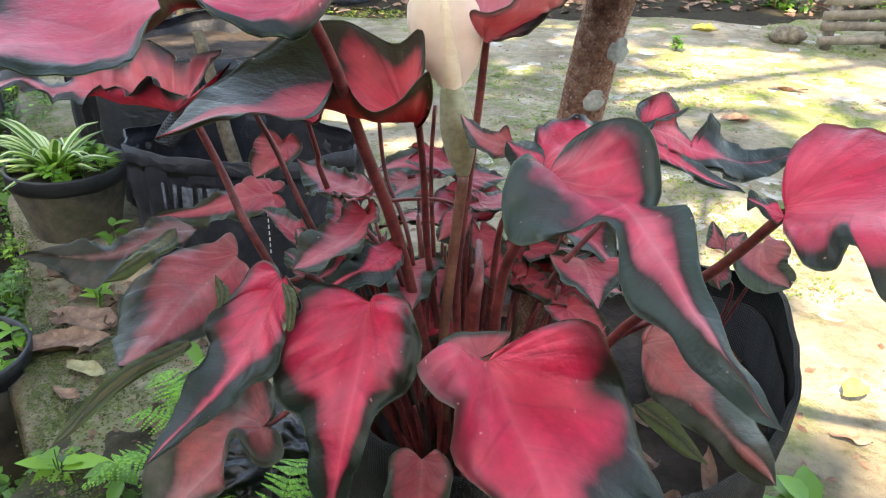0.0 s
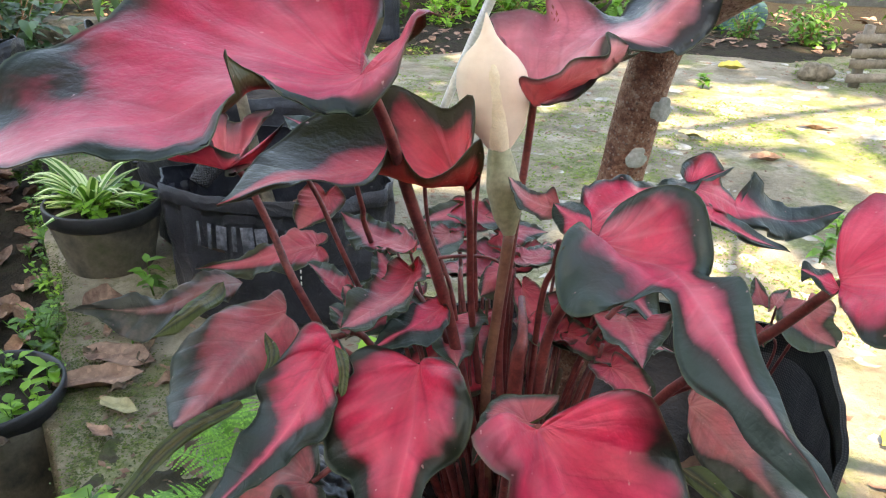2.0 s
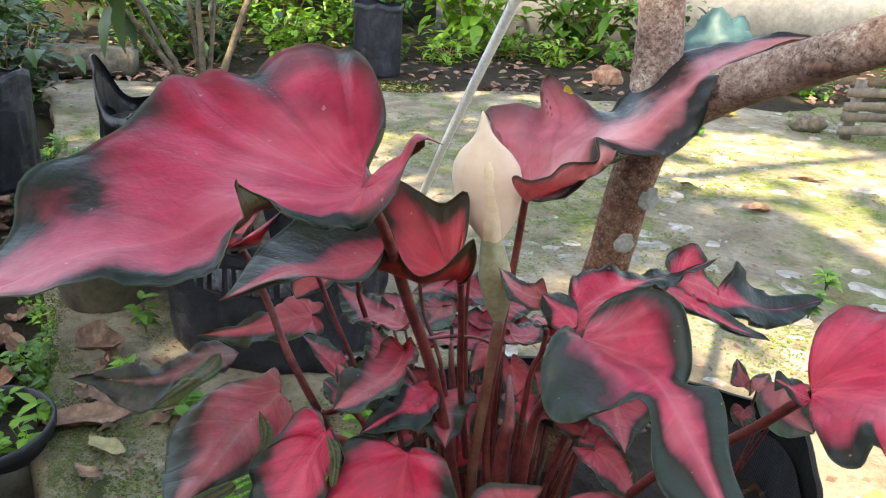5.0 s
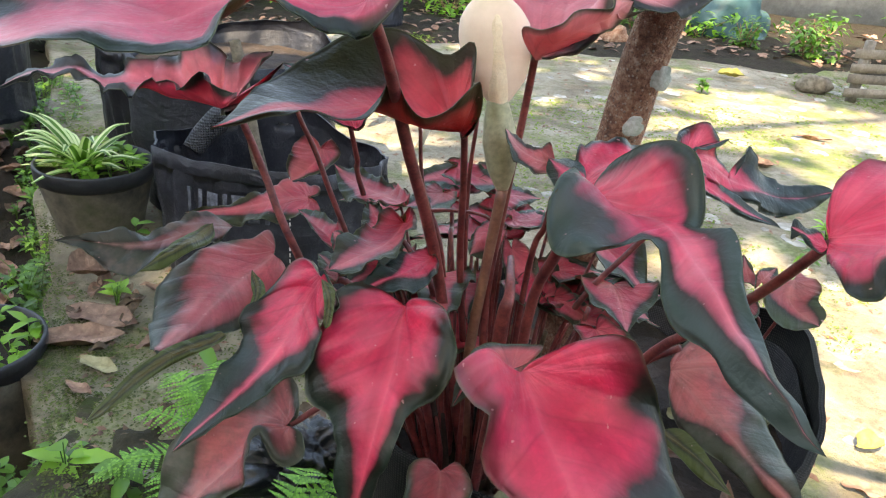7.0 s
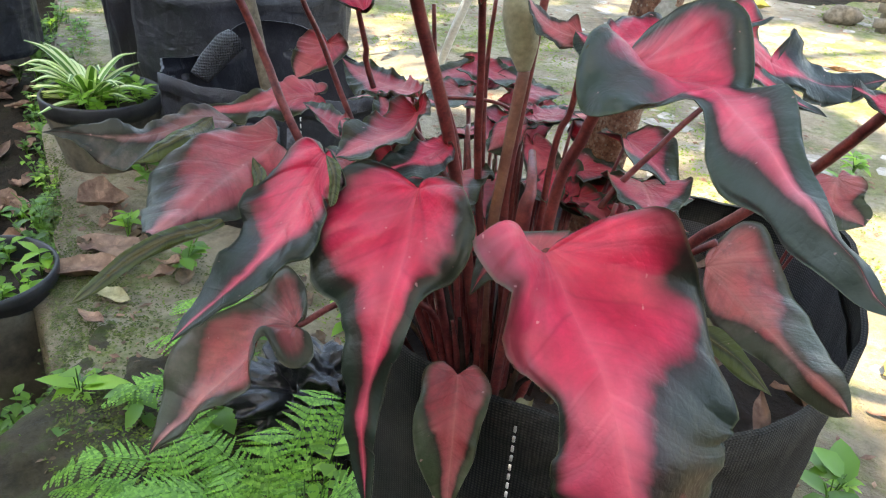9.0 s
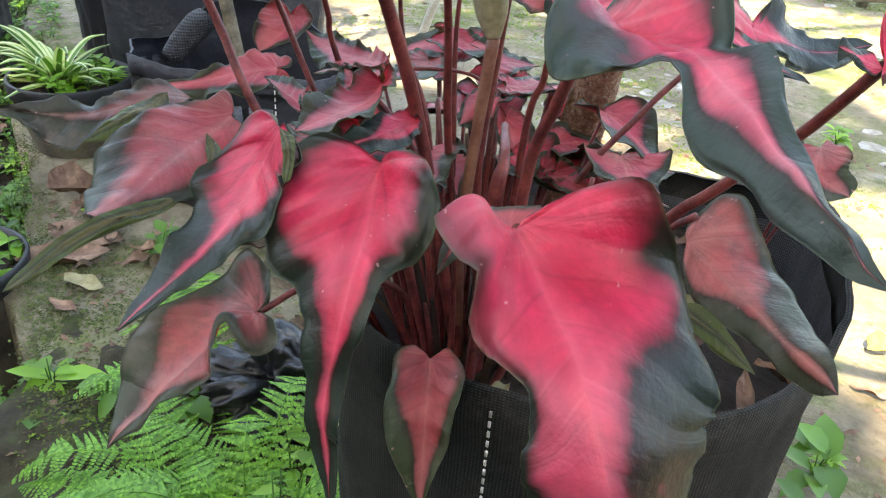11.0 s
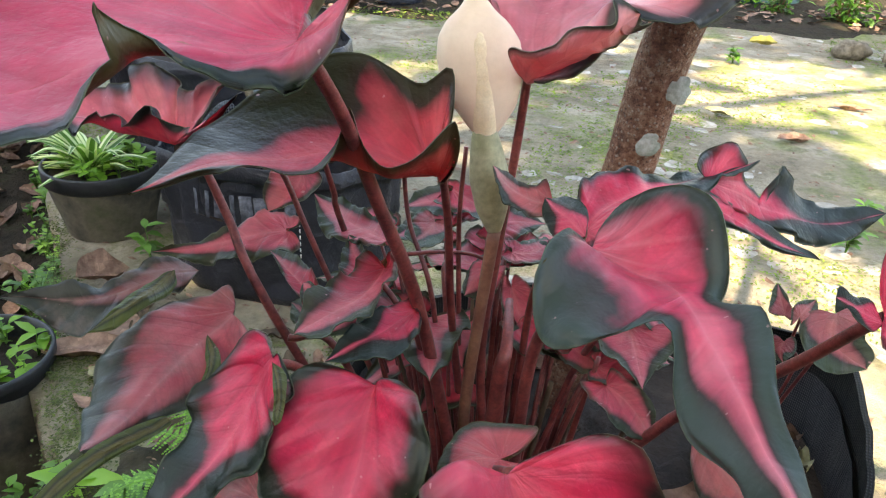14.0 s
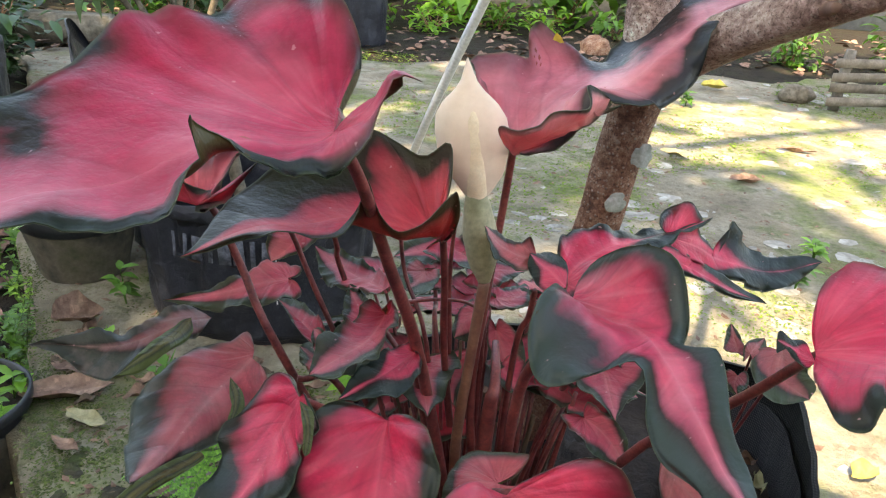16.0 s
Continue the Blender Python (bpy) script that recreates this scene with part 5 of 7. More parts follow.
blade(caladium, kind="small", curl=0.04, cup=0.07, wave=0.0039, waves=4.0, phase=0.2,
      rib=[(0.098, 0.600, 0.685), (0.114, 0.585, 0.681), (0.130, 0.565, 0.669)],
      a=[(0.102, 0.610, 0.694), (0.114, 0.600, 0.691), (0.131, 0.585, 0.683)],
      b=[(0.078, 0.600, 0.683), (0.094, 0.575, 0.680), (0.111, 0.565, 0.669)])
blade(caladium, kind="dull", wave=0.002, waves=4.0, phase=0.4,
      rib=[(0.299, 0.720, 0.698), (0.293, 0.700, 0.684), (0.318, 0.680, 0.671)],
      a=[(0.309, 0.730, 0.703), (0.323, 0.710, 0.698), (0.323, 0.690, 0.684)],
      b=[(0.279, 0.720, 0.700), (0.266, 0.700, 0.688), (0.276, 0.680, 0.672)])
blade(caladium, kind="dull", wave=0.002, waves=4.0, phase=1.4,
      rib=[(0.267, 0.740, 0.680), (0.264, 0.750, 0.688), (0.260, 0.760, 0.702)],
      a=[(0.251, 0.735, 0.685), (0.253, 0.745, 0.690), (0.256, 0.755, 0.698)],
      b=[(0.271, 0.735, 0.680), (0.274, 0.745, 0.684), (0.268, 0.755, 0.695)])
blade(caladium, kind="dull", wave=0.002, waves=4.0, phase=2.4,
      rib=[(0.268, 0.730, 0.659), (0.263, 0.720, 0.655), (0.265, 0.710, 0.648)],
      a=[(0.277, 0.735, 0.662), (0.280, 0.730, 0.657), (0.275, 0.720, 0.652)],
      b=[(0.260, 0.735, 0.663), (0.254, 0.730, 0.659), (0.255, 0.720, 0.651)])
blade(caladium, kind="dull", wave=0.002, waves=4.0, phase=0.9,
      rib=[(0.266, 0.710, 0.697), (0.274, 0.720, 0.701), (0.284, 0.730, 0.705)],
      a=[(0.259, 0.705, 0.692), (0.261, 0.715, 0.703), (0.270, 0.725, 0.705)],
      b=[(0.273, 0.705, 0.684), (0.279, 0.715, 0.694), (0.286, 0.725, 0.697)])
blade(caladium, kind="bright", curl=0.04, cup=0.03, wave=0.0026, waves=3.0, phase=0.7,
      rib=[(-0.132, 0.680, 0.813), (-0.151, 0.700, 0.826), (-0.180, 0.730, 0.837), (-0.221, 0.760, 0.848)],
      a=[(-0.146, 0.675, 0.817), (-0.163, 0.685, 0.821), (-0.180, 0.700, 0.828), (-0.204, 0.730, 0.840)],
      b=[(-0.120, 0.670, 0.825), (-0.113, 0.680, 0.836), (-0.128, 0.710, 0.847), (-0.166, 0.740, 0.853)])
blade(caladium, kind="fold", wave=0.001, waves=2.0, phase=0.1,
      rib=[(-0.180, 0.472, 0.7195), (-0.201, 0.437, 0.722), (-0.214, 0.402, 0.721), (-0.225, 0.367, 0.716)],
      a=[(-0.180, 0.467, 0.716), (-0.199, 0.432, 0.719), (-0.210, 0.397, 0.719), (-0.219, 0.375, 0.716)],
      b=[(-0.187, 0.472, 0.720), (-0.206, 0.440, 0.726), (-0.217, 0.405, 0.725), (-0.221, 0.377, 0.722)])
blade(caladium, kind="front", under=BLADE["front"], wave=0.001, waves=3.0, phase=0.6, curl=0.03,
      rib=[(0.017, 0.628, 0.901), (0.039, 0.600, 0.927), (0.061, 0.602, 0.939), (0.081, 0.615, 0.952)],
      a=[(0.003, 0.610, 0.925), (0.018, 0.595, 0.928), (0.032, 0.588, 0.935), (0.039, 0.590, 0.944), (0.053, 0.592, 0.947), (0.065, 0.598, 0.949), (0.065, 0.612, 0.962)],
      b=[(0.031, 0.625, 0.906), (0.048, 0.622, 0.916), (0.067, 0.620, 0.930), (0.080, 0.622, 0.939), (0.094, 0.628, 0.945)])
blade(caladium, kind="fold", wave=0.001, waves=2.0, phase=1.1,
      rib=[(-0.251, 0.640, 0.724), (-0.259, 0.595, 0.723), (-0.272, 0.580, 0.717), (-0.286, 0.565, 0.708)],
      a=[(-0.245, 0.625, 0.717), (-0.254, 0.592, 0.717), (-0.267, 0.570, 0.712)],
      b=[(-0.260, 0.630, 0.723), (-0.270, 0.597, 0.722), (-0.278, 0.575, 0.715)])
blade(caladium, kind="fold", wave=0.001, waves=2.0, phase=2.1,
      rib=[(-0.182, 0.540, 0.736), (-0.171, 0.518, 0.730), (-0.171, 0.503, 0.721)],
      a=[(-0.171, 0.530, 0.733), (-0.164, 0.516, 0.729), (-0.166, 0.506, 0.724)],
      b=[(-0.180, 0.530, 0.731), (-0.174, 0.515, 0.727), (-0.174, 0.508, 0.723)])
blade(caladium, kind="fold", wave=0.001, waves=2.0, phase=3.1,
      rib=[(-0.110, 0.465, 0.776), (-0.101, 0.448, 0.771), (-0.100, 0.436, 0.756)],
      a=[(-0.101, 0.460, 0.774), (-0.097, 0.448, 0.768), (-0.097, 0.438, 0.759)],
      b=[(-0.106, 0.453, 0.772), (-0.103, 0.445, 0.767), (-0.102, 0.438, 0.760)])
blade(caladium, kind="small", curl=0.04, cup=0.08, wave=0.004, waves=4.0, phase=0.3,
      rib=[(-0.042, 0.790, 0.752), (-0.022, 0.780, 0.746), (0.009, 0.770, 0.743)],
      a=[(-0.056, 0.800, 0.752), (-0.024, 0.800, 0.751), (-0.003, 0.785, 0.749)],
      b=[(-0.058, 0.770, 0.744), (-0.031, 0.760, 0.741), (-0.010, 0.750, 0.742)])
blade(caladium, kind="dull", curl=0.05, cup=0.08, wave=0.004, waves=4.0, phase=1.3,
      rib=[(-0.053, 0.750, 0.736), (-0.060, 0.730, 0.732), (-0.069, 0.720, 0.728)],
      a=[(-0.039, 0.750, 0.737), (-0.042, 0.720, 0.732), (-0.055, 0.710, 0.729)],
      b=[(-0.067, 0.770, 0.738), (-0.076, 0.750, 0.733), (-0.078, 0.730, 0.731)])
blade(caladium, kind="small", curl=0.05, cup=0.10, wave=0.004, waves=4.0, phase=2.3,
      rib=[(0.019, 0.720, 0.728), (0.035, 0.720, 0.729), (0.051, 0.740, 0.733)],
      a=[(0.012, 0.740, 0.727), (0.030, 0.740, 0.728), (0.046, 0.750, 0.730)],
      b=[(0.009, 0.710, 0.724), (0.032, 0.700, 0.726), (0.047, 0.710, 0.726)])
blade(caladium, kind="small", curl=0.05, cup=0.12, wave=0.004, waves=4.0, phase=0.9,
      rib=[(0.028, 0.660, 0.691), (0.036, 0.645, 0.688), (0.044, 0.630, 0.682)],
      a=[(0.039, 0.670, 0.698), (0.049, 0.660, 0.694), (0.051, 0.640, 0.689)],
      b=[(0.018, 0.670, 0.697), (0.018, 0.645, 0.690), (0.028, 0.630, 0.686)])
blade(caladium, kind="small", curl=0.05, cup=0.08, wave=0.004, waves=4.0, phase=1.9,
      rib=[(0.068, 0.680, 0.669), (0.080, 0.665, 0.670), (0.100, 0.650, 0.665)],
      a=[(0.072, 0.690, 0.676), (0.084, 0.685, 0.674), (0.098, 0.665, 0.671)],
      b=[(0.060, 0.675, 0.667), (0.067, 0.655, 0.666), (0.084, 0.645, 0.662)])
blade(caladium, kind="dull", curl=0.05, cup=0.08, wave=0.004, waves=4.0, phase=2.9,
      rib=[(-0.126, 0.600, 0.707), (-0.137, 0.620, 0.706), (-0.152, 0.630, 0.711)],
      a=[(-0.128, 0.590, 0.704), (-0.138, 0.600, 0.706), (-0.148, 0.610, 0.711)],
      b=[(-0.116, 0.600, 0.710), (-0.127, 0.620, 0.711), (-0.144, 0.640, 0.709)])
blade(caladium, kind="yellow", wave=0.0, waves=2.0, phase=0.1, curl=0.0,
      rib=[(0.048, 0.742, 0.977), (0.051, 0.742, 0.964), (0.058, 0.738, 0.950)],
      a=[(0.053, 0.742, 0.973), (0.059, 0.741, 0.963), (0.060, 0.739, 0.955)],
      b=[(0.046, 0.742, 0.973), (0.046, 0.742, 0.962), (0.053, 0.739, 0.954)])
petiole(caladium, [(0.000, 0.620, 0.500), (-0.042, 0.600, 0.723), (-0.069, 0.550, 0.845), (-0.079, 0.510, 0.908), (-0.086, 0.470, 0.950)], 0.0054, 0.0037)
petiole(caladium, [(0.005, 0.640, 0.500), (-0.023, 0.640, 0.694), (-0.028, 0.610, 0.797), (-0.030, 0.568, 0.857)], 0.0036, 0.0026)
petiole(caladium, [(-0.060, 0.620, 0.500), (-0.169, 0.620, 0.716), (-0.202, 0.640, 0.776), (-0.226, 0.648, 0.824), (-0.238, 0.645, 0.832)], 0.0040, 0.0029)
petiole(caladium, [(-0.040, 0.660, 0.500), (-0.144, 0.690, 0.719), (-0.172, 0.700, 0.781), (-0.188, 0.700, 0.814), (-0.200, 0.715, 0.839)], 0.0029, 0.0022)
petiole(caladium, [(-0.020, 0.670, 0.500), (-0.122, 0.700, 0.735), (-0.131, 0.690, 0.783), (-0.136, 0.680, 0.815)], 0.0029, 0.0022)
petiole(caladium, [(0.020, 0.630, 0.500), (0.002, 0.630, 0.667), (0.007, 0.645, 0.762), (0.014, 0.650, 0.847), (0.017, 0.645, 0.894), (0.017, 0.632, 0.904)], 0.0040, 0.0029)
petiole(caladium, [(0.035, 0.600, 0.500), (0.037, 0.580, 0.701), (0.049, 0.555, 0.772), (0.060, 0.540, 0.816), (0.064, 0.540, 0.826)], 0.0052, 0.0036)
petiole(caladium, [(0.050, 0.620, 0.490), (0.130, 0.565, 0.677), (0.159, 0.540, 0.729), (0.190, 0.515, 0.780), (0.204, 0.490, 0.821), (0.205, 0.476, 0.836)], 0.0044, 0.0035)
petiole(caladium, [(0.050, 0.650, 0.500), (0.079, 0.660, 0.654), (0.131, 0.680, 0.729), (0.166, 0.690, 0.769), (0.184, 0.690, 0.798)], 0.0032, 0.0022)
petiole(caladium, [(0.030, 0.640, 0.500), (0.035, 0.630, 0.718), (0.043, 0.620, 0.766), (0.044, 0.605, 0.798)], 0.0032, 0.0024)
petiole(caladium, [(0.050, 0.600, 0.490), (0.088, 0.600, 0.596), (0.135, 0.590, 0.659), (0.163, 0.575, 0.692)], 0.0036, 0.0029)
petiole(caladium, [(0.010, 0.580, 0.490), (0.014, 0.540, 0.626), (0.018, 0.470, 0.709), (0.027, 0.436, 0.742)], 0.0044, 0.0034)
petiole(caladium, [(-0.020, 0.600, 0.490), (-0.047, 0.560, 0.647), (-0.052, 0.510, 0.721), (-0.055, 0.488, 0.748)], 0.0040, 0.0032)
petiole(caladium, [(-0.030, 0.600, 0.490), (-0.085, 0.570, 0.667), (-0.109, 0.510, 0.739), (-0.113, 0.476, 0.766)], 0.0036, 0.0029)
petiole(caladium, [(-0.040, 0.620, 0.490), (-0.108, 0.610, 0.681), (-0.146, 0.600, 0.698)], 0.0034, 0.0029)
petiole(caladium, [(-0.030, 0.590, 0.490), (-0.050, 0.585, 0.592), (-0.110, 0.548, 0.618), (-0.147, 0.522, 0.606)], 0.0034, 0.0027)
petiole(caladium, [(-0.020, 0.570, 0.495), (-0.021, 0.545, 0.540), (-0.020, 0.526, 0.573)], 0.0027, 0.0021)
petiole(caladium, [(0.015, 0.600, 0.490), (0.017, 0.600, 0.670), (0.021, 0.610, 0.704), (0.020, 0.660, 0.715)], 0.0084, 0.0032)
petiole(caladium, [(-0.020, 0.610, 0.500), (-0.042, 0.610, 0.684), (-0.067, 0.625, 0.724), (-0.088, 0.632, 0.744)], 0.0029, 0.0022)
petiole(caladium, [(0.010, 0.650, 0.500), (0.009, 0.690, 0.691), (0.015, 0.740, 0.724)], 0.0027, 0.0021)
petiole(caladium, [(-0.005, 0.660, 0.500), (-0.036, 0.700, 0.692), (-0.040, 0.740, 0.705), (-0.044, 0.762, 0.726)], 0.0027, 0.0021)
petiole(caladium, [(-0.020, 0.650, 0.500), (-0.041, 0.660, 0.699), (-0.068, 0.690, 0.763), (-0.076, 0.700, 0.821)], 0.0024, 0.0018)
petiole(caladium, [(-0.010, 0.660, 0.500), (-0.021, 0.670, 0.690), (-0.026, 0.680, 0.772), (-0.024, 0.680, 0.835)], 0.0024, 0.0018)
petiole(caladium, [(-0.061, 0.630, 0.764), (-0.037, 0.645, 0.761), (-0.012, 0.655, 0.756), (0.006, 0.660, 0.745)], 0.0018, 0.0013)
petiole(caladium, [(0.270, 0.760, 0.500), (0.298, 0.745, 0.614), (0.308, 0.735, 0.663), (0.308, 0.730, 0.678)], 0.0020, 0.0014)
petiole(caladium, [(0.270, 0.760, 0.500), (0.290, 0.745, 0.620), (0.281, 0.745, 0.647), (0.280, 0.740, 0.678)], 0.0018, 0.0013)


def flower():
    """A cream hood round a spike, on an olive tube and stalk."""
    top, neck, low = Vector((-0.024, 0.655, 0.966)), Vector((-0.008, 0.628, 0.862)), Vector((0.004, 0.620, 0.795))
    axis = (top - neck).normalized()
    # the hood: a closed cream bulb with a drawn-out point, flatter from front to back
    bm = bmesh.new()
    side = Vector((1, 0.1, 0)).normalized()
    front = axis.cross(side).normalized()
    if front.y > 0:
        front = -front
    prof = [(-0.001, 0.0058), (0.0, 0.0062), (0.08, 0.0125), (0.2, 0.0212), (0.34, 0.0258), (0.48, 0.0275), (0.60, 0.0255), (0.70, 0.0195), (0.77, 0.0115), (0.84, 0.0062), (0.92, 0.0032), (1.0, 0.0005)]
    height = (top - neck).length
    rows = []
    for k in range(33):
        w = k / 32
        r = np.interp(w, [p[0] for p in prof], [p[1] for p in prof])
        row = []
        for j in range(40):
            a = 2 * math.pi * j / 40
            seam = 1 - 0.10 * math.exp(-(((a - 2.5) / 0.16) ** 2)) * math.sin(w * math.pi)
            flat = 0.72 if math.cos(a) > 0 else 0.85
            row.append(bm.verts.new(neck + axis * height * w + (front * math.cos(a) * flat + side * math.sin(a) * 1.07) * r * seam * (1 + 0.03 * noise.noise(Vector((math.cos(a), math.sin(a), w * 4))))))
        rows.append(row)
    for ra, rb in zip(rows, rows[1:]):
        for j in range(40):
            bm.faces.new((ra[j], ra[(j + 1) % 40], rb[(j + 1) % 40], rb[j]))
    bm.faces.new(rows[-1])
    part("spathe", bm, SPATHE, caladium, "cream hood of the flower")
    # the spike shows as a raised ridge in the hood's front
    at = lambda w, d: neck + axis * height * w + front * (np.interp(w, [p[0] for p in prof], [p[1] for p in prof]) * 0.72 - d)
    bm = tube(bmesh.new(), [at(0.02, 0.004), at(0.18, 0.0068), at(0.36, 0.0072), at(0.52, 0.0064), at(0.60, 0.0062), at(0.625, 0.0080)], [0.0075, 0.0084, 0.0082, 0.0074, 0.0062, 0.0020], 18, 40, 0.16)
    part("spadix", bm, SPADIX, caladium, "pale yellow flower spike")
    bm = tube(bmesh.new(), [low, low + (neck - low) * 0.25, low + (neck - low) * 0.6, neck, neck + axis * 0.006], [0.0052, 0.0115, 0.0142, 0.0095, 0.0066], 18, 26, 0.06)
    part("spathe_tube", bm, SPATHE_TUBE, caladium, "olive green swollen flower tube")
    bm = tube(bmesh.new(), [(0.0, 0.615, 0.50), (-0.008, 0.618, 0.62), (-0.002, 0.62, 0.72), tuple(low)], [0.0058, 0.0050, 0.0046, 0.0050], 12, 24, 0.06)
    part("flower_stalk", bm, STEM_GREEN, caladium)


flower()


# ---- simple leaves, weeds, ferns ----
def leaflet(bm, base, way, up, length, width, droop=0.2, slot=0, fold=0.15):
    """Adds an ovate leaf of two folded halves."""
    way, up = Vector(way).normalized(), Vector(up).normalized()
    side = way.cross(up).normalized()
    up = side.cross(way)
    ribs, a, b = [], [], []
    for k, w in ((0, 0.06), (0.25, 0.85), (0.55, 1.0), (0.82, 0.5), (1, 0.0)):
        c = Vector(base) + way * length * k - up * droop * length * k * k
        ribs.append(bm.verts.new(c))
        a.append(bm.verts.new(c + side * width / 2 * w + up * fold * width * w) if 0 < w else ribs[-1])
        b.append(bm.verts.new(c - side * width / 2 * w + up * fold * width * w) if 0 < w else ribs[-1])
    for k in range(4):
        for q, flip in ((a, False), (b, True)):
            vs = [ribs[k], q[k], q[k + 1], ribs[k + 1]]
            vs = [v for n, v in enumerate(vs) if v not in vs[:n]]
            f = bm.faces.new(vs[::-1] if flip else vs)
            f.material_index = slot


def weed(name, at, count, height, size, material, label, rng, stems=4):
    """A small upright weed: a few stalks with leaves along them."""
    t = thing(name, at, label, "weed")
    bm = bmesh.new()
    for _ in range(stems):
        a, lean = rng.uniform(0, 6.28), rng.uniform(0.1, 0.5)
        h = height * rng.uniform(0.6, 1.1)
        line = [Vector((0, 0, -0.01)), Vector((math.cos(a) * lean * h * 0.4, math.sin(a) * lean * h * 0.4, h * 0.55)), Vector((math.cos(a) * lean * h, math.sin(a) * lean * h, h))]
        part("stalk", tube(bmesh.new(), line, [0.0018, 0.001], 5, 6), G_MID, t)
        for k in range(count // stems):
            w = rng.uniform(0.25, 1.0)
            p = smooth_path(line, 20)[int(w * 19)]
            b = rng.uniform(0, 6.28)
            leaflet(bm, p, (math.cos(b), math.sin(b), rng.uniform(0.0, 0.7)), (0, 0, 1), size * rng.uniform(0.6, 1.2), size * rng.uniform(0.4, 0.65), rng.uniform(0.1, 0.5))
    part("foliage", bm, material, t)
    return t


def fern(at, fronds, length, rng, lean=None, lift=1.0):
    t = thing("fern", at, "bright green fern with feathered fronds", "fern", "ferns by the planter")
    for f in range(fronds):
        a = (2 * math.pi * f / fronds + rng.uniform(-0.4, 0.4)) if lean is None else lean + rng.uniform(-1.1, 1.1)
        ln = length * rng.uniform(0.75, 1.1)
        d = Vector((math.cos(a), math.sin(a), 0))
        rise = lift * rng.uniform(0.30, 0.70)
        line = smooth_path([(0, 0, 0), tuple(d * ln * 0.35 + Vector((0, 0, ln * rise * 0.8))), tuple(d * ln * 0.75 + Vector((0, 0, ln * rise))), tuple(d * ln * 1.05 + Vector((0, 0, ln * rise * 0.72)))], 60)
        bm = bmesh.new()
        tube(bm, line[::6], [0.0016, 0.0005], 5, 14)
        count = max(12, int(ln / 0.0105))
        for k in range(count):
            w0 = 0.16 + 0.83 * k / count
            i = min(58, int(w0 * 59))
            p, fw = Vector(line[i]), Vector(line[i + 1] - line[i]).normalized()
            side = fw.cross(Vector((0, 0, 1))).normalized()
            up = side.cross(fw)
            w = (math.sin(math.pi * (0.12 + 0.88 * k / count) ** 0.7)) * ln * 0.21 + 0.003
            for s in (-1, 1):
                way = (side * s + fw * rng.uniform(0.25, 0.5) - up * rng.uniform(0.0, 0.25)).normalized()
                cross = up.cross(way)
                m = max(3, int(w / 0.0048))
                for j in range(m):
                    g = j / m
                    c = p + way * w * g - up * 0.18 * w * g * g
                    lw = 0.0046 * (1 - g) ** 0.7 + 0.0007
                    for e in (-1, 1):
                        vs = [bm.verts.new(v) for v in (c, c + cross * e * lw + way * lw * 0.25, c + cross * e * lw * 0.75 + way * lw * 1.0, c + way * (w / m))]
                        bm.faces.new(vs if e > 0 else vs[::-1])
        part("frond", bm, G_FERN, t)
    return t


def fallen_leaf(at, length, width, yaw, material, label, rng, curl=0.25, tilt=(0, 0), group="fallen leaves"):
    bm = bmesh.new()
    n = 12
    for layer in (0, 1):
        rows = []
        for i in range(n + 1):
            u = i / n
            w = width / 2 * math.sin(math.pi * u**0.8) ** 0.8 + 0.0008
            rows.append([bm.verts.new((length * (u - 0.5), w * v, curl * (abs(v) ** 2) * w + curl * 0.35 * length * (u - 0.45) ** 2 + 0.004 * math.sin(u * 9 + v * 2) * abs(v) + 0.22 * width * noise.noise(Vector((u * 5 + yaw, v * 2.2, at[0] * 9))) * math.sin(math.pi * u) + 0.004 - 0.0009 * layer)) for v in (-1, -0.6, -0.2, 0, 0.2, 0.6, 1)])
        for a, b in zip(rows, rows[1:]):
            for k in range(6):
                q = (a[k], a[k + 1], b[k + 1], b[k])
                bm.faces.new(q if layer == 0 else q[::-1])
    ob = tagged(part("fallen_leaf", bm, material), label, "leaf", group)
    ob.matrix_world = pose(at[0], at[1], at[2], tilt[0], tilt[1], yaw)
    return ob


# ---- pots ----
def round_pot(at, r0, r1, h, body, label, soil_drop=0.04, lip=0.03):
    t = thing("flower_pot", at, label, "pot", "black plastic pots")
    prof = [(r0, 0), (r0 + 0.004, 0.01)] + [(r0 + (r1 - r0) * k / 6, (h - lip) * k / 6) for k in range(1, 7)]
    part("body", lathe(prof, 48, lambda a, i, r, z: ((r + 0.002 * noise.noise(Vector((math.cos(a) * 2, math.sin(a) * 2, z * 6)))) * math.cos(a), (r + 0.002 * noise.noise(Vector((math.cos(a) * 2, math.sin(a) * 2, z * 6)))) * math.sin(a), z), "", False), body, t)
    part("rim", lathe([(r1 - 0.004, h - soil_drop - 0.02), (r1 + 0.001, h - lip - 0.002), (r1 + 0.006, h - lip), (r1 + 0.008, h - 0.004), (r1 + 0.005, h), (r1 - 0.002, h - 0.002), (r1 - 0.006, h - 0.03), (r1 - 0.008, h - soil_drop - 0.01)], 48, None, "", False), PLASTIC, t)
    bm = bmesh.new()
    bmesh.ops.create_circle(bm, cap_ends=True, segments=40, radius=r1 - 0.006, matrix=pose(0, 0, h - soil_drop))
    part("soil", bm, SOIL, t, "dark moist soil")
    return t


rng = random.Random(7)
spider_pot = round_pot((-1.175, 2.075, 0.0), 0.122, 0.160, 0.208, POT_DIRTY, "round black plastic pot with a dusty side on the yard", 0.035, 0.045)
left_pot = round_pot((-1.108, 1.357, -0.28), 0.143, 0.153, 0.315, POT_DIRTY, "black plastic pot full of seedlings beside the yard", 0.055)


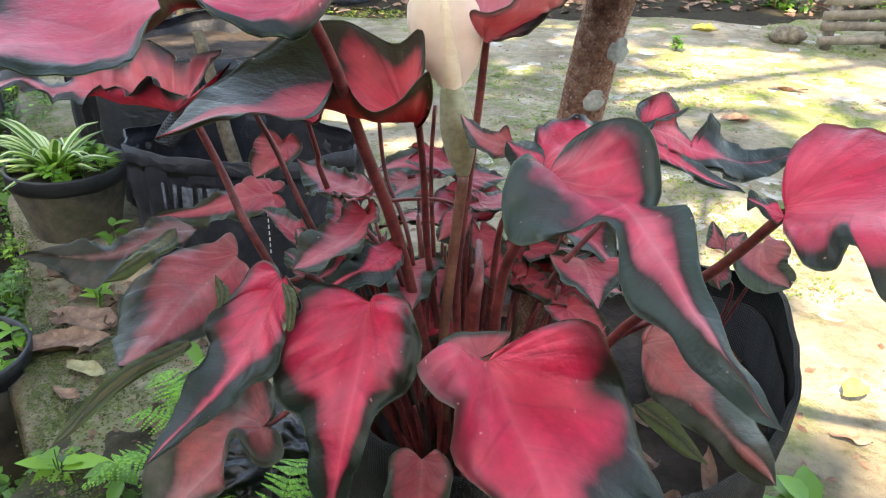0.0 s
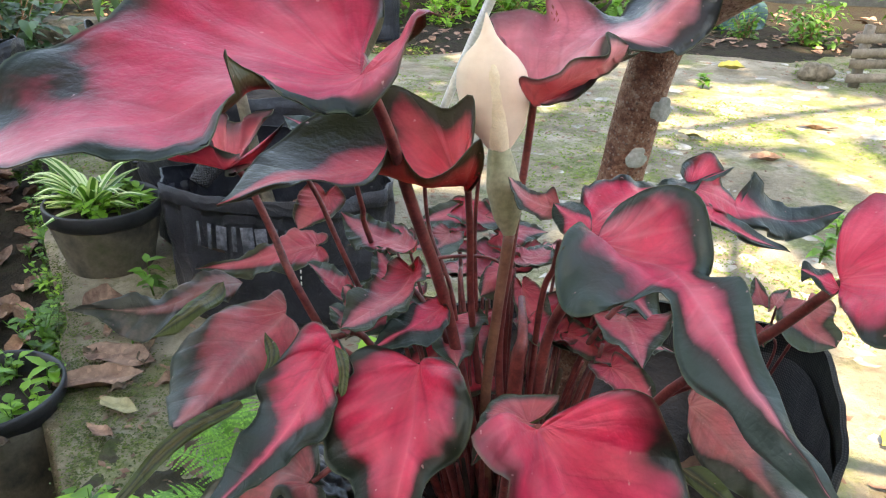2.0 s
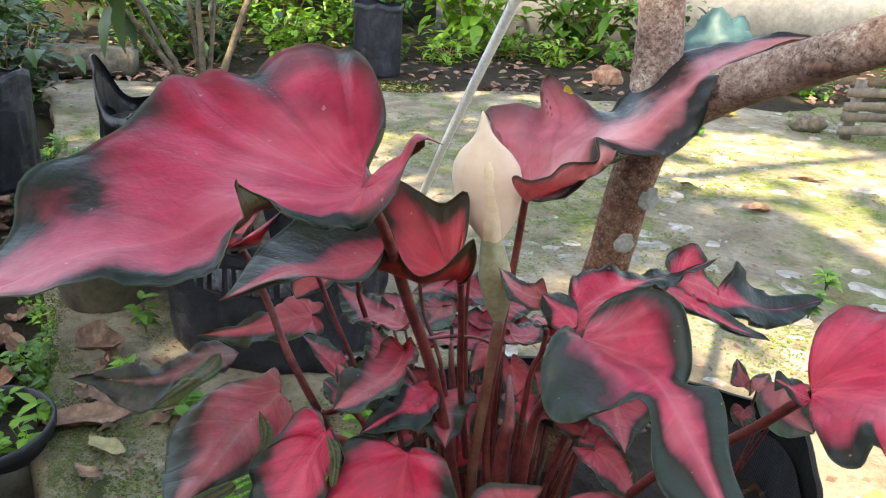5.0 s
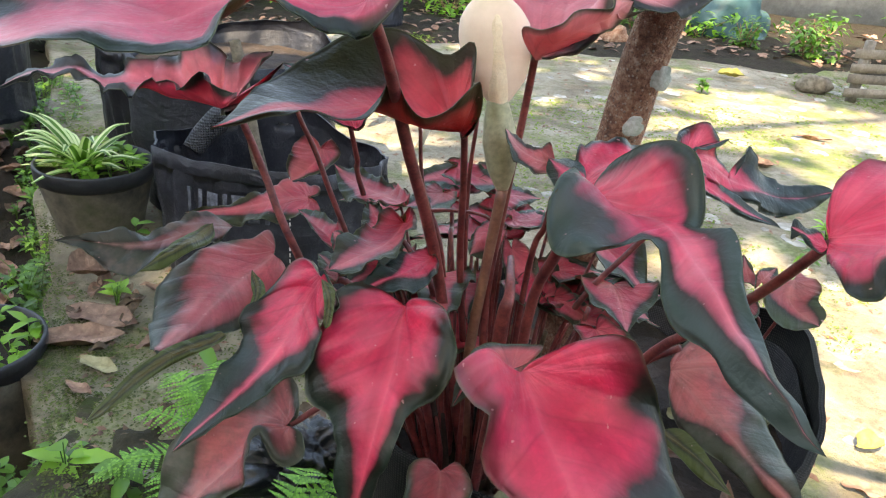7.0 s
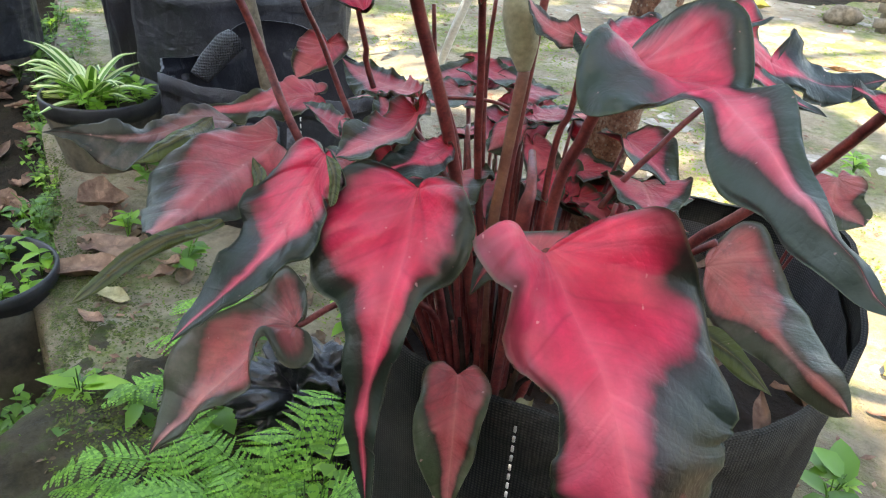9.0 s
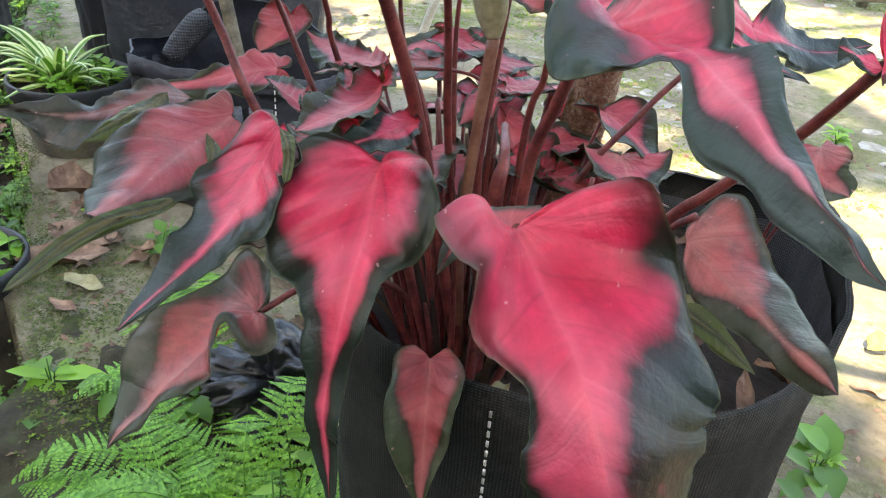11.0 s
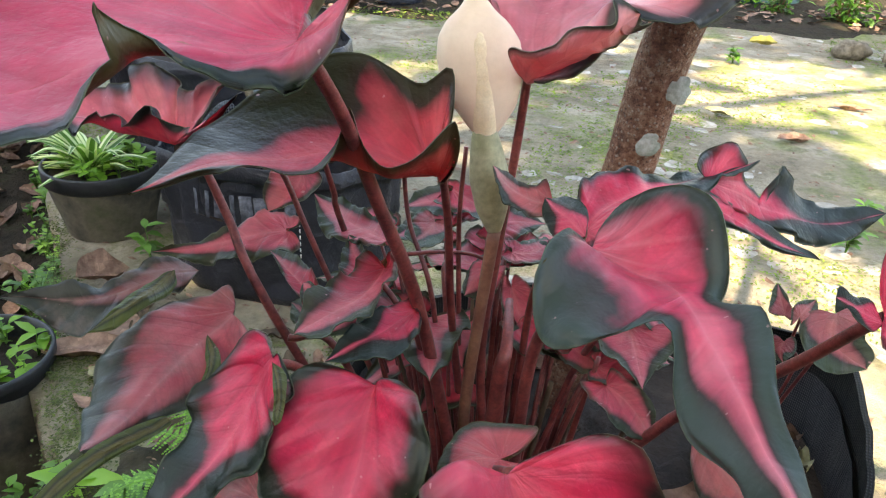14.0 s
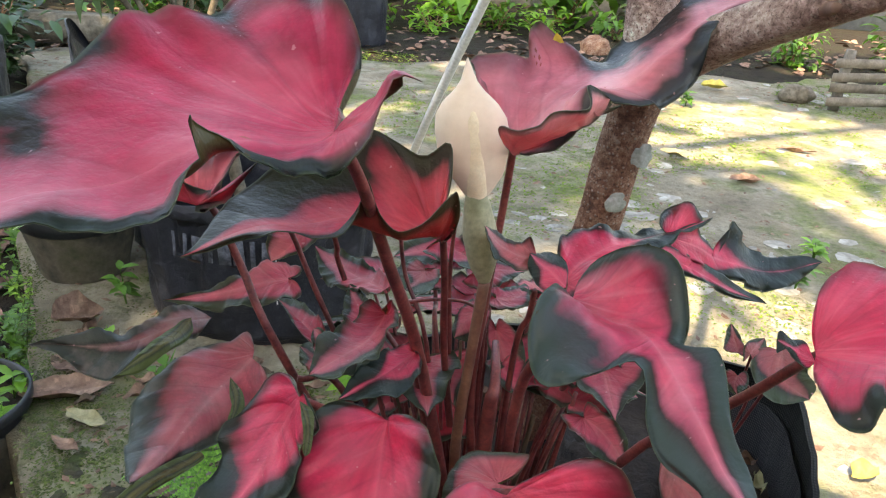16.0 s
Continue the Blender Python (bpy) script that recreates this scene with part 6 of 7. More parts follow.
def spider_plant(at, label):
    t = thing("spider_plant", at, label, "plant")
    r = random.Random(3)
    for k in range(38):
        a, ln = r.choice((r.uniform(0, 6.28), r.gauss(3.5, 0.7))), r.uniform(0.11, 0.21)
        rise = r.uniform(0.10, 1.0)
        d = Vector((math.cos(a), math.sin(a), 0))
        line = smooth_path([(0, 0, 0), tuple(d * ln * 0.3 + Vector((0, 0, ln * rise * 0.50))), tuple(d * ln * 0.66 + Vector((0, 0, ln * rise * 0.84))), tuple(d * ln + Vector((0, 0, ln * rise * r.uniform(0.72, 1.0))))], 14)
        side = d.cross(Vector((0, 0, 1)))
        bm = bmesh.new()
        cols = []
        for i, p in enumerate(line):
            w = 0.0145 * math.sin(math.pi * min(1, (i + 1.2) / 15) ** 0.75) + 0.0006
            cols.append([bm.verts.new(Vector(p) + side * w * v + Vector((0, 0, abs(v) * w * 0.5))) for v in (-1, -0.5, 0, 0.5, 1)])
        for p, q in zip(cols, cols[1:]):
            for i in range(4):
                f = bm.faces.new((p[i], p[i + 1], q[i + 1], q[i]))
                f.material_index = 0 if i in (0, 3) else 1
        part("leaf", bm, [G_VARIEG, G_MID], t)
    return t


spider_plant((-1.20, 2.055, 0.175), "spider plant with cream-edged arching leaves in a pot")
for k in range(20):
    a, q = rng.uniform(0, 6.28), rng.uniform(0.02, 0.135)
    weed("seedling", (-1.175 + q * math.cos(a), 2.075 + q * math.sin(a), 0.172), 12, 0.065, 0.042, G_LIGHT, "small light green weed in the potting soil", rng, 3)
for k in range(16):
    a, q = rng.uniform(0, 6.28), 0.13 * math.sqrt(rng.random())
    weed("seedling", (-1.108 + q * math.cos(a), 1.357 + q * math.sin(a), -0.022), 12, rng.uniform(0.05, 0.11), rng.uniform(0.028, 0.055), rng.choice([G_MID, G_LIGHT]), "small green seedling in a black pot", rng, 3)

# ---- the other bags ----
text_bag = fabric_bag("grow_bag", (-0.58, 1.88), 0.305, 0.375, SHEET, 0.15, "wide black plastic grow bag with worn white print", 1.0, 0.095, radians(100), 0.026, 0.022, 5.0)
for k, (w, h) in enumerate(((0.010, 0.07), (0.012, 0.07), (0.030, 0.064), (0.012, 0.068), (0.032, 0.07), (0.030, 0.068), (0.012, 0.07), (0.028, 0.064))):
    a = radians(-122 + 6.6 * k)
    part("printed_bar", box(bmesh.new(), (w, 0.0012, h), pose(0.310 * math.cos(a), 0.310 * math.sin(a), 0.265, 0, 4 * math.sin(k), math.degrees(a) + 90), 0.0005), PRINT, text_bag, "worn white printed bar")
bm = bmesh.new()
for k in range(14):
    a = radians(-72)
    box(bm, (0.003, 0.002, 0.010), pose(0.311 * math.cos(a), 0.311 * math.sin(a), 0.355 - 0.017 * k, 0, 0, math.degrees(a) + 90))
part("stitching", bm, THREAD, text_bag, "white dotted stitching")
text_bag.scale = (1.0, 0.55, 1.0)
fabric_bag("grow_bag", (-0.87, 2.46), 0.33, 0.50, SHEET, 0.05, "tall black plastic grow bag in the yard", 1.6, 0.05, 1.2, 0.016, 0.03, 9.0)
fabric_bag("grow_bag", (-1.31, 2.88), 0.235, 0.41, POLY, 0.05, "shiny black plastic grow bag with a torn raised flap", 1.4, 0.19, radians(192), 0.014, 0.03, 12.0)
fabric_bag("grow_bag", (-2.15, 2.98), 0.20, 0.47, SHEET, 0.05, "black plastic grow bag at the edge of the yard", 0.4, 0.02, 0, 0.014, 0.03, 15.0)
fabric_bag("grow_bag", (-1.03, 6.25), 0.20, 0.56, SHEET, 0.05, "black plastic grow bag beside the far plants", 0.2, 0.05, 2.4, 0.014, 0.02, 18.0)


def bush(name, at, radius, height, leaf, count, material, label, seed, stems=6, category="bush", wide=0.45, thick=0.008):
    """Stems that fan out and carry many single leaves; gaps between the clumps."""
    r = random.Random(seed)
    t = thing(name, at, label, category)
    bm = bmesh.new()
    for s in range(stems):
        a = 2 * math.pi * s / stems + r.uniform(-0.4, 0.4)
        h, out = height * r.uniform(0.65, 1.05), radius * r.uniform(0.4, 1.0)
        line = smooth_path([(0.02 * math.cos(a), 0.02 * math.sin(a), -0.03), (out * 0.35 * math.cos(a), out * 0.35 * math.sin(a), h * 0.45), (out * math.cos(a + 0.3), out * math.sin(a + 0.3), h)], 20)
        part("stem", tube(bmesh.new(), line[::4], [thick * height + 0.002, 0.003], 7, 10, 0.2, seed=s), BARK, t)
        for k in range(count // stems):
            p = Vector(line[int(19 * r.uniform(0.12, 1.0))]) + Vector((r.gauss(0, 1), r.gauss(0, 1), r.gauss(0, 0.7))) * radius * 0.24
            b = r.uniform(0, 6.28)
            leaflet(bm, p, (math.cos(b), math.sin(b), r.uniform(-0.5, 0.6)), (0, 0, 1), leaf * r.uniform(0.6, 1.2), leaf * wide * r.uniform(0.8, 1.2), r.uniform(0.1, 0.6))
    part("foliage", bm, material, t)
    return t


def woody_shrub(at):
    """A shrub of bare woody stems with a few large hanging leaves at the top."""
    t = thing("shrub", at, "woody shrub with large drooping dark green leaves in a black bag", "shrub")
    r = random.Random(21)
    for k, (dx, dy, h, rad) in enumerate(((-0.36, 0.05, 0.42, 0.012), (-0.26, -0.06, 0.50, 0.010), (-0.10, 0.08, 0.56, 0.009), (-0.02, 0.0, 0.62, 0.011), (0.03, 0.10, 0.60, 0.008), (0.21, 0.0, 0.52, 0.013))):
        line = [(0.02 * math.cos(k), 0.02 * math.sin(k), -0.08), (dx * 0.38, dy * 0.4, h * 0.34), (dx * 0.75, dy * 0.8, h * 0.72), (dx * 1.05, dy, h), (dx * 1.2, dy, h * 1.5)]
        part("stem", tube(bmesh.new(), line, [rad * 1.3, rad, rad * 0.85, rad * 0.6], 9, 22, 0.22, seed=k), BARK_GREY, t)
        for q in range(6 if k < 4 else 3):
            w = r.uniform(0.62, 1.0) if k < 3 else r.uniform(0.8, 1.0)
            p = smooth_path(line, 40)[int(w * 39)]
            b = r.uniform(0, 6.28)
            bm = bmesh.new()
            ln = r.uniform(0.15, 0.22)
            leaflet(bm, p, (math.cos(b), math.sin(b), r.uniform(-1.6, -0.2)), (0, 0, 1), ln, ln * r.uniform(0.30, 0.42), r.uniform(0.2, 0.6))
            part("leaf", bm, G_DARK, t)
    return t


woody_shrub((-1.12, 2.84, 0.42))
bm = tube(bmesh.new(), [(-0.61, 1.95, 0.20), (-0.645, 1.95, 0.35), (-0.672, 1.95, 0.52), (-0.70, 1.97, 0.62)], [0.020, 0.018, 0.016, 0.014], 14, 24, 0.15)
sap = thing("sapling", (0, 0, 0), "slim grey sapling stem cut short in a grow bag", "tree")
part("trunk", bm, BARK_GREY, sap)
# rolled-down mesh collar behind the print bag
bm = tube(bmesh.new(), [(-0.80, 1.90, 0.335), (-0.775, 1.93, 0.375), (-0.745, 1.96, 0.41), (-0.73, 1.98, 0.425)], [0.026, 0.032, 0.034, 0.028], 18, 14, 0.12)
tagged(part("rolled_net", bm, NET), "rolled black shade net on a grow bag", "net")

# ---- far side ----
for k, (x, y, rad, h, lf, cnt, m, sd_) in enumerate((
        (-4.6, 6.4, 0.8, 1.3, 0.16, 420, G_DARK, 31), (-3.4, 7.4, 0.8, 1.5, 0.16, 520, G_MID, 32), (-2.2, 7.7, 0.8, 1.3, 0.15, 560, G_MID, 33),
        (-1.35, 7.4, 0.6, 1.0, 0.12, 520, G_MID, 34), (-0.35, 7.9, 0.8, 1.2, 0.24, 300, G_LIGHT, 35), (0.7, 8.1, 0.8, 1.3, 0.26, 280, G_MID, 36),
        (1.5, 8.3, 0.5, 0.8, 0.14, 320, G_DARK, 37), (2.45, 6.6, 0.32, 0.42, 0.08, 320, G_MID, 38), (3.05, 5.35, 0.48, 0.50, 0.085, 520, G_LIGHT, 39),
        (3.5, 6.7, 0.6, 0.8, 0.12, 420, G_MID, 40), (-3.6, 5.2, 0.6, 0.9, 0.14, 420, G_DARK, 42), (-2.9, 4.4, 0.45, 0.6, 0.12, 320, G_DARK, 43), (-5.3, 4.4, 0.9, 1.4, 0.16, 420, G_DARK, 44),
        (-1.9, 6.9, 0.4, 0.45, 0.10, 260, G_LIGHT, 45), (-2.9, 6.2, 0.4, 0.4, 0.10, 240, G_MID, 46), (2.0, 6.75, 0.22, 0.28, 0.07, 200, G_MID, 47), (-4.4, 8.6, 0.9, 1.7, 0.20, 420, G_DARK, 61), (-3.0, 8.9, 0.9, 1.8, 0.22, 420, G_MID, 62), (-1.6, 9.0, 0.9, 1.8, 0.24, 420, G_DARK, 63), (-2.5, 6.3, 0.5, 0.6, 0.13, 300, G_DARK, 64), (-3.9, 5.9, 0.5, 0.7, 0.14, 300, G_MID, 65))):
    bush("bush", (x, y, 0.0), rad, h, lf, cnt, m, "leafy green garden bush at the yard's far side", sd_, 9)
for k, (x, y, rad, h, m) in enumerate(((0.45, 7.3, 0.35, 0.26, G_LIGHT), (1.15, 7.35, 0.30, 0.22, G_MID), (-0.55, 7.1, 0.35, 0.26, G_LIGHT), (-1.1, 6.9, 0.3, 0.2, G_MID), (0.05, 7.5, 0.35, 0.3, G_MID), (1.75, 7.25, 0.3, 0.2, G_LIGHT))):
    bush("weed", (x, y, 0.0), rad, h, 0.09, 150, m, "low green weeds in leaf litter", 51 + k, 8, "weed")

# concrete block and mossy kerb at the far left
bm = box(bmesh.new(), (1.0, 0.22, 0.20), pose(-3.25, 5.55, 0.08, 0, 0, 8), 0.02)
for v in bm.verts:
    v.co += Vector((1, 1, 1)) * 0.012 * noise.noise(v.co * 6)
tagged(part("concrete_block", bm, ROCK), "weathered grey concrete block with moss", "block")

# white pipe that leans over the yard
pipe = tagged(part("pipe", tube(bmesh.new(), [(-0.328, 3.205, -0.005), (-0.198, 2.87, 0.38), (0.007, 2.41, 0.92), (0.27, 1.82, 1.61)], [0.0165, 0.0165, 0.0165, 0.0165], 16, 12), PVC), "leaning white plastic pipe standing on the yard", "pipe")


def pallet(at, yaw):
    t = thing("pallet_fence", at, "low fence of weathered grey boards", "fence")
    for k in range(4):
        part("board", box(bmesh.new(), (1.1, 0.016, 0.056), pose(0.55, 0, 0.065 + 0.082 * k, 0, 1.1 * math.sin(k * 2.1)), 0.002), BOARD, t)
    for x in (0.10, 0.55, 1.0):
        part("post", box(bmesh.new(), (0.05, 0.05, 0.40), pose(x, 0.036, 0.19, 1, 2, 0), 0.004), BOARD, t)
    t.rotation_euler = (0, 0, radians(yaw))
    return t


pallet((2.17, 5.06, 0.0), 14)


def rock(at, size, seed, label, material=STONE, name="rock"):
    bm = bmesh.new()
    bmesh.ops.create_icosphere(bm, subdivisions=3, radius=1.0)
    for v in bm.verts:
        v.co = Vector((v.co.x * size[0], v.co.y * size[1], v.co.z * size[2])) * (1 + 0.35 * noise.noise(v.co * 1.4 + Vector((seed, 0, 0))) + 0.1 * noise.noise(v.co * 4 + Vector((seed, 0, 0))))
    ob = tagged(part(name, bm, material), label, "rock")
    ob.location = at
    return ob


rock((2.07, 5.30, 0.05), (0.105, 0.08, 0.075), 2, "rounded grey-brown stone at the yard's edge", ROCK)
rock((0.87, 6.6, 0.05), (0.13, 0.12, 0.10), 6, "old brown wood stump in the litter", BARK, "stump")
# blue tarpaulin heap by the wall
bm = bmesh.new()
bmesh.ops.create_icosphere(bm, subdivisions=4, radius=1.0)
for v in bm.verts:
    v.co = Vector((v.co.x * 0.42, v.co.y * 0.3, max(-0.02, v.co.z) * 0.55)) * (1 + 0.22 * noise.noise(v.co * 2.2) + 0.08 * noise.noise(v.co * 6))
tarp = tagged(part("tarpaulin", bm, TARP), "crumpled blue-green tarpaulin over a heap", "tarpaulin")
tarp.location = (1.95, 7.5, 0.0)

# ---- shade tree: unseen, implied by the dappled sun; its crown breaks the sunlight ----
TREE_AT = (-3.0, -1.7)
shade = thing("shade_tree", (*TREE_AT, -0.05), "tall leafy shade tree out of view behind the camera", "tree")
part("trunk", tube(bmesh.new(), [(0, 0, 0), (-0.1, 0.1, 2.5), (-0.5, 0.3, 5.0), (-1.4, 0.8, 6.8)], [0.20, 0.17, 0.14, 0.07], 16, 24, 0.15), BARK, shade)
for k, (a, ln) in enumerate(((0.3, 4.8), (1.5, 4.0), (2.7, 4.0), (3.9, 4.6), (5.2, 4.6))):
    d = Vector((math.cos(a), math.sin(a), 0))
    part("limb", tube(bmesh.new(), [(-0.4, 0.3, 4.6), tuple(Vector((-0.5, 0.4, 5.9)) + d * ln * 0.5), tuple(Vector((-0.5, 0.4, 7.0)) + d * ln)], [0.10, 0.06, 0.02], 10, 16, 0.15, seed=k), BARK, shade)
r = random.Random(11)
bm = bmesh.new()
# gaps and crown leaves are placed by where sun and shade should fall
SUN_GAPS = [((0.88, 1.40), 0.40), ((1.85, 4.52), 0.74), ((0.72, 2.1), 0.16), ((0.55, 1.7), 0.13), ((0.95, 1.35), 0.12), ((0.45, 2.6), 0.20), ((-0.05, 3.0), 0.14), ((1.3, 3.9), 0.16), ((1.1, 4.6), 0.2), ((0.62, 1.25), 0.10)]


def crown_leaf(gx, gy, h):
    """One leaf whose shade falls on (gx, gy)."""
    b = r.uniform(0, 6.28)
    leaflet(bm, Vector((gx + sd.x / sd.z * h - TREE_AT[0], gy + sd.y / sd.z * h - TREE_AT[1], h)), (math.cos(b), math.sin(b), r.uniform(-0.6, 0.3)), (r.gauss(0, 0.4), r.gauss(0, 0.4), 1), r.uniform(0.20, 0.34), r.uniform(0.10, 0.17), 0.3)


made = 0
while made < 8000:
    gx, gy = r.uniform(-4.5, 4.8), r.uniform(-0.8, 7.5)
    if any(math.hypot(gx - c[0], gy - c[1]) < rad * r.uniform(0.9, 1.15) for c, rad in SUN_GAPS):
        continue
    if noise.noise(Vector((gx * 1.1, gy * 1.1, 2.0))) > 0.22 - 0.20 * min(1, max(0, gx - 0.3)) + r.uniform(-0.12, 0.12):
        continue
    crown_leaf(gx, gy, r.uniform(6.0, 8.4))
    made += 1
made = 0
while made < 3300:                                        # the thick side, over the planter and the pots
    gx, gy = r.uniform(-3.4, 0.75), r.uniform(-1.2, 2.7)
    if any(math.hypot(gx - c[0], gy - c[1]) < rad for c, rad in SUN_GAPS):
        continue
    if gx > -0.25 and gy > 1.65 and r.random() < 0.85:
        continue
    if gx < -0.7 and gy > 1.1 and r.random() < 0.6:
        continue
    crown_leaf(gx, gy, r.uniform(6.0, 8.0))
    made += 1
made = 0
while made < 1100:                                        # and over the yard's far right corner
    gx, gy = r.uniform(1.9, 3.6), r.uniform(4.75, 6.2)
    if math.hypot(gx - 1.85, gy - 4.52) > 0.74:
        crown_leaf(gx, gy, r.uniform(6.0, 8.0))
        made += 1
made = 0
while made < 1700:                                        # and over the plants at the far side
    gx, gy = r.uniform(-1.6, 2.6), r.uniform(6.0, 9.4)
    if noise.noise(Vector((gx * 1.2, gy * 1.2, 9.0))) < 0.12:
        crown_leaf(gx, gy, r.uniform(6.0, 8.0))
        made += 1
made = 0
while made < 1300:                                        # and over the pots and beds on the left
    gx, gy = r.uniform(-3.2, -1.1), r.uniform(2.5, 5.4)
    if noise.noise(Vector((gx * 1.6, gy * 1.6, 6.0))) < 0.18:
        crown_leaf(gx, gy, r.uniform(6.0, 8.0))
        made += 1
for k in range(240):                                      # and over the pot at the near corner
    crown_leaf(r.uniform(-1.45, -0.72), r.uniform(0.75, 1.50), r.uniform(6.0, 8.0))
part("crown", bm, G_MID, shade)


# ---- litter, weeds and small things ----
rng = random.Random(19)
for at, ln, wd, yaw, m, lab, curl, tilt in (
        ((-1.03, 1.745, 0.02), 0.15, 0.10, 60, DRY, "large dry brown leaf curled on the yard", 0.9, (20, 15)),
        ((-0.90, 1.55, 0.006), 0.20, 0.10, -10, DRY, "torn flat brown leaf on the yard", 0.25, (0, 0)),
        ((-0.90, 1.45, 0.006), 0.20, 0.08, 20, DRY, "crumbling brown leaf on the yard", 0.4, (4, 0)),
        ((-0.81, 1.36, 0.006), 0.11, 0.04, -18, DRY_PALE, "pale greenish dry leaf on the yard", 0.3, (0, 0)),
        ((0.87, 1.42, 0.012), 0.085, 0.05, 30, YELLOW, "yellow fallen leaf with a brown end", 0.6, (10, 5)),
        ((0.80, 1.27, 0.006), 0.08, 0.035, -20, DRY, "orange-brown fallen leaf on the yard", 0.3, (0, 0)),
        ((1.20, 3.42, 0.012), 0.16, 0.07, 5, DRY, "orange-brown fallen leaf on moss", 0.5, (6, 0)),
        ((0.95, 3.75, 0.012), 0.16, 0.07, -30, DRY_PALE, "pale dry leaf on moss", 0.5, (6, 0)),
        ((1.57, 5.47, 0.02), 0.18, 0.09, -10, YELLOW, "large yellow-brown fallen leaf", 0.8, (12, 0)),
        ((1.62, 4.0, 0.012), 0.20, 0.05, -15, DRY, "dark fallen leaf in the sun", 0.5, (0, 0))):
    fallen_leaf(at, ln, wd, yaw, m, lab, rng, curl, tilt)
bm = bmesh.new()
for k in range(900):
    x = rng.uniform(-4.0, 4.2)
    y = np.interp(x, (-4, -3.15, -1.0, 0.5, 1.5, 2.5, 7.0), (4.9, 5.1, 5.8, 6.0, 6.3, 6.4, 6.6)) + 2.2 * rng.random() ** 1.4 - 0.12
    b = rng.uniform(0, 6.28)
    leaflet(bm, (x, y, max(0.008, bed_height(x, y)) + 0.015), (math.cos(b), math.sin(b), rng.uniform(-0.1, 0.25)), (rng.gauss(0, 0.3), rng.gauss(0, 0.3), 1), rng.uniform(0.05, 0.14), rng.uniform(0.025, 0.06), rng.uniform(-0.1, 0.5))
tagged(part("leaf_litter", bm, DRY), "dry brown leaf litter along the yard's far side", "litter", kind="stuff")
for k in range(120):
    y = rng.uniform(1.5, 3.4)
    x = np.interp(y, [p[1] for p in LEFT_EDGE], [p[0] for p in LEFT_EDGE]) - rng.uniform(0.12, 0.75)
    fallen_leaf((x, y, bed_height(x, y) + 0.01), rng.uniform(0.08, 0.16), rng.uniform(0.04, 0.08), rng.uniform(0, 360), DRY, "dry brown leaf in the litter", rng, 0.6, (rng.uniform(-15, 15), rng.uniform(-15, 15)), "leaf litter")
for k in range(30):
    x, y = rng.uniform(-1.0, -0.25), rng.uniform(1.15, 1.75)
    fallen_leaf((x, y, 0.008), rng.uniform(0.03, 0.10), rng.uniform(0.02, 0.045), rng.uniform(0, 360), rng.choice([DRY, DRY_DARK]), "small dry brown leaf on the yard", rng, 0.5, (rng.uniform(-8, 8), rng.uniform(-8, 8)), "leaf litter")
for k in range(26):
    a, q = rng.uniform(0, 6.28), BAG_R * 0.9 * math.sqrt(rng.random())
    fallen_leaf((BAG_AT[0] + q * math.cos(a), BAG_AT[1] + q * math.sin(a), 0.518), rng.uniform(0.03, 0.07), rng.uniform(0.012, 0.03), rng.uniform(0, 360), rng.choice([DRY, DRY, DRY_PALE]), "shrivelled dry leaf on potting soil", rng, 0.8, (rng.uniform(-20, 20), rng.uniform(-20, 20)), "dry leaves in the planter")

for k in range(16):
    a, q = rng.uniform(0, 6.28), 0.27 * math.sqrt(rng.random())
    fallen_leaf((-0.58 + q * math.cos(a), 1.88 + 0.5 * q * math.sin(a), 0.24), rng.uniform(0.06, 0.12), rng.uniform(0.03, 0.06), rng.uniform(0, 360), DRY, "dry brown leaf in a black grow bag", rng, 0.8, (rng.uniform(-20, 20), rng.uniform(-20, 20)), "dry leaves in the planter")
# dark mud and moss washed over the yard's near corner
def mud_height(x, y):
    edge = min((1.08 - y) / 0.2, front_of_edge(x, y) * -6 + 0.4, (x + 0.72) / 0.1, (-0.14 - x) / 0.1, 1.0)
    return max(-0.05, 0.008 + 0.016 * edge + 0.026 * noise.noise(Vector((x * 6, y * 6, 8))) + 0.014 * noise.noise(Vector((x * 21, y * 21, 8))))


bm = bmesh.new()
rows = []
for j in range(60):
    row = []
    for i in range(60):
        x, y = -0.78 + 0.66 * i / 59, 0.46 + 0.80 * j / 59
        row.append(bm.verts.new((x, y, mud_height(x, y))))
    rows.append(row)
for ra, rb in zip(rows, rows[1:]):
    for k in range(59):
        bm.faces.new((ra[k], ra[k + 1], rb[k + 1], rb[k]))
tagged(part("soil_patch", bm, MUD), "dark damp soil washed over the yard", "soil", kind="stuff")
bm = bmesh.new()
for k in range(260):
    x, y = rng.uniform(-0.70, -0.18), rng.uniform(0.55, 1.15)
    b, sz = rng.uniform(0, 6.28), rng.uniform(0.006, 0.022)
    leaflet(bm, (x, y, max(0.0, mud_height(x, y)) + 0.003), (math.cos(b), math.sin(b), rng.uniform(-0.1, 0.3)), (rng.gauss(0, 0.3), rng.gauss(0, 0.3), 1), sz, sz * rng.uniform(0.25, 0.6), 0.2)
tagged(part("leaf_crumbs", bm, DRY_DARK), "crumbs of dead leaf on damp soil", "litter", kind="stuff")
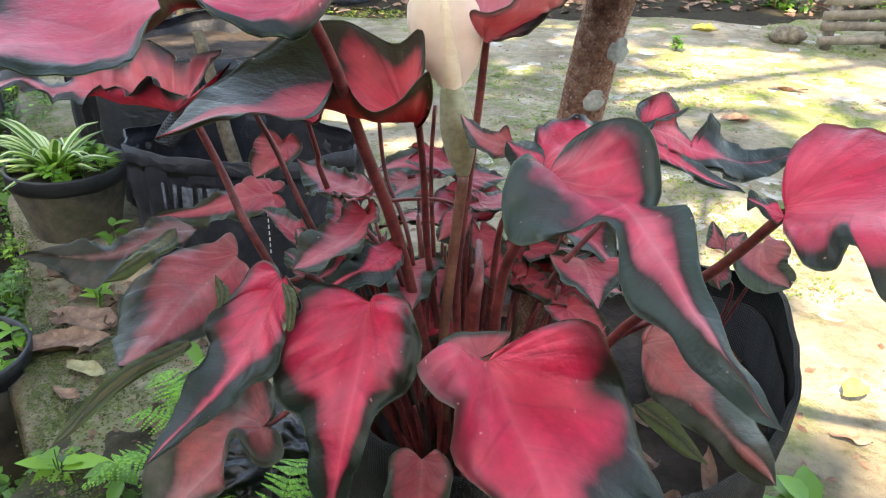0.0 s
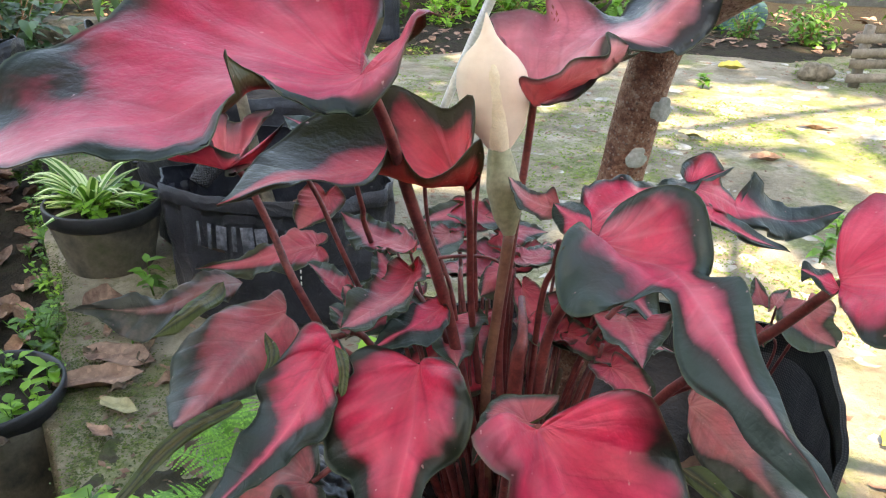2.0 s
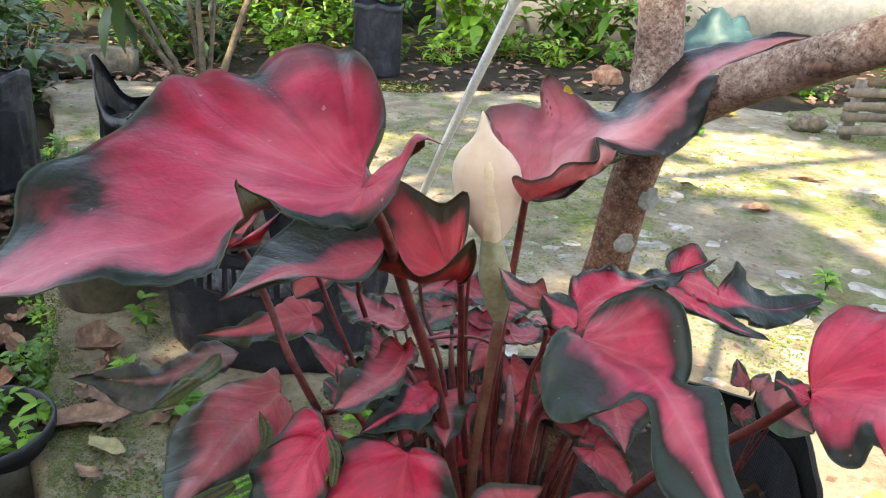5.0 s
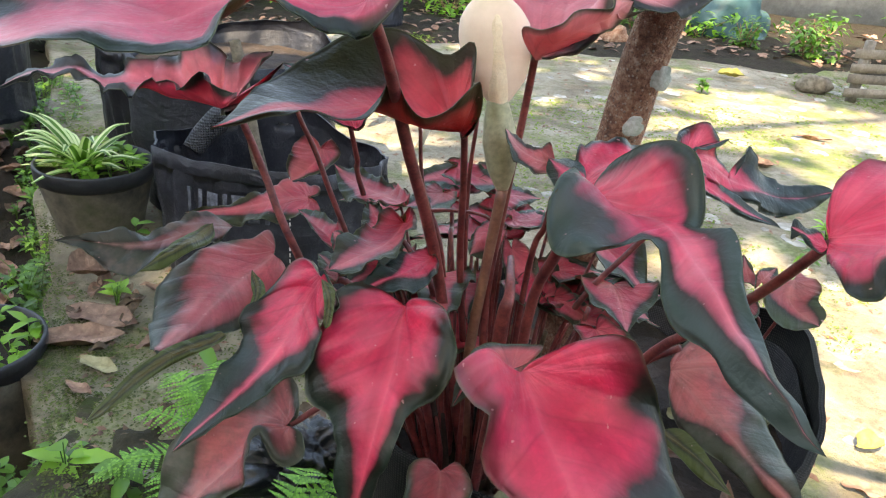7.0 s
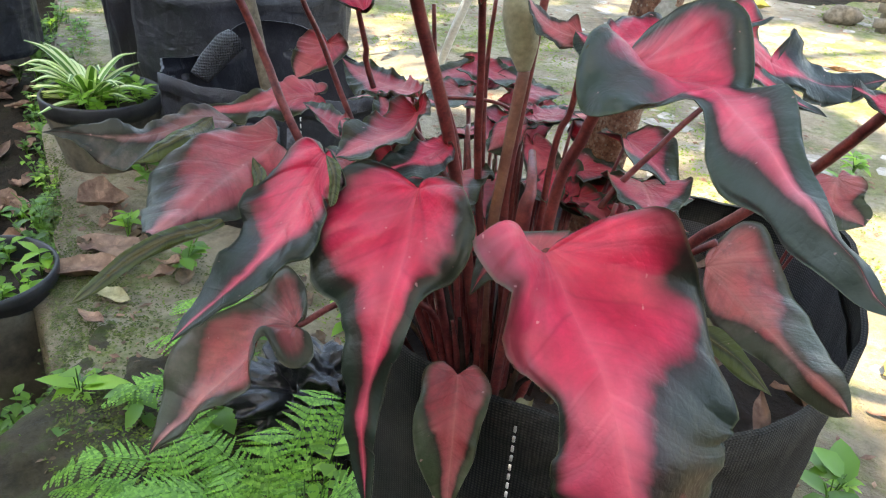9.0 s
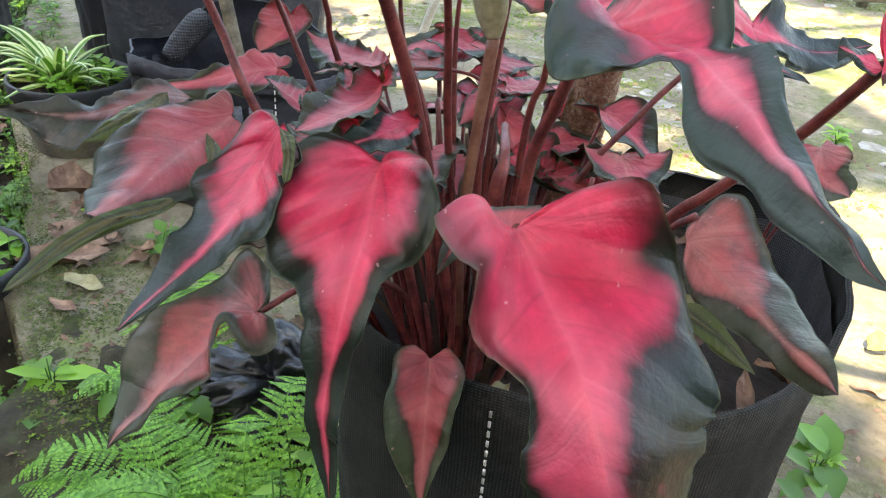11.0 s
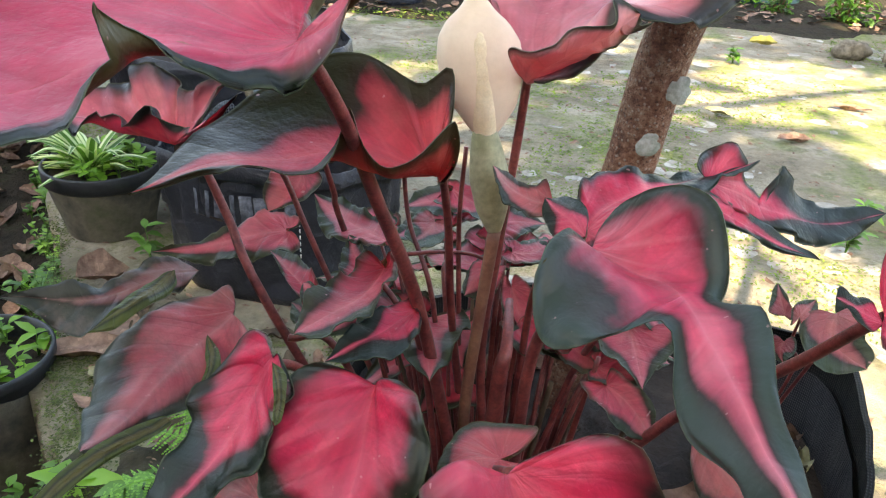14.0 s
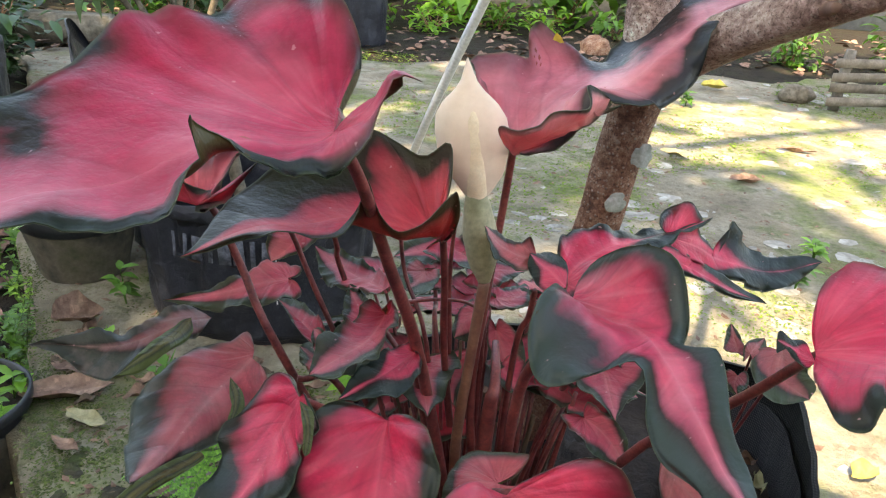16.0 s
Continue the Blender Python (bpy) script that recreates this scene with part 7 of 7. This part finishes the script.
# weeds along the yard's left edge
for k in range(230):
    y = 0.95 + 2.65 * rng.random() ** 1.4
    x = np.interp(y, [p[1] for p in LEFT_EDGE], [p[0] for p in LEFT_EDGE]) - rng.gauss(0.0, 0.07)
    if y < 0.98 or math.hypot(x + 1.108, y - 1.357) < 0.19 or math.hypot(x + 1.175, y - 2.075) < 0.18:
        continue
    if y < 1.36 and math.hypot(x + 1.108, y - 1.357) < 0.34:
        x -= 0.55                                         # the pot's near side is clear
    weed("weed", (x, y, bed_height(x, y) * 0.6), 26, rng.uniform(0.05, 0.17), rng.uniform(0.022, 0.042), rng.choice([G_MID, G_LIGHT, G_MID, G_MID]), "low green weed along the edge of the yard", rng, 4)
# low dark growth and litter in the bed at the near corner
dim = random.Random(77)
for k in range(22):
    x, y = dim.uniform(-1.08, -0.74), dim.uniform(0.86, 1.16)
    if k % 2:
        weed("weed", (x, y, bed_height(x, y)), 14, dim.uniform(0.05, 0.13), dim.uniform(0.03, 0.06), dim.choice([G_DARK, G_MID]), "low dark green weed in the shaded bed", dim, 3)
    else:
        fallen_leaf((x, y, bed_height(x, y) + 0.01), dim.uniform(0.06, 0.12), dim.uniform(0.03, 0.05), dim.uniform(0, 360), DRY_DARK, "dark rotting leaf in the shaded bed", dim, 0.6, (dim.uniform(-15, 15), dim.uniform(-15, 15)), "leaf litter")
# ferns at the near corner
for at, nf, ln, lean in (((-0.36, 0.84, -0.01), 5, 0.22, 2.9), ((-0.27, 0.80, 0.0), 7, 0.23, None), ((-0.22, 0.72, 0.0), 6, 0.22, 3.9), ((-0.42, 1.08, 0.0), 5, 0.22, 3.0), ((-0.40, 0.72, -0.06), 4, 0.20, 3.6), ((-0.20, 0.60, 0.06), 6, 0.22, 4.4), ((-0.27, 0.62, 0.02), 6, 0.24, 3.6), ((-0.13, 0.54, 0.04), 6, 0.20, None), ((-0.33, 0.70, 0.0), 6, 0.24, 3.2)):
    fern(at, nf, ln, rng, lean)
for at, nf, ln in (((-0.25, 0.72, 0.03), 9, 0.23), ((-0.19, 0.60, 0.04), 7, 0.20), ((-0.24, 0.66, 0.03), 7, 0.21)):
    fern(at, nf, ln, rng, None, 1.45)
for at, ct, h, sz, m in (((-0.72, 0.98, -0.16), 16, 0.20, 0.06, G_MID), ((-0.66, 0.84, -0.2), 20, 0.18, 0.05, G_LIGHT), ((-0.44, 1.02, 0.0), 10, 0.10, 0.08, G_MID), ((-0.36, 1.10, 0.0), 8, 0.12, 0.07, G_LIGHT), ((-0.215, 0.80, 0.02), 26, 0.20, 0.034, G_LIGHT), ((-0.20, 0.68, 0.02), 22, 0.22, 0.034, G_LIGHT), ((-0.96, 1.88, 0.0), 16, 0.10, 0.05, G_MID), ((-0.70, 1.50, 0.0), 12, 0.09, 0.05, G_MID), ((-0.50, 1.28, 0.0), 14, 0.12, 0.07, G_MID), ((-0.28, 1.36, 0.0), 12, 0.10, 0.05, G_LIGHT), ((-0.90, 1.62, 0.0), 10, 0.07, 0.04, G_LIGHT), ((-0.84, 1.95, 0.0), 10, 0.12, 0.06, G_MID), ((-0.25, 1.55, 0.0), 16, 0.12, 0.06, G_LIGHT), ((-0.72, 1.06, -0.06), 14, 0.12, 0.075, G_LIGHT), ((-0.76, 1.10, -0.08), 12, 0.10, 0.065, G_MID), ((-0.66, 0.98, -0.08), 14, 0.09, 0.06, G_LIGHT), ((-0.58, 1.02, 0.0), 12, 0.07, 0.05, G_MID), ((0.60, 1.02, 0.0), 8, 0.09, 0.085, G_MID), ((0.50, 0.88, 0.0), 7, 0.09, 0.07, G_MID), ((0.55, 0.80, 0.0), 8, 0.08, 0.06, G_MID), ((0.62, 1.05, 0.0), 14, 0.05, 0.03, G_LIGHT), ((1.05, 2.35, 0.0), 26, 0.10, 0.05, G_MID), ((1.2, 2.6, 0.0), 22, 0.10, 0.05, G_LIGHT), ((1.25, 4.9, 0.0), 26, 0.10, 0.06, G_MID)):
    weed("weed", at, ct, h, sz, m, "small green weed growing from the yard", rng, 4)
# crumpled plastic beside the bag
bm = bmesh.new()
bmesh.ops.create_icosphere(bm, subdivisions=6, radius=1.0)
for v in bm.verts:
    v.co = Vector((v.co.x * 0.13, v.co.y * 0.09, v.co.z * 0.10)) * (1.15 + 0.45 * noise.noise(v.co * 1.6) - 0.75 * abs(noise.noise(v.co * 2.3 + Vector((0, 0, 3)))) - 0.40 * abs(noise.noise(v.co * 5.1)) + 0.05 * noise.noise(v.co * 14))
crumple = tagged(part("plastic_sack", bm, POLY), "crumpled shiny black plastic sack beside the planter", "sack")
crumple.location = (-0.265, 1.02, 0.09)

for at, facing, size, sd_ in (((0.121, 0.747, 0.826), (-0.15, -1, 0.1), 0.0105, 1.0), ((0.138, 0.745, 0.873), (0.1, -1, 0.1), 0.0105, 2.0), ((0.119, 0.748, 0.853), (-0.3, -1, 0.1), 0.005, 3.0), ((0.105, 0.757, 0.72), (-0.2, -1, 0.1), 0.007, 4.0), ((0.118, 0.754, 0.70), (0.2, -1, 0.1), 0.005, 5.0), ((0.096, 0.760, 0.66), (-0.3, -1, 0.1), 0.006, 6.0)):
    lichen(at, facing, size, sd_)

# flat stones let into the yard, the nearest singly
def flat_stone(bm, c, size, seed, sides=8):
    r = random.Random(seed)
    ring = [(c[0] + size * r.uniform(0.65, 1.1) * math.cos(2 * math.pi * k / sides), c[1] + size * 0.75 * r.uniform(0.65, 1.1) * math.sin(2 * math.pi * k / sides)) for k in range(sides)]
    top = [bm.verts.new((c[0] + (x - c[0]) * 0.93, c[1] + (y - c[1]) * 0.93, c[2] + 0.0065 + r.uniform(-0.002, 0.002))) for x, y in ring]
    low = [bm.verts.new((x, y, c[2] - 0.012)) for x, y in ring]
    bm.faces.new(top)
    for k in range(sides):
        bm.faces.new((low[k], low[(k + 1) % sides], top[(k + 1) % sides], top[k]))


rng = random.Random(5)
for k in range(230):
    y = 1.3 + 4.6 * rng.random() ** 1.2
    x = rng.uniform(0.02 * y, 0.64 * y)
    if math.hypot(x - BAG_AT[0], y - BAG_AT[1]) < 0.3:
        continue
    bm = bmesh.new()
    size = rng.uniform(0.018, 0.06) * (1 + 0.14 * y)
    flat_stone(bm, (0, 0, 0), size, k)
    ob = part("stone", bm, STONE, court, smooth=False)
    ob.location = (x, y, 0.010 * noise.noise(Vector((x * 1.6, y * 1.6, 5))) + 0.004 * noise.noise(Vector((x * 9, y * 9, 5))) - 0.0058)
    ob.rotation_euler = (0, 0, rng.uniform(0, 6.28))

# crumbs of bark, grit and torn leaf strewn over the yard
rng = random.Random(23)
bm = bmesh.new()
for k in range(2600):
    y = 0.55 + 6.0 * rng.random() ** 1.4
    x = np.interp(y, [p[1] for p in LEFT_EDGE], [p[0] for p in LEFT_EDGE]) + 0.05 + rng.random() ** 1.2 * (1.2 + 0.9 * y)
    c = Vector((x, y, 0.010 * noise.noise(Vector((x * 1.6, y * 1.6, 5))) + 0.004 * noise.noise(Vector((x * 9, y * 9, 5))) + 0.002))
    a, sz = rng.uniform(0, 6.28), rng.uniform(0.004, 0.016) * (1 + 0.1 * y)
    u, w = Vector((math.cos(a), math.sin(a), rng.uniform(-0.2, 0.2))) * sz, Vector((-math.sin(a), math.cos(a), rng.uniform(-0.2, 0.2))) * sz * rng.uniform(0.25, 0.7)
    lift = Vector((0, 0, sz * 0.35))
    q = [bm.verts.new(c + v) for v in (-u, -w * 0.9, u, w)]
    tip_ = bm.verts.new(c + lift)
    for i in range(4):
        bm.faces.new((q[i], q[(i + 1) % 4], tip_))
tagged(part("litter", bm, DRY), "crumbs of dry leaf and bark on the yard", "litter", kind="stuff")

# low moss tufts on the yard and on its broken corner
bm = bmesh.new()
for k in range(900):
    a, q = rng.uniform(0, 6.28), 0.09 * math.sqrt(rng.random())
    x, y = -0.56 + 1.3 * q * math.cos(a), 0.90 + q * math.sin(a)
    b, sz = rng.uniform(0, 6.28), rng.uniform(0.006, 0.014)
    leaflet(bm, (x, y, max(0.0, mud_height(x, y)) - 0.004), (math.cos(b), math.sin(b), rng.uniform(0.2, 0.9)), (0, 0, 1), sz, sz * 0.5, 0.4)
for k in range(14000):
    y = 1.0 + 5.0 * rng.random() ** 1.2
    x = rng.uniform(-0.25 * y, 0.72 * y)
    if noise.noise(Vector((x * 1.1, y * 1.1, 9.0))) + 0.35 * noise.noise(Vector((x * 4, y * 4, 9.0))) < 0.20 - 0.26 * math.exp(-((y - 3.3 - 0.25 * x) / 0.75) ** 2) - 0.08 * (y > 4.2 and x < 0.6):
        continue
    for _ in range(3):
        b, sz = rng.uniform(0, 6.28), rng.uniform(0.005, 0.011) * (0.40 + 0.42 * y)
        leaflet(bm, (x + rng.gauss(0, 0.02), y + rng.gauss(0, 0.02), 0.0), (math.cos(b), math.sin(b), rng.uniform(0.2, 0.9)), (0, 0, 1), sz, sz * 0.5, 0.4)
for k in range(5000):
    x, y = rng.uniform(-2.3, -1.0), rng.uniform(2.4, 4.9)
    x0 = np.interp(y, [p[1] for p in LEFT_EDGE], [p[0] for p in LEFT_EDGE])
    if x < x0 + 0.05 or noise.noise(Vector((x * 2.2, y * 2.2, 3.0))) < -0.05:
        continue
    for _ in range(3):
        b, sz = rng.uniform(0, 6.28), rng.uniform(0.008, 0.018)
        leaflet(bm, (x + rng.gauss(0, 0.02), y + rng.gauss(0, 0.02), 0.0), (math.cos(b), math.sin(b), rng.uniform(0.2, 0.9)), (0, 0, 1), sz, sz * 0.5, 0.4)
tagged(part("moss", bm, MOSS), "yellow-green moss tufts on the yard", "moss", kind="stuff")

# dark moss and mud along the yard's near left side
bm = bmesh.new()
for k in range(8000):
    y = 0.60 + 2.0 * rng.random() ** 1.5
    x0 = np.interp(y, [p[1] for p in LEFT_EDGE], [p[0] for p in LEFT_EDGE])
    x = x0 + abs(rng.gauss(0, 0.14)) - 0.03 if rng.random() < 0.5 else rng.uniform(x0, -0.2)
    if y < 0.93:
        x = rng.uniform(-0.66 + 1.2 * (0.93 - y), -0.2)
    if noise.noise(Vector((x * 3.2, y * 3.2, 4.0))) + 0.4 * noise.noise(Vector((x * 11, y * 11, 4.0))) < 0.05 - 0.25 * max(0, 0.16 - (x - x0)) / 0.16 - 0.7 * (y < 1.05) - 0.25 * (y < 1.25) - 0.18 * (y < 1.8):
        continue
    for _ in range(3):
        b, sz = rng.uniform(0, 6.28), rng.uniform(0.004, 0.010)
        leaflet(bm, (x + rng.gauss(0, 0.012), y + rng.gauss(0, 0.012), max(0.0, mud_height(x, y)) if y < 1.1 and x < -0.14 else 0.0), (math.cos(b), math.sin(b), rng.uniform(0.1, 0.9)), (0, 0, 1), sz, sz * 0.55, 0.4)
tagged(part("moss", bm, MOSS_DARK), "dark green moss and tiny weeds on the yard", "moss", kind="stuff")

# young crumpled leaves crowded among the stalks, each on its own stalk
rng = random.Random(41)
for k in range(26):
    q, turn = math.sqrt(rng.uniform(0.15, 1.0)), rng.uniform(0, 6.28)
    c = Vector((0.005 + 0.15 * q * math.cos(turn), 0.745 + 0.10 * q * math.sin(turn), rng.uniform(0.635, 0.715) + 0.02 * math.sin(turn)))
    yaw, ln, wd = turn + rng.uniform(-0.9, 0.9), rng.uniform(0.055, 0.095), rng.uniform(0.022, 0.036)
    d = Vector((math.cos(yaw), math.sin(yaw), rng.uniform(-0.25, 0.25)))
    side = Vector((-math.sin(yaw), math.cos(yaw), rng.uniform(-0.3, 0.3)))
    lift = Vector((0, 0, rng.uniform(0.004, 0.016)))
    spot = lambda u, w: tuple(c + d * ln * u + side * wd * w + lift * (abs(w) ** 1.5) - Vector((0, 0, 0.012)) * max(0, u) ** 2)
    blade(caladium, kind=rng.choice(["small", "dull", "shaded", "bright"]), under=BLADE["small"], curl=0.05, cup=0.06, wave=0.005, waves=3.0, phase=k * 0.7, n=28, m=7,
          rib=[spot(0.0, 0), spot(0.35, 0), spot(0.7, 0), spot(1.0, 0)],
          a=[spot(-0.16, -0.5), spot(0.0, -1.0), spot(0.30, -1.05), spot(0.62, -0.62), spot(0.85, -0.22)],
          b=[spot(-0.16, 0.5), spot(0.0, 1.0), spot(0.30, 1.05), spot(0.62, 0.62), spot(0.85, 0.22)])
    foot = Vector((0.005 + 0.05 * math.cos(turn), 0.64 + 0.04 * math.sin(turn), 0.50))
    petiole(caladium, [tuple(foot), tuple(foot.lerp(c, 0.55) + Vector((0, 0, 0.03))), tuple(c)], 0.0026, 0.0016)

# old leaf bases crowded round the crown of the caladium
rng = random.Random(29)
for k in range(90):
    a = rng.uniform(0, 6.28)
    x0, y0 = 0.005 + rng.uniform(0.02, 0.075) * math.cos(a), 0.615 + rng.uniform(0.02, 0.06) * math.sin(a)
    h = rng.uniform(0.05, 0.20)
    out = rng.uniform(0.01, 0.06)
    if math.hypot(x0 + out * math.cos(a) - BAG_AT[0], y0 + out * math.sin(a) - BAG_AT[1]) > BAG_R - 0.022:
        continue
    # the dark picks also put the shade deep among the stalks into colour
    petiole(caladium, [(x0, y0, 0.495), (x0 + out * 0.4 * math.cos(a), y0 + out * 0.4 * math.sin(a), 0.495 + h * 0.5), (x0 + out * math.cos(a), y0 + out * math.sin(a), 0.495 + h)], rng.uniform(0.0025, 0.0048), rng.uniform(0.0010, 0.0024), rng.choice([STEM, STEM, DRY_DARK, SOIL]))
